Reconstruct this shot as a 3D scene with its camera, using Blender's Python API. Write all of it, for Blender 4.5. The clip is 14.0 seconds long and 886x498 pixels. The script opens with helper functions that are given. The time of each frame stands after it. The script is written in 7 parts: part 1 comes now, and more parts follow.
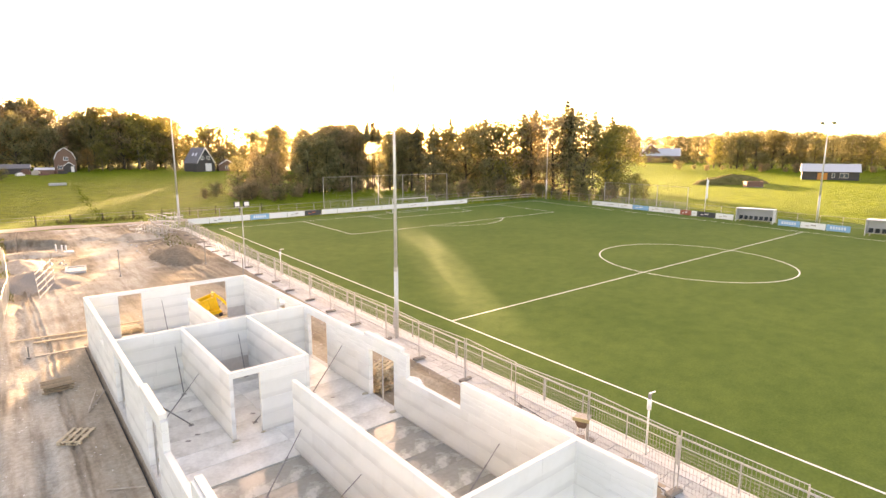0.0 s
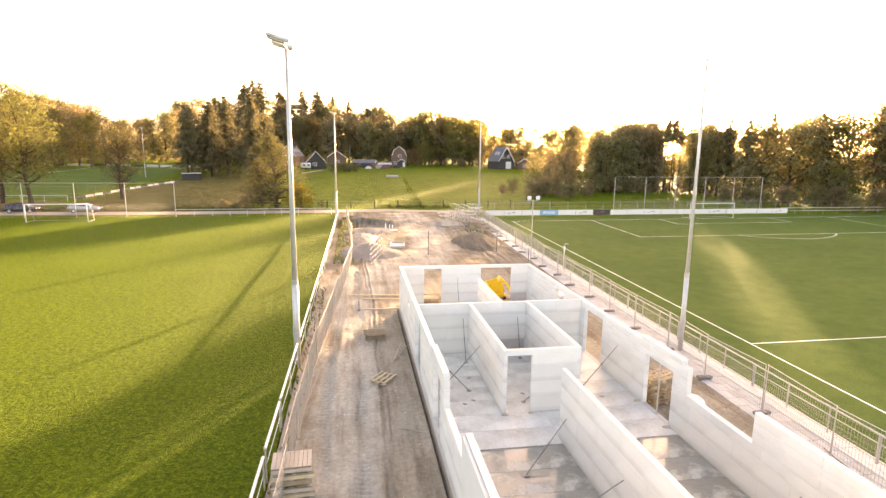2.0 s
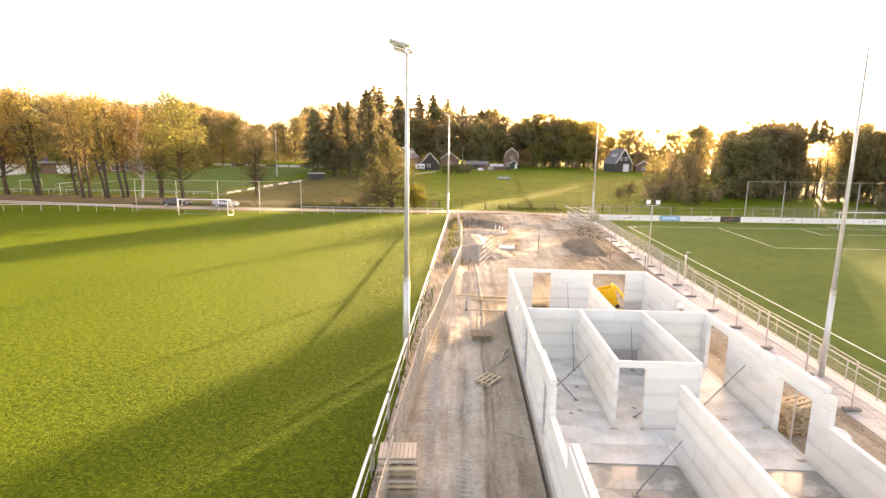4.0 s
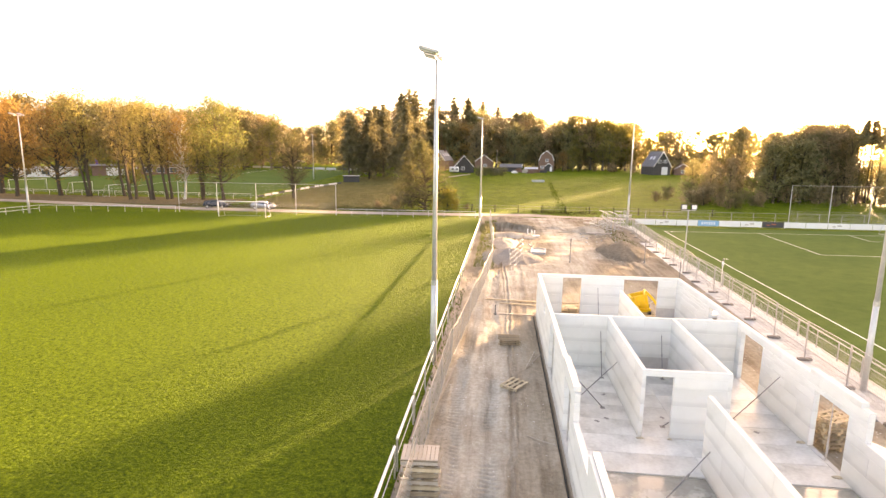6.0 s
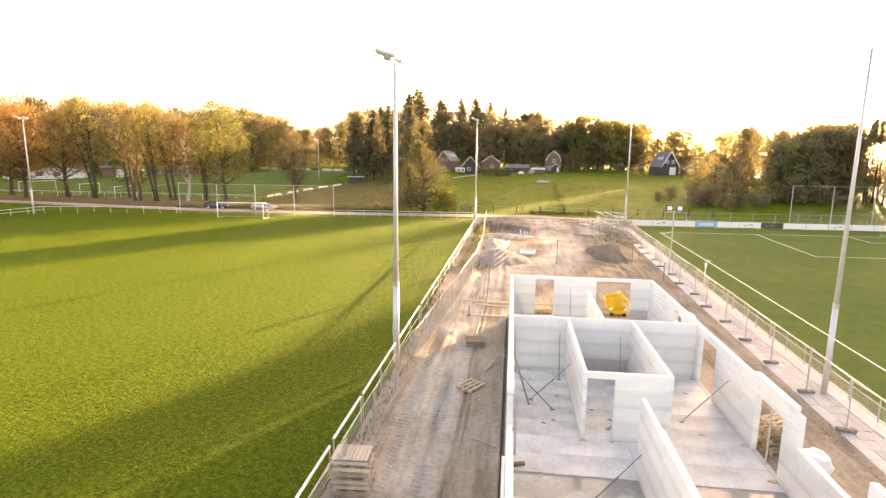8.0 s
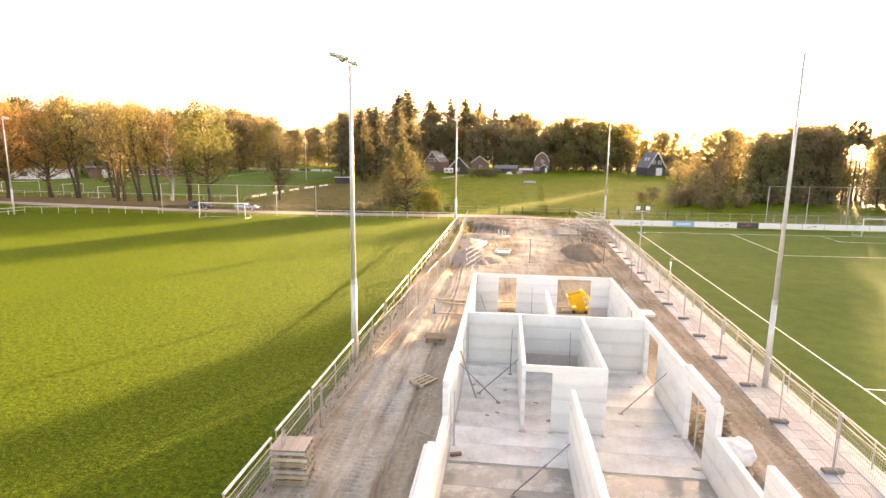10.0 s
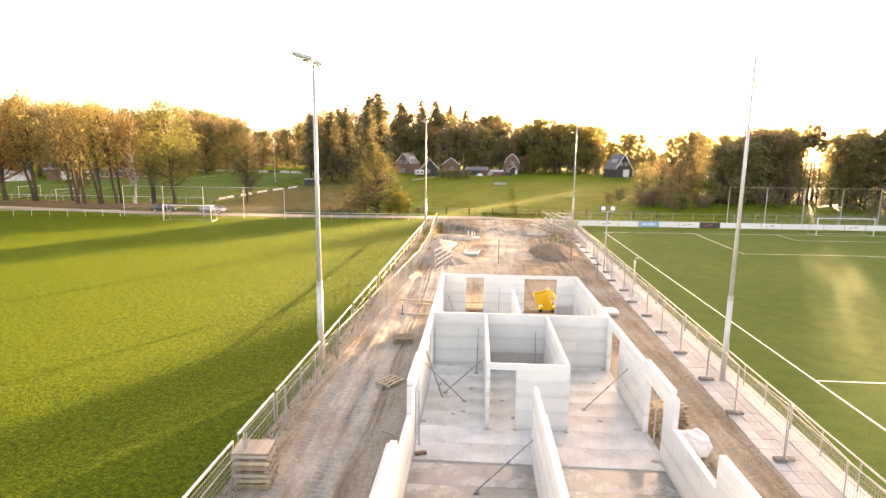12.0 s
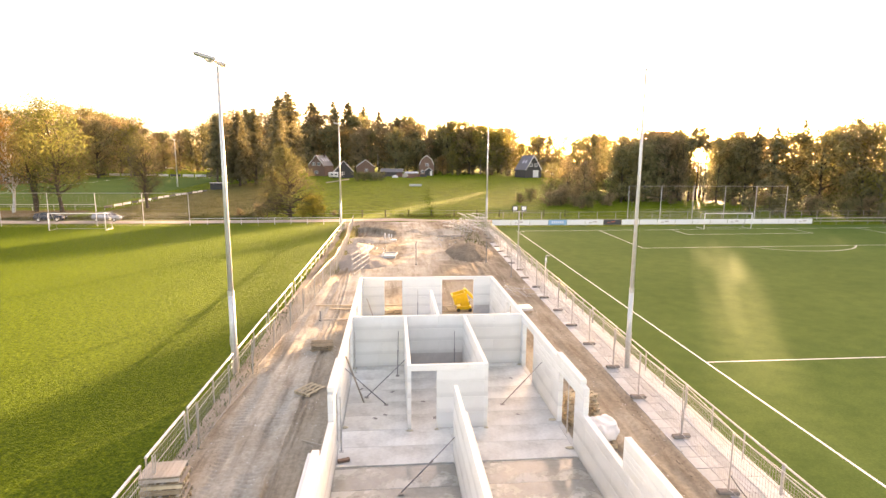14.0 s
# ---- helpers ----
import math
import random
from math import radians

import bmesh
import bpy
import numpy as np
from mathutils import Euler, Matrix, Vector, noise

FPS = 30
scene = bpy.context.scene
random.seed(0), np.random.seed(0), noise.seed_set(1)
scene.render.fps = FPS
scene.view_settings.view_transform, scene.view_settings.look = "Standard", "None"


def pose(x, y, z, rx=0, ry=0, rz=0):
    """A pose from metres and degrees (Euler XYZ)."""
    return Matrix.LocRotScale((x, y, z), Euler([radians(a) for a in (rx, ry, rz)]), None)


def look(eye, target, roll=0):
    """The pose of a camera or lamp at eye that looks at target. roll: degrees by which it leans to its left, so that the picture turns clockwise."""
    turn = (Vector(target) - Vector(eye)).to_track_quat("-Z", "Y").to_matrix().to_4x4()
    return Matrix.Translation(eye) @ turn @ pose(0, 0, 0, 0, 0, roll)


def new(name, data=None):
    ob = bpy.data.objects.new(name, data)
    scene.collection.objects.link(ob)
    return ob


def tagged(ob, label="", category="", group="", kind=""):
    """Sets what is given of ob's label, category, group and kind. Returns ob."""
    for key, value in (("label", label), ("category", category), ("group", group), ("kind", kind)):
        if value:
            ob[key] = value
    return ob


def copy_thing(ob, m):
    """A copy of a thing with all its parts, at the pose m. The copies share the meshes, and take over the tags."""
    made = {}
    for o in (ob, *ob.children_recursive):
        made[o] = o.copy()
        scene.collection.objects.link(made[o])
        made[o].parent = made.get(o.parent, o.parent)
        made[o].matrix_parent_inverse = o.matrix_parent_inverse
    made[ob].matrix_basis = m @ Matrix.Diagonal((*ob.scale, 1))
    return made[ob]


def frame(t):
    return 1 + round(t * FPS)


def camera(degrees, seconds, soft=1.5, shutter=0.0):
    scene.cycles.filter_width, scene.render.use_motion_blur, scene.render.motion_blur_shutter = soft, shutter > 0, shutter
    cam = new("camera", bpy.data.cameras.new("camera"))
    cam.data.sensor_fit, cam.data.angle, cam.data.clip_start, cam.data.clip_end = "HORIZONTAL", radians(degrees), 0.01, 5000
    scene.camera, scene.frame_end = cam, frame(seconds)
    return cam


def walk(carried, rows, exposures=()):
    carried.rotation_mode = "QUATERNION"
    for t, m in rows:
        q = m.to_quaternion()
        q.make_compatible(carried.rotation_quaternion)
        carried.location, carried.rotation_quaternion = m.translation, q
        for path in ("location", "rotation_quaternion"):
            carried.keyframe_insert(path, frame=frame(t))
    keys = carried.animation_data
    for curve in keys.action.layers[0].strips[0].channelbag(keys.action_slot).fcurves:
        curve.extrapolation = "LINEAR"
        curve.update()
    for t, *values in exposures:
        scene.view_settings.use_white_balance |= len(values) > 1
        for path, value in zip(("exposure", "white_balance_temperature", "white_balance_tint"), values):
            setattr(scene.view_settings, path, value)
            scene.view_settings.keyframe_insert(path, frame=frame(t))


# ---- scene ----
cam = camera(78.8, 14.0, soft=1.45)
PATH = [
    (0, (0.334, 0.127, 10.463), (1.584, 1.649, 10.112), 0.1),
    (0.5, (0.482, -0.027, 10.46), (1.442, 1.693, 10.112), 0.7),
    (1, (0.454, 0.063, 10.333), (1.286, 1.847, 9.982), 0.5),
    (1.5, (0.508, 0.322, 10.163), (1.016, 2.223, 9.807), 0.4),
    (2, (0.429, 0.235, 10.07), (0.75, 2.177, 9.715), 0.7),
    (2.5, (0.374, 0.247, 10.044), (0.613, 2.201, 9.69), 0.8),
    (3, (0.379, 0.36, 10.014), (0.502, 2.324, 9.657), 0.7),
    (3.5, (0.262, 0.279, 10.006), (0.307, 2.247, 9.653), 0.8),
    (4, (0.373, 0.282, 10.051), (0.294, 2.249, 9.697), 0.8),
    (6.5, (0.913, 0.119, 10.232), (0.693, 2.076, 9.887), 0.7),
    (7, (1.944, 0.186, 10.292), (1.702, 2.141, 9.947), 0.6),
    (7.5, (2.444, 0.267, 10.283), (2.198, 2.221, 9.937), 0.6),
    (8, (3.137, 0.286, 10.276), (2.888, 2.24, 9.931), 0.6),
    (10.5, (5.159, -0.143, 10.3), (4.961, 1.817, 9.959), 0.7),
    (11, (5.229, -0.108, 10.244), (5.085, 1.858, 9.906), 0.7),
    (11.5, (5.292, -0.141, 10.23), (5.161, 1.826, 9.894), 0.7),
    (12, (5.323, -0.169, 10.242), (5.202, 1.799, 9.907), 0.7),
    (12.5, (5.444, -0.295, 10.292), (5.391, 1.677, 9.96), 0.5),
    (13, (5.387, -0.228, 10.261), (5.522, 1.741, 9.934), 0.4),
    (13.5, (5.351, -0.279, 10.318), (5.523, 1.687, 9.99), 0.4),
    (14, (5.335, -0.332, 10.345), (5.519, 1.633, 10.018), 0.4),
]
walk(cam, [(t, look(eye, target, roll)) for t, eye, target, roll in PATH],
     [(t, stops, 11900, 31) for t, stops in ((0, 3.32), (4.0, 3.32), (6.3, 3.38), (7.0, 3.09), (7.5, 3.18), (8.2, 3.33), (10.3, 3.32), (14, 3.32))])

# ---- light ----
SUN_AZ, SUN_EL = radians(29.0), radians(5.8)
world = bpy.data.worlds.new("sky")
scene.world = world
world.use_nodes = True
wn = world.node_tree.nodes
sky = wn.new("ShaderNodeTexSky")
sky.sky_type = "NISHITA"
sky.sun_disc = False
sky.sun_elevation, sky.sun_rotation = SUN_EL, SUN_AZ
sky.air_density, sky.dust_density, sky.ozone_density = 0.55, 2.0, 1.0
wn["Background"].inputs["Strength"].default_value = 0.15
world.node_tree.links.new(sky.outputs[0], wn["Background"].inputs["Color"])

sun_data = bpy.data.lights.new("sun", "SUN")
sun_data.energy, sun_data.angle, sun_data.color = 5.0, radians(0.6), (1.0, 0.895, 0.69)
sun = new("sun", sun_data)
toward = Vector((math.sin(SUN_AZ) * math.cos(SUN_EL), math.cos(SUN_AZ) * math.cos(SUN_EL), math.sin(SUN_EL)))
sun.matrix_world = look(toward * 300, (0, 0, 0))

# ---- helpers for meshes ----
rng = random.Random(7)


def smooth(a, b, t):
    t = min(1.0, max(0.0, (t - a) / (b - a)))
    return t * t * (3 - 2 * t)


def land(x, y):
    """Height of the open land: level round the pitches, rising gently beyond the road."""
    far = 1.0 - 0.85 * smooth(70, 150, x)
    rise = 0.0215 * max(0.0, y - 100) if y < 300 else 0.0215 * 200 + 0.004 * (y - 300)
    return rise * far + 4.0 * smooth(240, 360, math.hypot(x, y)) * smooth(150, 230, x)


def mesh_of(name, verts, faces, mat=None, flat=True):
    me = bpy.data.meshes.new(name)
    me.from_pydata(verts, [], faces)
    if mat:
        me.materials.append(mat)
    if not flat:
        me.polygons.foreach_set("use_smooth", [True] * len(me.polygons))
    me.update()
    return me


def part(name, bm, mat, parent=None, label="", flat=True):
    """Link a bmesh as one mesh object."""
    me = bpy.data.meshes.new(name)
    bm.to_mesh(me)
    bm.free()
    me.materials.append(mat)
    if not flat:
        me.polygons.foreach_set("use_smooth", [True] * len(me.polygons))
    ob = new(name, me)
    ob.parent = parent
    return tagged(ob, label)


def piece(name, me, parent, loc=(0, 0, 0), rot=(0, 0, 0)):
    ob = new(name, me)
    ob.parent = parent
    ob.location, ob.rotation_euler = loc, rot
    return ob


def thing(name, label, category, at=(0, 0, 0), turn=0.0, group="", kind=""):
    ob = new(name)
    ob.empty_display_size = 0.2
    ob.matrix_basis = pose(*at, 0, 0, turn)
    return tagged(ob, label, category, group, kind)


def box(bm, x0, x1, y0, y1, z0, z1, bevel=0.0):
    m = Matrix.LocRotScale(((x0 + x1) / 2, (y0 + y1) / 2, (z0 + z1) / 2), None, (x1 - x0, y1 - y0, z1 - z0))
    geo = bmesh.ops.create_cube(bm, size=1.0, matrix=m)
    if bevel:
        edges = list({e for v in geo["verts"] for e in v.link_edges})
        bmesh.ops.bevel(bm, geom=edges, offset=bevel, segments=1, affect="EDGES")
    return bm


def bar(bm, a, b, r, sides=6, r2=None):
    """A round bar from a to b."""
    a, b = Vector(a), Vector(b)
    d = b - a
    m = Matrix.Translation((a + b) / 2) @ d.to_track_quat("Z", "Y").to_matrix().to_4x4()
    bmesh.ops.create_cone(bm, cap_ends=True, segments=sides, radius1=r, radius2=r if r2 is None else r2, depth=d.length, matrix=m)
    return bm


def beam(bm, a, b, w, h):
    """A square-edged plank from a to b."""
    a, b = Vector(a), Vector(b)
    d = b - a
    m = Matrix.Translation((a + b) / 2) @ d.to_track_quat("X", "Z").to_matrix().to_4x4() @ Matrix.Diagonal((d.length, w, h, 1))
    bmesh.ops.create_cube(bm, size=1.0, matrix=m)
    return bm


BOXES = {}


def box_mesh(name, sx, sy, sz, mat, c=0.006):
    """A chamfered block centred on its origin, shared between alike pieces."""
    key = (name, round(sx, 3), round(sy, 3), round(sz, 3), mat.name)
    if key not in BOXES:
        bm = bmesh.new()
        box(bm, -sx / 2, sx / 2, -sy / 2, sy / 2, -sz / 2, sz / 2, c)
        me = bpy.data.meshes.new(name)
        bm.to_mesh(me)
        bm.free()
        me.materials.append(mat)
        BOXES[key] = me
    return BOXES[key]


# ---- materials ----
def material(name, rough=0.8, metal=0.0):
    m = bpy.data.materials.new(name)
    m.use_nodes = True
    b = m.node_tree.nodes["Principled BSDF"]
    b.inputs["Roughness"].default_value, b.inputs["Metallic"].default_value = rough, metal
    if rough > 0.88:
        b.inputs["Specular IOR Level"].default_value = 0.12
    return m, m.node_tree.nodes, m.node_tree.links, b


def coords(n, l, scale, where="Object", stretch=(1, 1, 1)):
    tc, mp = n.new("ShaderNodeTexCoord"), n.new("ShaderNodeMapping")
    mp.inputs["Scale"].default_value = [scale * s for s in stretch]
    l.new(tc.outputs[where], mp.inputs[0])
    return mp.outputs[0]


def noise_of(n, l, vec, scale, detail=4.0, rough=0.6):
    t = n.new("ShaderNodeTexNoise")
    t.inputs["Scale"].default_value, t.inputs["Detail"].default_value, t.inputs["Roughness"].default_value = scale, detail, rough
    l.new(vec, t.inputs["Vector"])
    return t.outputs["Fac"]


def ramp(n, l, fac, stops):
    r = n.new("ShaderNodeValToRGB")
    e = r.color_ramp.elements
    while len(e) < len(stops):
        e.new(0.5)
    for el, (p, c) in zip(e, stops):
        el.position, el.color = p, (*c, 1.0)
    l.new(fac, r.inputs[0])
    return r.outputs[0]


def mix(n, l, fac, a, b, mode="MIX"):
    m = n.new("ShaderNodeMix")
    m.data_type, m.blend_type = "RGBA", mode
    for sock, v in ((m.inputs["Factor"], fac), (m.inputs[6], a), (m.inputs[7], b)):
        if isinstance(v, (int, float)):
            sock.default_value = v
        elif isinstance(v, tuple):
            sock.default_value = (*v, 1.0)
        else:
            l.new(v, sock)
    return m.outputs[2]


def bump(n, l, b, height, strength, distance):
    k = n.new("ShaderNodeBump")
    k.inputs["Strength"].default_value, k.inputs["Distance"].default_value = strength, distance
    l.new(height, k.inputs["Height"])
    l.new(k.outputs[0], b.inputs["Normal"])
    return k


def mottled(name, stops, scale, rough=0.85, big=None, bigfac=0.5, grain=None, bumps=(0.4, 0.02), where="Object", metal=0.0, stretch=(1, 1, 1), rand=0.0):
    """Noise-toned surface: fine grain, a larger patchiness, relief, and a small change from piece to piece."""
    m, n, l, b = material(name, rough, metal)
    v = coords(n, l, 1.0, where, stretch)
    fine = noise_of(n, l, v, scale, 6.0, 0.65)
    col = ramp(n, l, fine, stops)
    if big:
        patch = noise_of(n, l, v, big[0], 4.0, 0.6)
        tone = ramp(n, l, patch, [(0.35, big[1]), (0.65, big[2])])
        col = mix(n, l, bigfac, col, tone, "MULTIPLY")
    if rand:
        info = n.new("ShaderNodeObjectInfo")
        dark = ramp(n, l, info.outputs["Random"], [(0.0, (1 - rand,) * 3), (1.0, (1.0,) * 3)])
        col = mix(n, l, 1.0, col, dark, "MULTIPLY")
    l.new(col, b.inputs["Base Color"])
    bump(n, l, b, fine if not grain else noise_of(n, l, v, grain, 5.0, 0.7), *bumps)
    return m


def turf_material():
    m, n, l, b = material("artificial_turf", 1.0)
    b.inputs["Specular IOR Level"].default_value = 0.02
    v = coords(n, l, 1.0)
    fine = noise_of(n, l, v, 10.0, 7.0, 0.8)
    col = ramp(n, l, fine, [(0.25, (0.064, 0.106, 0.030)), (0.5, (0.095, 0.153, 0.044)), (0.75, (0.134, 0.204, 0.060))])
    worn = noise_of(n, l, v, 0.8, 6.0, 0.75)
    col = mix(n, l, 0.7, col, ramp(n, l, worn, [(0.30, (0.70, 0.76, 0.70)), (0.60, (1.10, 1.06, 1.0))]), "MULTIPLY")
    patch = noise_of(n, l, v, 0.09, 5.0, 0.6)
    col = mix(n, l, 0.6, col, ramp(n, l, patch, [(0.3, (0.74, 0.80, 0.7)), (0.7, (1.12, 1.06, 1.0))]), "MULTIPLY")
    l.new(col, b.inputs["Base Color"])
    bump(n, l, b, noise_of(n, l, v, 30.0, 5.0, 0.8), 0.6, 0.03)
    return m


def grass_material(name, dark, light, dry, clump=0.5, relief=0.09, speck=2.2):
    m, n, l, b = material(name, 0.75)
    v = coords(n, l, 1.0)
    fine = noise_of(n, l, v, 9.0, 6.0, 0.75)
    tuft = noise_of(n, l, v, speck, 5.0, 0.7)
    col = ramp(n, l, fine, [(0.34, dark), (0.54, light), (0.72, dry)])
    col = mix(n, l, clump, col, ramp(n, l, tuft, [(0.35, (0.55, 0.60, 0.45)), (0.60, (1.1, 1.1, 1.0))]), "MULTIPLY")
    patch = noise_of(n, l, v, 0.07, 4.0, 0.6)
    col = mix(n, l, 0.5, col, ramp(n, l, patch, [(0.3, (0.80, 0.82, 0.7)), (0.7, (1.1, 1.08, 1.0))]), "MULTIPLY")
    l.new(col, b.inputs["Base Color"])
    b.inputs["Specular IOR Level"].default_value = 0.03
    both = n.new("ShaderNodeMath")
    both.operation = "ADD"
    l.new(fine, both.inputs[0])
    l.new(tuft, both.inputs[1])
    bump(n, l, b, both.outputs[0], 0.8, relief)
    return m


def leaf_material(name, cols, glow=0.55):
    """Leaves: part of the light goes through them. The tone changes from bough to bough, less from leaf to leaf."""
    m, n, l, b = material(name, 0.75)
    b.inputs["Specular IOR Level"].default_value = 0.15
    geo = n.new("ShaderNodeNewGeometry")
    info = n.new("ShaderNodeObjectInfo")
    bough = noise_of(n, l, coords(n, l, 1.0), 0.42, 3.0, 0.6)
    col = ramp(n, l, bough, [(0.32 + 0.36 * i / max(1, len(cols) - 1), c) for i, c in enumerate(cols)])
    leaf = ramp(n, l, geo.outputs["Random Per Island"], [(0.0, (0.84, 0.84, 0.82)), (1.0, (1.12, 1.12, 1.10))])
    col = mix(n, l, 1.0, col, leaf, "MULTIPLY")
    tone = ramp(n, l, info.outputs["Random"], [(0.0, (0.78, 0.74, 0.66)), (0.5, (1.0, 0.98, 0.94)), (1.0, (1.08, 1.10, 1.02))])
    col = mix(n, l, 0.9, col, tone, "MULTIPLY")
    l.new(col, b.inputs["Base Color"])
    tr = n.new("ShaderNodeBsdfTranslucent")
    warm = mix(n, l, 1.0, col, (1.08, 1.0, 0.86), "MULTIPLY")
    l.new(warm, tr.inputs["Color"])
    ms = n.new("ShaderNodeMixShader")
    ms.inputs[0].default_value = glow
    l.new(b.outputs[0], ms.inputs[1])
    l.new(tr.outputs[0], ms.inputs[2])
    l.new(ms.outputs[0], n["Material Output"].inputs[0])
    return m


def aircrete_material():
    """White aerated-concrete blocks: pale and dusty, with damp bands along the bed joints."""
    m, n, l, b = material("aerated_concrete", 0.9)
    v = coords(n, l, 1.0)
    info = n.new("ShaderNodeObjectInfo")
    tone = ramp(n, l, info.outputs["Random"], [(0.0, (0.70, 0.715, 0.685)), (0.3, (0.735, 0.75, 0.72)), (1.0, (0.765, 0.78, 0.75))])
    sep = n.new("ShaderNodeSeparateXYZ")
    l.new(v, sep.inputs[0])
    rise = n.new("ShaderNodeMath")
    rise.operation, rise.inputs[1].default_value = "ADD", 0.22
    l.new(sep.outputs["Z"], rise.inputs[0])
    wob = n.new("ShaderNodeMath")
    wob.operation, wob.inputs[1].default_value = "MULTIPLY_ADD", 0.24
    l.new(noise_of(n, l, v, 0.9, 5.0, 0.62), wob.inputs[0])
    l.new(rise.outputs[0], wob.inputs[2])
    band = ramp(n, l, wob.outputs[0], [(0.06, (0.86, 0.86, 0.855)), (0.17, (0.90, 0.90, 0.895)), (0.23, (0.985, 0.985, 0.98)), (0.45, (1.0, 1.0, 1.0)), (0.62, (0.975, 0.975, 0.97))])
    damp = ramp(n, l, noise_of(n, l, v, 0.8, 5.0, 0.6), [(0.32, (0.90, 0.895, 0.885)), (0.55, (1.0, 1.0, 1.0))])
    col = mix(n, l, 0.8, mix(n, l, 1.0, tone, band, "MULTIPLY"), damp, "MULTIPLY")
    l.new(col, b.inputs["Base Color"])
    bump(n, l, b, noise_of(n, l, v, 60.0, 4.0, 0.7), 0.25, 0.004)
    return m


def concrete_floor(name, stops, gloss):
    """Concrete planks with damp and dusty areas; the damp ones shine."""
    m, n, l, b = material(name, 0.7)
    v = coords(n, l, 1.0, "Object")
    big = noise_of(n, l, v, 0.55, 5.0, 0.65)
    col = ramp(n, l, big, stops)
    info = n.new("ShaderNodeObjectInfo")
    tone = ramp(n, l, info.outputs["Random"], [(0.0, (0.88,) * 3), (1.0, (1.04,) * 3)])
    col = mix(n, l, 1.0, col, tone, "MULTIPLY")
    fine = noise_of(n, l, v, 9.0, 6.0, 0.7)
    col = mix(n, l, 0.5, col, ramp(n, l, fine, [(0.3, (0.82, 0.82, 0.8)), (0.7, (1.05, 1.05, 1.05))]), "MULTIPLY")
    l.new(col, b.inputs["Base Color"])
    l.new(ramp(n, l, big, gloss), b.inputs["Roughness"])
    bump(n, l, b, fine, 0.15, 0.004)
    return m


def track_lane(n, l, b):
    """How far the earth is worn pale: the driven track past the building, bending to the road."""
    v = coords(n, l, 1.0)
    sep = n.new("ShaderNodeSeparateXYZ")
    l.new(v, sep.inputs[0])

    def calc(op, a, c):
        m = n.new("ShaderNodeMath")
        m.operation = op
        for sock, val in zip(m.inputs, (a, c)):
            if isinstance(val, (int, float)):
                sock.default_value = val
            else:
                l.new(val, sock)
        return m.outputs[0]

    along = calc("MULTIPLY", sep.outputs["Y"], 0.01)
    stops = [(0.0, 0.0, 1.45), (0.36, 0.1, 1.6), (0.42, 1.6, 3.2), (0.47, 4.2, 4.4), (0.55, 8.6, 2.8), (0.62, 9.0, 2.5), (0.70, 9.3, 3.0), (0.80, 9.0, 3.1), (0.88, 8.0, 3.0), (0.95, 6.0, 5.0)]
    plan = n.new("ShaderNodeSeparateColor")
    l.new(ramp(n, l, along, [(p, ((c + 5) / 20, w / 10, 0.0)) for p, c, w in stops]), plan.inputs[0])
    centre = calc("MULTIPLY_ADD", plan.outputs[0], 20.0)
    centre.node.inputs[2].default_value = -5.0
    wob = calc("MULTIPLY_ADD", noise_of(n, l, v, 0.5, 5.0, 0.65), 2.4)
    wob.node.inputs[2].default_value = -1.2
    off = calc("ABSOLUTE", calc("ADD", calc("SUBTRACT", sep.outputs["X"], centre), wob), 0.0)
    return calc("DIVIDE", off, calc("MULTIPLY", plan.outputs[1], 10.0))


def dirt_material(name="site_dirt", lane=False):
    """Site earth, dusty and damp, with clods and grit; the driven lane is packed pale."""
    m, n, l, b = material(name, 0.95)
    v = coords(n, l, 1.0)
    fine = noise_of(n, l, v, 6.0, 7.0, 0.7)
    col = ramp(n, l, fine, [(0.25, (0.28, 0.253, 0.207)), (0.5, (0.375, 0.345, 0.29)), (0.78, (0.49, 0.455, 0.39))])
    streak = noise_of(n, l, coords(n, l, 1.0, "Object", (1.6, 0.16, 1)), 1.0, 6.0, 0.65)
    col = mix(n, l, 0.85, col, ramp(n, l, streak, [(0.36, (0.66, 0.60, 0.55)), (0.50, (1.0, 0.98, 0.96)), (0.66, (1.12, 1.13, 1.14))]), "MULTIPLY")
    patch = noise_of(n, l, v, 0.30, 5.0, 0.6)
    col = mix(n, l, 0.7, col, ramp(n, l, patch, [(0.36, (0.72, 0.665, 0.61)), (0.58, (1.04, 1.03, 1.02))]), "MULTIPLY")
    if lane:
        worn = track_lane(n, l, b)
        sep = n.new("ShaderNodeSeparateXYZ")
        l.new(v, sep.inputs[0])
        far = n.new("ShaderNodeMapRange")
        far.inputs["From Min"].default_value, far.inputs["From Max"].default_value = 36.0, 48.0
        l.new(sep.outputs["Y"], far.inputs["Value"])
        near_side = ramp(n, l, worn, [(0.5, (1.14, 1.18, 1.22)), (0.95, (0.99, 0.97, 0.95)), (1.3, (0.93, 0.89, 0.85))])
        dug_side = ramp(n, l, worn, [(0.55, (1.10, 1.13, 1.16)), (0.95, (0.82, 0.80, 0.78)), (1.25, (0.66, 0.62, 0.575))])
        col = mix(n, l, 1.0, col, mix(n, l, far.outputs[0], near_side, dug_side), "MULTIPLY")
    l.new(col, b.inputs["Base Color"])
    bump(n, l, b, noise_of(n, l, v, 20.0, 6.0, 0.75), 0.45, 0.035)
    return m


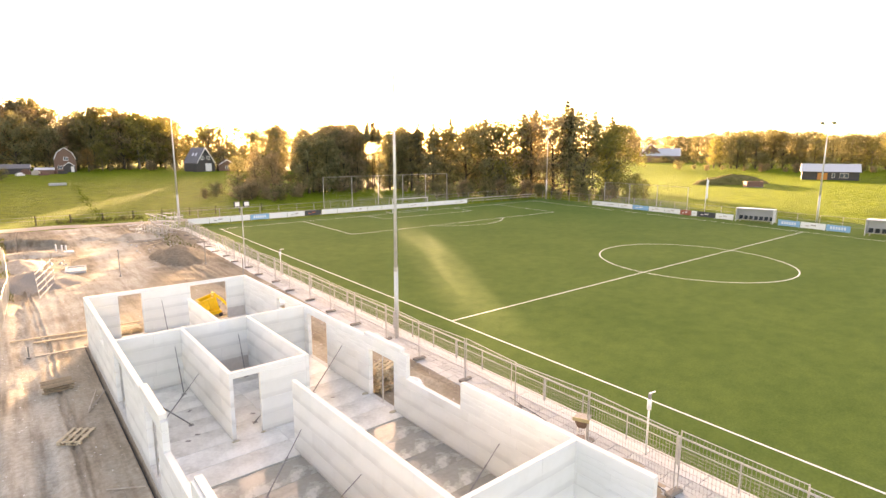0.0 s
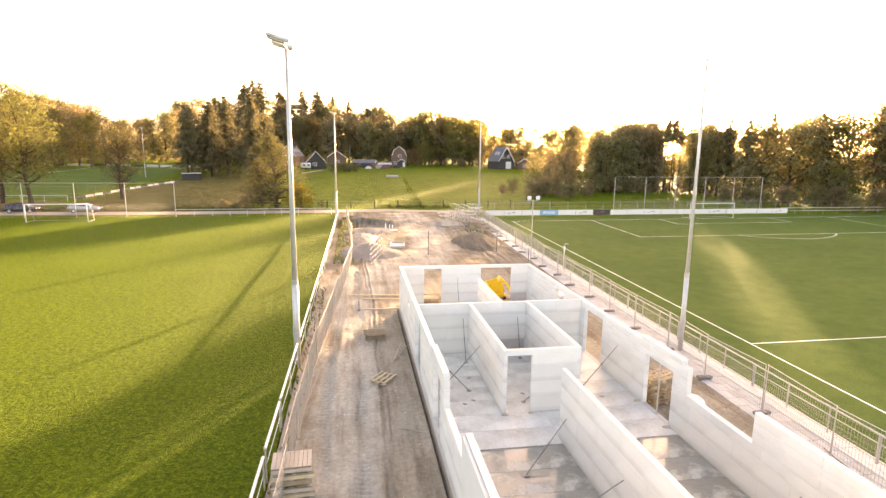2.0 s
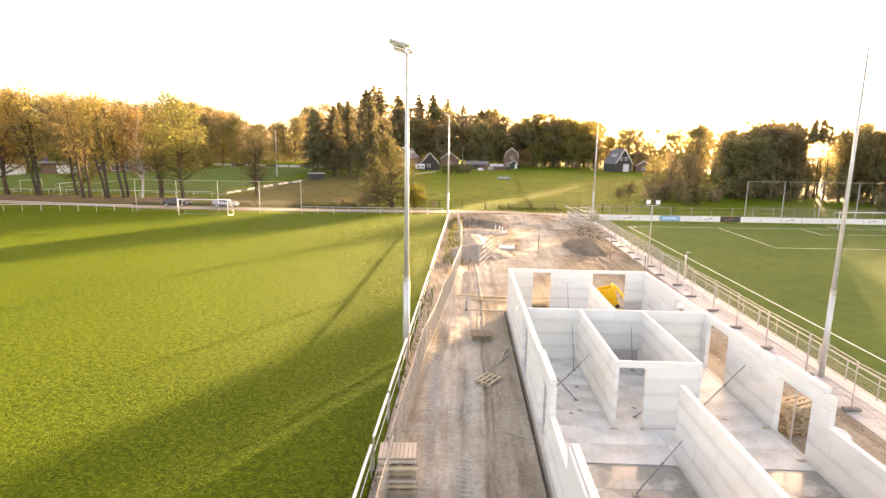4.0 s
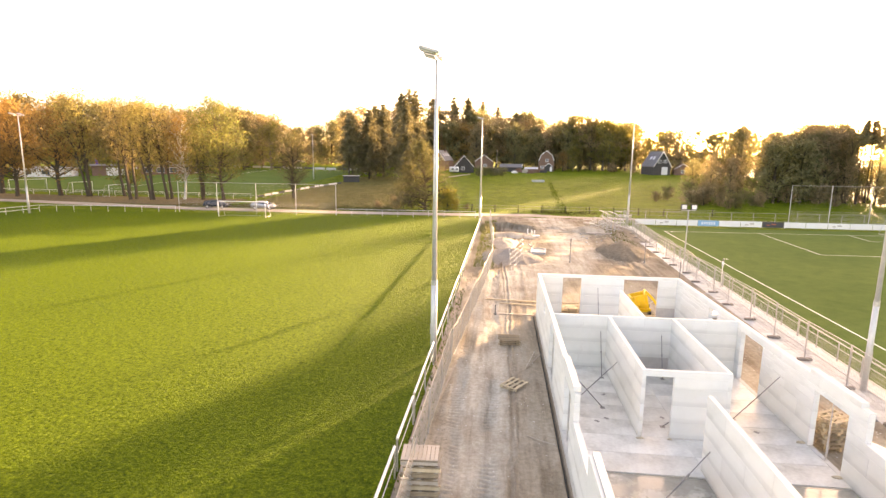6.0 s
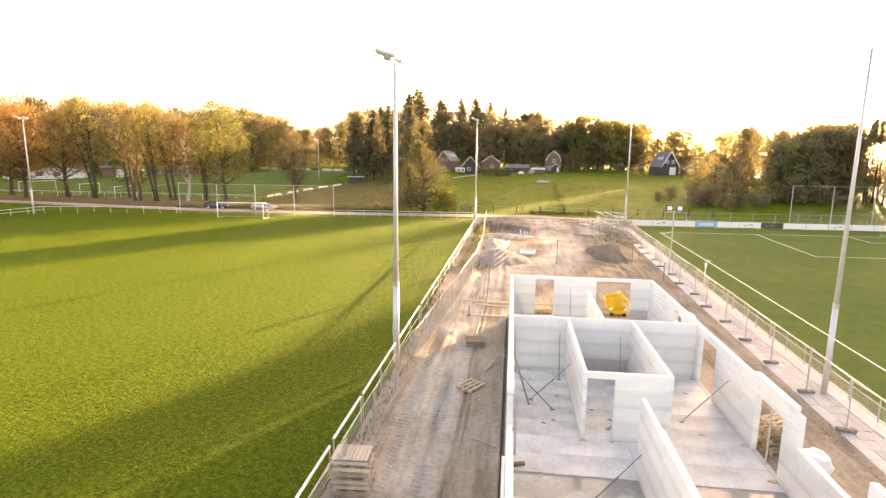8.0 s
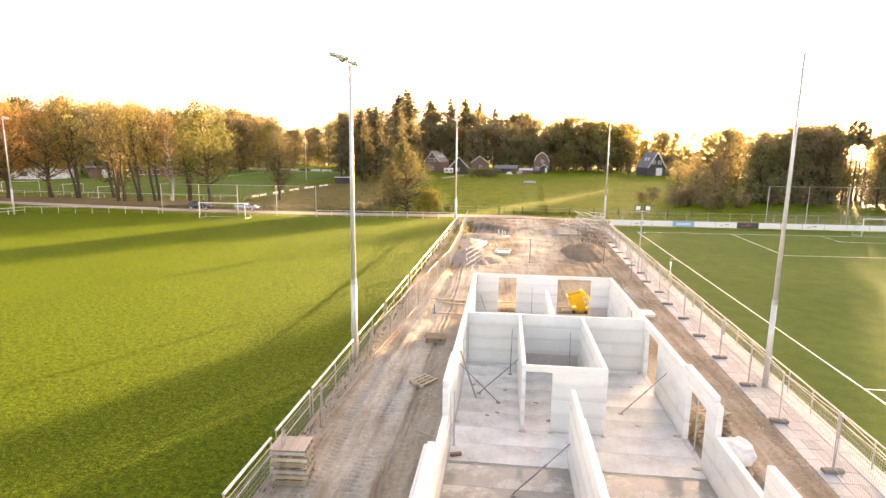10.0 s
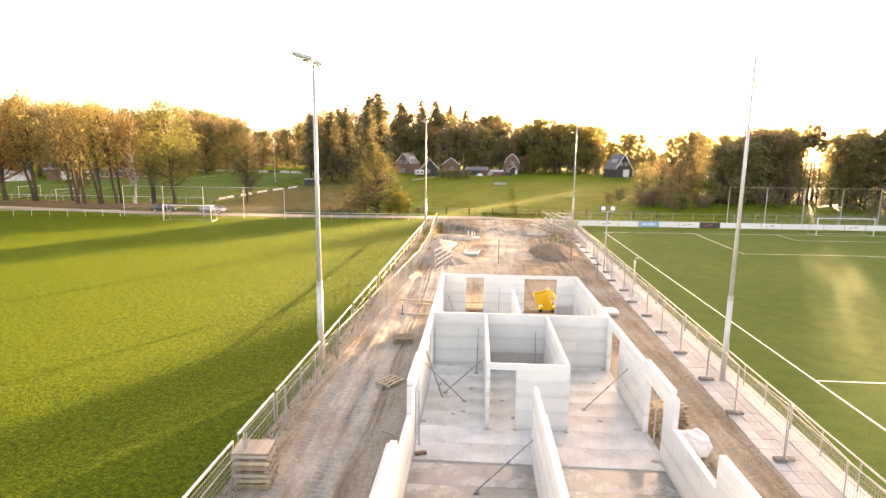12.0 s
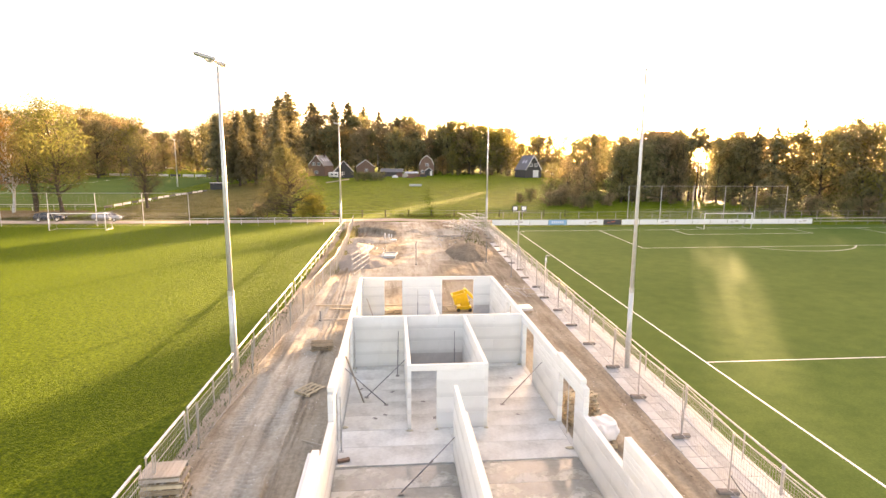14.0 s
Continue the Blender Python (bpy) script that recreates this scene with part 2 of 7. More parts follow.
def plain(name, col, rough=0.6, metal=0.0, spread=0.15, scale=8.0):
    return mottled(name, [(0.3, tuple(c * (1 - spread) for c in col)), (0.7, tuple(min(1.0, c * (1 + spread * 0.6)) for c in col))], scale, rough, metal=metal, bumps=(0.12, 0.004))


TURF = turf_material()
PITCH_GRASS = grass_material("pitch_grass", (0.034, 0.064, 0.007), (0.112, 0.178, 0.014), (0.235, 0.296, 0.032), 1.0, 0.34, 3.6)
MEADOW = grass_material("meadow_grass", (0.062, 0.100, 0.010), (0.158, 0.225, 0.018), (0.28, 0.325, 0.034), 0.9, 0.6, 0.45)
ROUGH_GRASS = grass_material("rough_grass", (0.085, 0.082, 0.036), (0.180, 0.160, 0.066), (0.29, 0.235, 0.105), 0.8, 0.5, 0.5)
LITTER = mottled("leaf_litter", [(0.3, (0.10, 0.075, 0.038)), (0.7, (0.22, 0.16, 0.08))], 1.6, 0.95, big=(0.25, (0.7, 0.75, 0.7), (1.1, 1.1, 1.1)), grain=9.0, bumps=(0.8, 0.06))
LINE = plain("line_white", (0.78, 0.78, 0.74), 0.8, 0.0, 0.08, 20)
DIRT = dirt_material()
TRACK = dirt_material("packed_earth", True)
SOIL = mottled("heap_soil", [(0.3, (0.15, 0.118, 0.085)), (0.7, (0.25, 0.205, 0.155))], 4.0, 0.95, big=(0.5, (0.75, 0.75, 0.75), (1.15, 1.15, 1.15)), grain=18.0, bumps=(0.8, 0.05))
SAND = mottled("heap_sand", [(0.3, (0.20, 0.165, 0.125)), (0.7, (0.32, 0.27, 0.21))], 7.0, 0.95, grain=18.0, bumps=(0.8, 0.05))
GRAVEL = mottled("heap_gravel", [(0.3, (0.21, 0.188, 0.165)), (0.7, (0.34, 0.305, 0.27))], 16.0, 0.95, bumps=(0.9, 0.05))
ROAD = mottled("gravel_road", [(0.3, (0.33, 0.275, 0.22)), (0.7, (0.48, 0.41, 0.34))], 4.0, 0.95, big=(0.3, (0.8, 0.8, 0.8), (1.1, 1.1, 1.1)), bumps=(0.5, 0.03))
BLOCK = aircrete_material()
DAMP_BLOCK = plain("damp_block", (0.50, 0.475, 0.45), 0.9, 0.0, 0.12, 4)
SMEAR = plain("mortar_beige", (0.50, 0.45, 0.34), 0.95)
MORTAR = plain("mortar", (0.55, 0.55, 0.52), 0.95)
SLAB = concrete_floor("floor_concrete", [(0.33, (0.42, 0.425, 0.395)), (0.44, (0.60, 0.61, 0.58)), (0.60, (0.755, 0.77, 0.74))], [(0.3, (0.45,) * 3), (0.6, (0.8,) * 3)])
WETSLAB = concrete_floor("damp_concrete", [(0.34, (0.30, 0.295, 0.26)), (0.545, (0.38, 0.375, 0.335)), (0.575, (0.57, 0.57, 0.53))], [(0.45, (0.10,) * 3), (0.62, (0.6,) * 3)])
PAVER = mottled("grey_paver", [(0.3, (0.465, 0.485, 0.48)), (0.7, (0.59, 0.61, 0.605))], 12.0, 0.8, bumps=(0.3, 0.004), rand=0.22)
KERB = mottled("pale_concrete", [(0.3, (0.62, 0.605, 0.58)), (0.7, (0.76, 0.745, 0.72))], 6.0, 0.8, bumps=(0.2, 0.005), rand=0.1)
FOOT = mottled("fence_foot_concrete", [(0.3, (0.20, 0.175, 0.155)), (0.7, (0.30, 0.27, 0.24))], 14.0, 0.9, bumps=(0.4, 0.01))
GALV = mottled("galvanised_steel", [(0.3, (0.42, 0.42, 0.41)), (0.7, (0.60, 0.60, 0.58))], 12.0, 0.45, metal=0.7, bumps=(0.1, 0.002))
RAIL_WHITE = plain("white_rail", (0.78, 0.77, 0.74), 0.35, 0.0, 0.08)
WIRE = plain("fence_wire", (0.42, 0.41, 0.38), 0.5, 0.6)
POLE = mottled("mast_grey", [(0.3, (0.50, 0.50, 0.49)), (0.7, (0.62, 0.62, 0.60))], 6.0, 0.45, metal=0.3, bumps=(0.1, 0.002))
LAMP_HOUSE = plain("lamp_housing", (0.45, 0.44, 0.42), 0.4, 0.5)
LAMP_GLASS = plain("lamp_glass", (0.62, 0.62, 0.60), 0.15)
WOOD = mottled("pallet_wood", [(0.25, (0.46, 0.36, 0.24)), (0.75, (0.69, 0.58, 0.41))], 3.0, 0.85, grain=30.0, bumps=(0.3, 0.006), stretch=(1, 6, 1), rand=0.35)
GREYWOOD = mottled("weathered_wood", [(0.25, (0.42, 0.36, 0.30)), (0.75, (0.60, 0.53, 0.45))], 3.0, 0.9, grain=30.0, bumps=(0.3, 0.006), stretch=(1, 6, 1), rand=0.3)
OLDWOOD = mottled("old_wood", [(0.25, (0.27, 0.205, 0.14)), (0.75, (0.46, 0.365, 0.255))], 3.0, 0.9, grain=30.0, bumps=(0.3, 0.006), stretch=(1, 6, 1), rand=0.35)
STEEL = plain("prop_steel", (0.27, 0.262, 0.255), 0.5, 0.6)
YELLOW = plain("yellow_paint", (0.84, 0.54, 0.03), 0.4, 0.0, 0.15, 5)
BLACK = plain("black_rubber", (0.03, 0.03, 0.03), 0.7)
BARK = mottled("bark", [(0.3, (0.055, 0.042, 0.030)), (0.7, (0.12, 0.095, 0.07))], 6.0, 0.95, bumps=(0.8, 0.05), stretch=(4, 4, 1))
PALE_BARK = mottled("pale_bark", [(0.3, (0.11, 0.09, 0.065)), (0.7, (0.24, 0.20, 0.15))], 6.0, 0.95, bumps=(0.8, 0.05), stretch=(4, 4, 1))
BIRCH_BARK = mottled("birch_bark", [(0.35, (0.20, 0.18, 0.16)), (0.55, (0.62, 0.60, 0.56))], 3.0, 0.85, bumps=(0.3, 0.02), stretch=(1, 1, 3))
HOPPER_BROWN = plain("hopper_brown", (0.22, 0.13, 0.09), 0.6, 0.0, 0.25, 6)
HOPPER_TAN = plain("hopper_tan", (0.42, 0.36, 0.20), 0.6)
PURPLE = plain("banner_purple", (0.22, 0.12, 0.42), 0.7)
FILM = plain("white_film", (0.80, 0.80, 0.80), 0.3, 0.0, 0.06)

# ---- the land and the pitches ----
def grid_sheet(name, xs, ys, height, mat, flat=False):
    verts = [(x, y, height(x, y)) for y in ys for x in xs]
    w = len(xs)
    faces = [(j * w + i, j * w + i + 1, (j + 1) * w + i + 1, (j + 1) * w + i) for j in range(len(ys) - 1) for i in range(w - 1)]
    return new(name, mesh_of(name, verts, faces, mat, flat))


def spaced(stops):
    """Coordinates from (start, step) stretches, ended by a single number."""
    out = []
    for (a, s), (b, _) in zip(stops, stops[1:]):
        k = max(1, round((b - a) / s))
        out += [a + (b - a) * i / k for i in range(k)]
    return out + [stops[-1][0]]


def ground_height(x, y):
    bumps = 0.12 * noise.noise((x * 0.05, y * 0.05, 0.0)) * smooth(98, 120, y) + 0.08 * noise.noise((x * 0.3, y * 0.3, 3.0)) * smooth(98, 105, y)
    dug = 1.2 if -1 < x < 13 and -21 < y < 85 else 0.0
    return land(x, y) - 0.08 + bumps - dug


ground = grid_sheet("ground", spaced([(-2600, 300), (-400, 40), (-120, 6), (130, 20), (400, 60), (700, 400), (2600, 1)]),
                    spaced([(-600, 100), (-60, 20), (80, 4), (270, 12), (420, 60), (700, 300), (2800, 1)]), ground_height, MEADOW)
tagged(ground, "rolling green meadow grass with darker tussocks", "ground", kind="structure")


def on_pitch(u, v):
    """A place on the artificial pitch: u across from the near touchline (0 to 1), v metres from the halfway line."""
    width = 62.5 + 6.0 * v / 52.5
    return (21.55 + 0.038 * v + u * width, 25.1 + v * (52.2 + 2.6 * u) / 52.5)


def strip_quads(points, w, z):
    """A flat band of width w along a line of points."""
    verts, faces = [], []
    for i, p in enumerate(points):
        a, c = points[max(0, i - 1)], points[min(len(points) - 1, i + 1)]
        d = Vector((c[0] - a[0], c[1] - a[1])).normalized()
        verts += [(p[0] - d.y * w / 2, p[1] + d.x * w / 2, z), (p[0] + d.y * w / 2, p[1] - d.x * w / 2, z)]
        if i:
            k = 2 * i
            faces.append((k - 2, k - 1, k + 1, k))
    return verts, faces


def edge_x(x25, y):
    """Lines beside the artificial pitch run with its touchline; x25 is their place at y = 25."""
    return x25 + 0.038 * (y - 25)


turf_v = [(edge_x(18.08, -30), -30, 0), (100, -30, 0), (*on_pitch(1.09, 56), 0), (edge_x(18.08, 81.5), 81.5, 0)]
bm = bmesh.new()
vs = [bm.verts.new((x, y, z)) for x, y, z in turf_v] + [bm.verts.new((x, y, -0.3)) for x, y, z in turf_v]
bm.faces.new(vs[:4])
for i in range(4):
    bm.faces.new((vs[i], vs[i + 4], vs[(i + 1) % 4 + 4], vs[(i + 1) % 4]))
turf = tagged(part("artificial_pitch", bm, TURF), "dark green artificial turf football pitch with white lines", "pitch", kind="structure")

LINES = {
    "touchline": [(0, -55), (0, -20), (0, 0), (0, 26), (0, 52.5)],
    "far_touchline": [(1, -55), (1, 0), (1, 52.5)],
    "halfway_line": [(0, 0), (0.5, 0), (1, 0)],
    "goal_line": [(0, 52.5), (0.5, 52.5), (1, 52.5)],
    "penalty_line": [(0.5 - 0.315, 52.5), (0.5 - 0.315, 36), (0.5 + 0.315, 36), (0.5 + 0.315, 52.5)],
    "goal_area_line": [(0.5 - 0.145, 52.5), (0.5 - 0.145, 47), (0.5 + 0.145, 47), (0.5 + 0.145, 52.5)],
}
RU = 9.15 / 65
LINES["centre_circle"] = [(0.5 + RU * math.cos(a), 9.15 * math.sin(a)) for a in np.linspace(0, 2 * math.pi, 73)]
LINES["penalty_arc"] = [(0.5 + RU * math.sin(a), 41.5 - 9.15 * math.cos(a)) for a in np.linspace(-0.92, 0.92, 25)]
LINES["corner_arc"] = [(0.0154 * math.cos(a), 52.5 - math.sin(a)) for a in np.linspace(0, math.pi / 2, 9)]
for name, uv in LINES.items():
    if name.endswith("_line") and len(uv) == 4:
        pts = []
        for (u0, v0), (u1, v1) in zip(uv, uv[1:]):
            pts.append([on_pitch(u0 + (u1 - u0) * k / 4, v0 + (v1 - v0) * k / 4) for k in range(5)])
    else:
        pts = [[on_pitch(u, v) for u, v in uv]]
    verts, faces = [], []
    for run in pts:
        a, b = strip_quads(run, 0.115, 0.006)
        faces += [tuple(i + len(verts) for i in f) for f in b]
        verts += a
    ob = new(name, mesh_of(name, verts, faces, LINE))
    ob.parent = turf

# the grass pitch beside the site
grass = grid_sheet("grass_pitch", spaced([(-110, 6), (-40, 3), (-2.35, 1)]), spaced([(-30, 6), (85.2, 1)]),
                   lambda x, y: 0.02 * noise.noise((x * 0.4, y * 0.4, 1.0)), PITCH_GRASS)
tagged(grass, "short yellow-green grass football pitch, tufty and uneven", "grass pitch", kind="structure")


# the building site: bare earth with ruts
def site_height(x, y):
    h = 0.03 + 0.06 * noise.noise((x * 0.35, y * 0.35, 5.0)) + 0.03 * noise.noise((x * 1.3, y * 1.3, 9.0)) + 0.012 * noise.noise((x * 4.0, y * 4.0, 2.0))
    for cx, w, d, rib in ((0.35, 0.30, 0.05, 1), (-0.65, 0.26, 0.04, 1), (1.5, 0.085, 0.11, 0), (2.35, 0.20, 0.03, 0), (13.3, 0.22, 0.07, 1), (14.6, 0.20, 0.06, 0)):
        c = cx + 0.45 * noise.noise((y * 0.07, cx, 2.0)) + 0.09 * noise.noise((y * 0.8, cx, 4.0)) + 0.05 * noise.noise((y * 2.6, cx, 1.0))
        r = (x - c) / w
        if abs(r) < 3.2:
            worn = 0.55 + 0.75 * noise.noise((x * 0.9, y * 0.35, cx))
            h -= d * math.exp(-r * r) * max(0.1, worn)
            h += 0.55 * d * math.exp(-((abs(r) - 1.6) ** 2) * 3)
            if rib and worn > 0.4:
                h -= 0.11 * math.exp(-r * r * r * r) * max(0.0, math.sin(y * 27 + abs(r) * 2.6 + 3 * noise.noise((x * 1.5, y * 0.6, 3.0)))) * min(1.0, worn)
    h -= 0.22 * (abs(x - 3.08) < 0.06 and 4 < y < 34.5)
    if y > 40:
        f = smooth(40, 50, y)
        h += f * (0.11 * noise.noise((x * 0.45, y * 0.45, 7.0)) + 0.045 * noise.noise((x * 1.1, y * 1.1, 8.0)) + 0.04 * noise.noise((x * 2.7, y * 2.7, 1.0)))
    hole = math.hypot((x - 2.0) / 3.6, (y - 76.5) / 6.0) * (1 + 0.3 * noise.noise((x * 0.5, y * 0.35, 6.0)))
    h -= 0.75 * (1 - smooth(0.75, 1.0, hole))
    return h


site = grid_sheet("site_ground", spaced([(-2.3, 0.055), (3.2, 0.25), (12, 0.10), (16.4, 0.3), (18.8, 1)]), spaced([(-12, 1.0), (9, 0.055), (31, 0.12), (44, 0.25), (96, 1)]), site_height, TRACK)
tagged(site, "bare brown building-site earth with tyre ruts", "bare earth", kind="structure")
for v in site.data.vertices:
    x, y = v.co.x, v.co.y
    spill = 0.16 * noise.noise((y * 0.9, 3.0, 0.0)) + 0.07 * noise.noise((y * 4.0, 1.0, 0.0)) + 1.0 * (1 - smooth(11.5, 16.5, y)) * max(0.0, 0.5 + 0.9 * noise.noise((y * 0.5, 8.0, 0.0)))
    if x < edge_x(15.85 + spill, y) and x > edge_x(15.7, y):
        v.co.z = max(v.co.z, 0.066 + 0.02 * noise.noise((x * 5.0, y * 5.0, 2.0)))
    elif x > edge_x(15.85, y):
        v.co.z = min(v.co.z, 0.012 if x < edge_x(17.3, y) and y < 80 else -0.06)
    edge = 10 + 5.0 * noise.noise((x * 0.15, 7.0, 0.0))
    if y > 84 + edge * 0.6:
        v.co.z -= 0.25

# gravel road along the far side
road_pts = [(-140, 101), (-95, 97.5), (-55, 91.5), (-25, 91.0), (-4, 92.5), (6, 93.5), (12, 92), (24, 91), (50, 91.5)]
verts, faces = [], []
fine_pts = []
for a, b in zip(road_pts, road_pts[1:]):
    fine_pts += [(a[0] + (b[0] - a[0]) * k / 6, a[1] + (b[1] - a[1]) * k / 6) for k in range(6)]
for i, (x, y) in enumerate(fine_pts):
    w = 2.1 + 0.35 * noise.noise((i * 0.4, 0, 0)) if x < 10 else 1.4
    verts += [(x, y - w, -0.01), (x, y, 0.05), (x, y + w, -0.01)]
    if i:
        k = 3 * i
        faces += [(k - 3, k, k + 1, k - 2), (k - 2, k + 1, k + 2, k - 1)]
road = tagged(new("road", mesh_of("road", verts, faces, ROAD, False)), "pale gravel road running past both pitches", "road", kind="structure")

# ---- the unfinished building ----
FLOOR, TOP, SLAB_END, WET_DROP = 0.31, 2.85, 16.3, 0.035
XL0, XL1, XR0, XR1 = 3.18, 3.37, 11.63, 11.82
YF0, YF1 = 33.69, 33.88
COURSE = 0.63
# name, along axis, start, end, face from, face to, openings (from, to, sill, head), lowered runs (from, to, top)
WALLS = [
    ("wall_west", "y", 4.0, YF1, XL0, XL1, [(17.05, 18.75, FLOOR, 2.45), (22.7, 24.7, FLOOR, 2.50), (27.4, 28.45, 1.95, 2.55), (12.95, 16.3, 1.90, 9)], 33.9),
    ("wall_east", "y", 5.95, YF1, XR0, XR1, [(16.95, 18.80, FLOOR, 2.36), (22.6, 24.6, FLOOR, 2.52), (27.4, 28.45, 1.95, 2.55), (12.95, 16.1, 1.90, 9)], 33.9),
    ("wall_north", "x", XL1, XR0, YF0, YF1, [(4.75, 5.90, FLOOR, 2.66), (8.48, 10.55, FLOOR, 2.66)], 0),
    ("wall_inner_cross", "x", XL1, XR0, 25.0, 25.14, [], 0),
    ("wall_inner_room_west", "y", 18.6, 25.0, 5.82, 5.96, [], 0),
    ("wall_inner_room_east", "y", 18.6, 25.0, 8.71, 8.85, [], 0),
    ("wall_inner_room_south", "x", 5.96, 8.71, 18.6, 18.74, [(5.96, 6.91, FLOOR, 2.62)], 0),
    ("wall_inner_stub", "y", 25.14, 30.1, 7.44, 7.58, [], 0),
    ("wall_inner_middle", "y", 8.34, 16.74, 7.33, 7.47, [], 0),
    ("wall_inner_near", "x", XL1, XR0, 8.2, 8.34, [], 0),
]


def runs(a0, a1, z0, z1, holes):
    """What is left of a course between its openings."""
    cuts = sorted((h0, h1) for h0, h1, s, t in holes if s < z1 - 0.02 and t > z0 + 0.02)
    out, at = [], a0
    for h0, h1 in cuts:
        if h0 > at + 0.02:
            out.append((at, h0))
        at = max(at, h1)
    if a1 > at + 0.02:
        out.append((at, a1))
    return out


def courses(holes, top):
    """Course heights, split where a sill or a head cuts them."""
    levels = {FLOOR, top}
    z = FLOOR
    while z < top:
        levels.add(round(z, 3))
        z += COURSE
    levels = sorted(levels)
    out = []
    for z0, z1 in zip(levels, levels[1:]):
        cut = sorted({z for h in holes for z in h[2:4] if z0 + 0.03 < z < z1 - 0.03})
        edges = [z0, *cut, z1]
        out += list(zip(edges, edges[1:]))
    return out


WALL_OBJECTS = []
for name, axis, a0, a1, f0, f1, holes, _ in WALLS:
    bm = bmesh.new()
    e = 0.005
    for z0, z1 in courses(holes, TOP):
        for r0, r1 in runs(a0, a1, z0, z1, holes):
            if axis == "y":
                box(bm, f0 + e, f1 - e, r0 + e, r1 - e, z0, z1 - e)
            else:
                box(bm, r0 + e, r1 - e, f0 + e, f1 - e, z0, z1 - e)
    if axis == "y":
        box(bm, f0 + 0.004, f1 - 0.004, a0, a1, FLOOR - WET_DROP - 0.05, FLOOR - 0.004)
    else:
        box(bm, a0, a1, f0 + 0.004, f1 - 0.004, FLOOR - WET_DROP - 0.05, FLOOR - 0.004)
    ob = part(name, bm, MORTAR)
    tagged(ob, "unfinished white aerated-concrete block wall without a roof", "wall", kind="structure")
    WALL_OBJECTS.append(ob)

# raised lintels over the doorways next to the low walls, and plinth slab
bm = bmesh.new()
box(bm, XL0 - 0.012, XR1 + 0.012, 3.0, YF1 + 0.012, -0.3, FLOOR - WET_DROP - 0.06)
box(bm, XL0 - 0.008, XR1 + 0.008, SLAB_END, YF1 + 0.008, FLOOR - WET_DROP - 0.056, FLOOR - 0.06)
foundation = tagged(part("foundation_slab", bm, MORTAR), "grey concrete foundation slab under the block walls", "foundation", kind="structure")
# a black box stands in for the shade down in the trench
bm = bmesh.new()
box(bm, XL0 - 0.42, XL0 - 0.14, 3.0, 33.9, -0.35, -0.04)
trench = tagged(part("trench_liner", bm, BLACK), "black strip standing for the shade in a narrow trench along the building's foot", "trench", kind="structure")
for x0, x1 in ((XL0 - 0.02, XL1 + 0.02), (XR0 - 0.02, XR1 + 0.02)):
    bm = bmesh.new()
    box(bm, x0, x1, 16.45, 19.15, TOP + 0.004, TOP + 0.17, 0.01)
    tagged(part("lintel", bm, BLOCK), "pale concrete lintel beam laid over a doorway", "lintel", kind="structure")

# beige mortar squeezed out at the feet of wall ends
for x, y, sx, sy in ((5.90, 18.52, 0.16, 0.06), (6.92, 18.55, 0.10, 0.05), (8.80, 18.53, 0.10, 0.05), (11.50, 18.95, 0.16, 0.10), (11.50, 16.85, 0.18, 0.10), (11.52, 24.75, 0.12, 0.10), (3.46, 18.95, 0.12, 0.10), (3.46, 24.85, 0.10, 0.10)):
    bm = bmesh.new()
    bmesh.ops.create_icosphere(bm, subdivisions=2, radius=1.0)
    for v in bm.verts:
        v.co = Vector((v.co.x * sx, v.co.y * sy, max(0.0, v.co.z) * 0.05)) * (1 + 0.35 * noise.noise(v.co * 2.5 + Vector((x, y, 0))))
    ob = tagged(part("mortar_smear", bm, SMEAR, None, flat=False), "smear of beige mortar at the foot of a wall", "mortar", "mortar smears")
    ob.matrix_basis = pose(x, y, FLOOR + 0.002)

# thin outer leaves set against two walls, a dark slit between
for x0, x1, y0, y1 in ((7.478, 7.54, 8.36, 14.9), (3.085, 3.168, 4.2, 12.9)):
    bm = bmesh.new()
    k = round((y1 - y0) / 2.2)
    for i in range(k):
        box(bm, x0, x1, y0 + (y1 - y0) * i / k + 0.003, y0 + (y1 - y0) * (i + 1) / k - 0.003, FLOOR - 0.12, TOP - 0.05, 0.005)
    tagged(part("wall_leaf", bm, BLOCK), "thin white insulation leaf along a block wall", "wall", kind="structure")

# ---- steel props that hold the walls up ----
PROPS = [
    ((4.99, 20.77, FLOOR), (3.42, 20.1, 2.2)), ((4.15, 21.54, FLOOR), (5.80, 22.43, 1.6)), ((9.81, 20.45, FLOOR), (11.58, 20.98, 1.9)),
    ((5.51, 14.71, FLOOR), (7.31, 16.11, 1.3)), ((5.49, 23.79, FLOOR), (5.55, 24.97, 2.1)), ((8.20, 23.99, FLOOR), (8.3, 24.97, 2.05)),
    ((10.35, 11.06, FLOOR), (11.58, 11.02, 1.5)), ((8.30, 12.34, FLOOR), (7.55, 11.4, 1.6)), ((6.93, 19.48, FLOOR), (8.0, 18.82, 1.7)),
    ((6.83, 32.31, FLOOR), (6.9, 33.64, 2.1)), ((9.37, 9.59, FLOOR), (9.5, 8.42, 1.7)), ((5.16, 12.14, FLOOR), (7.31, 12.2, 1.6)),
]
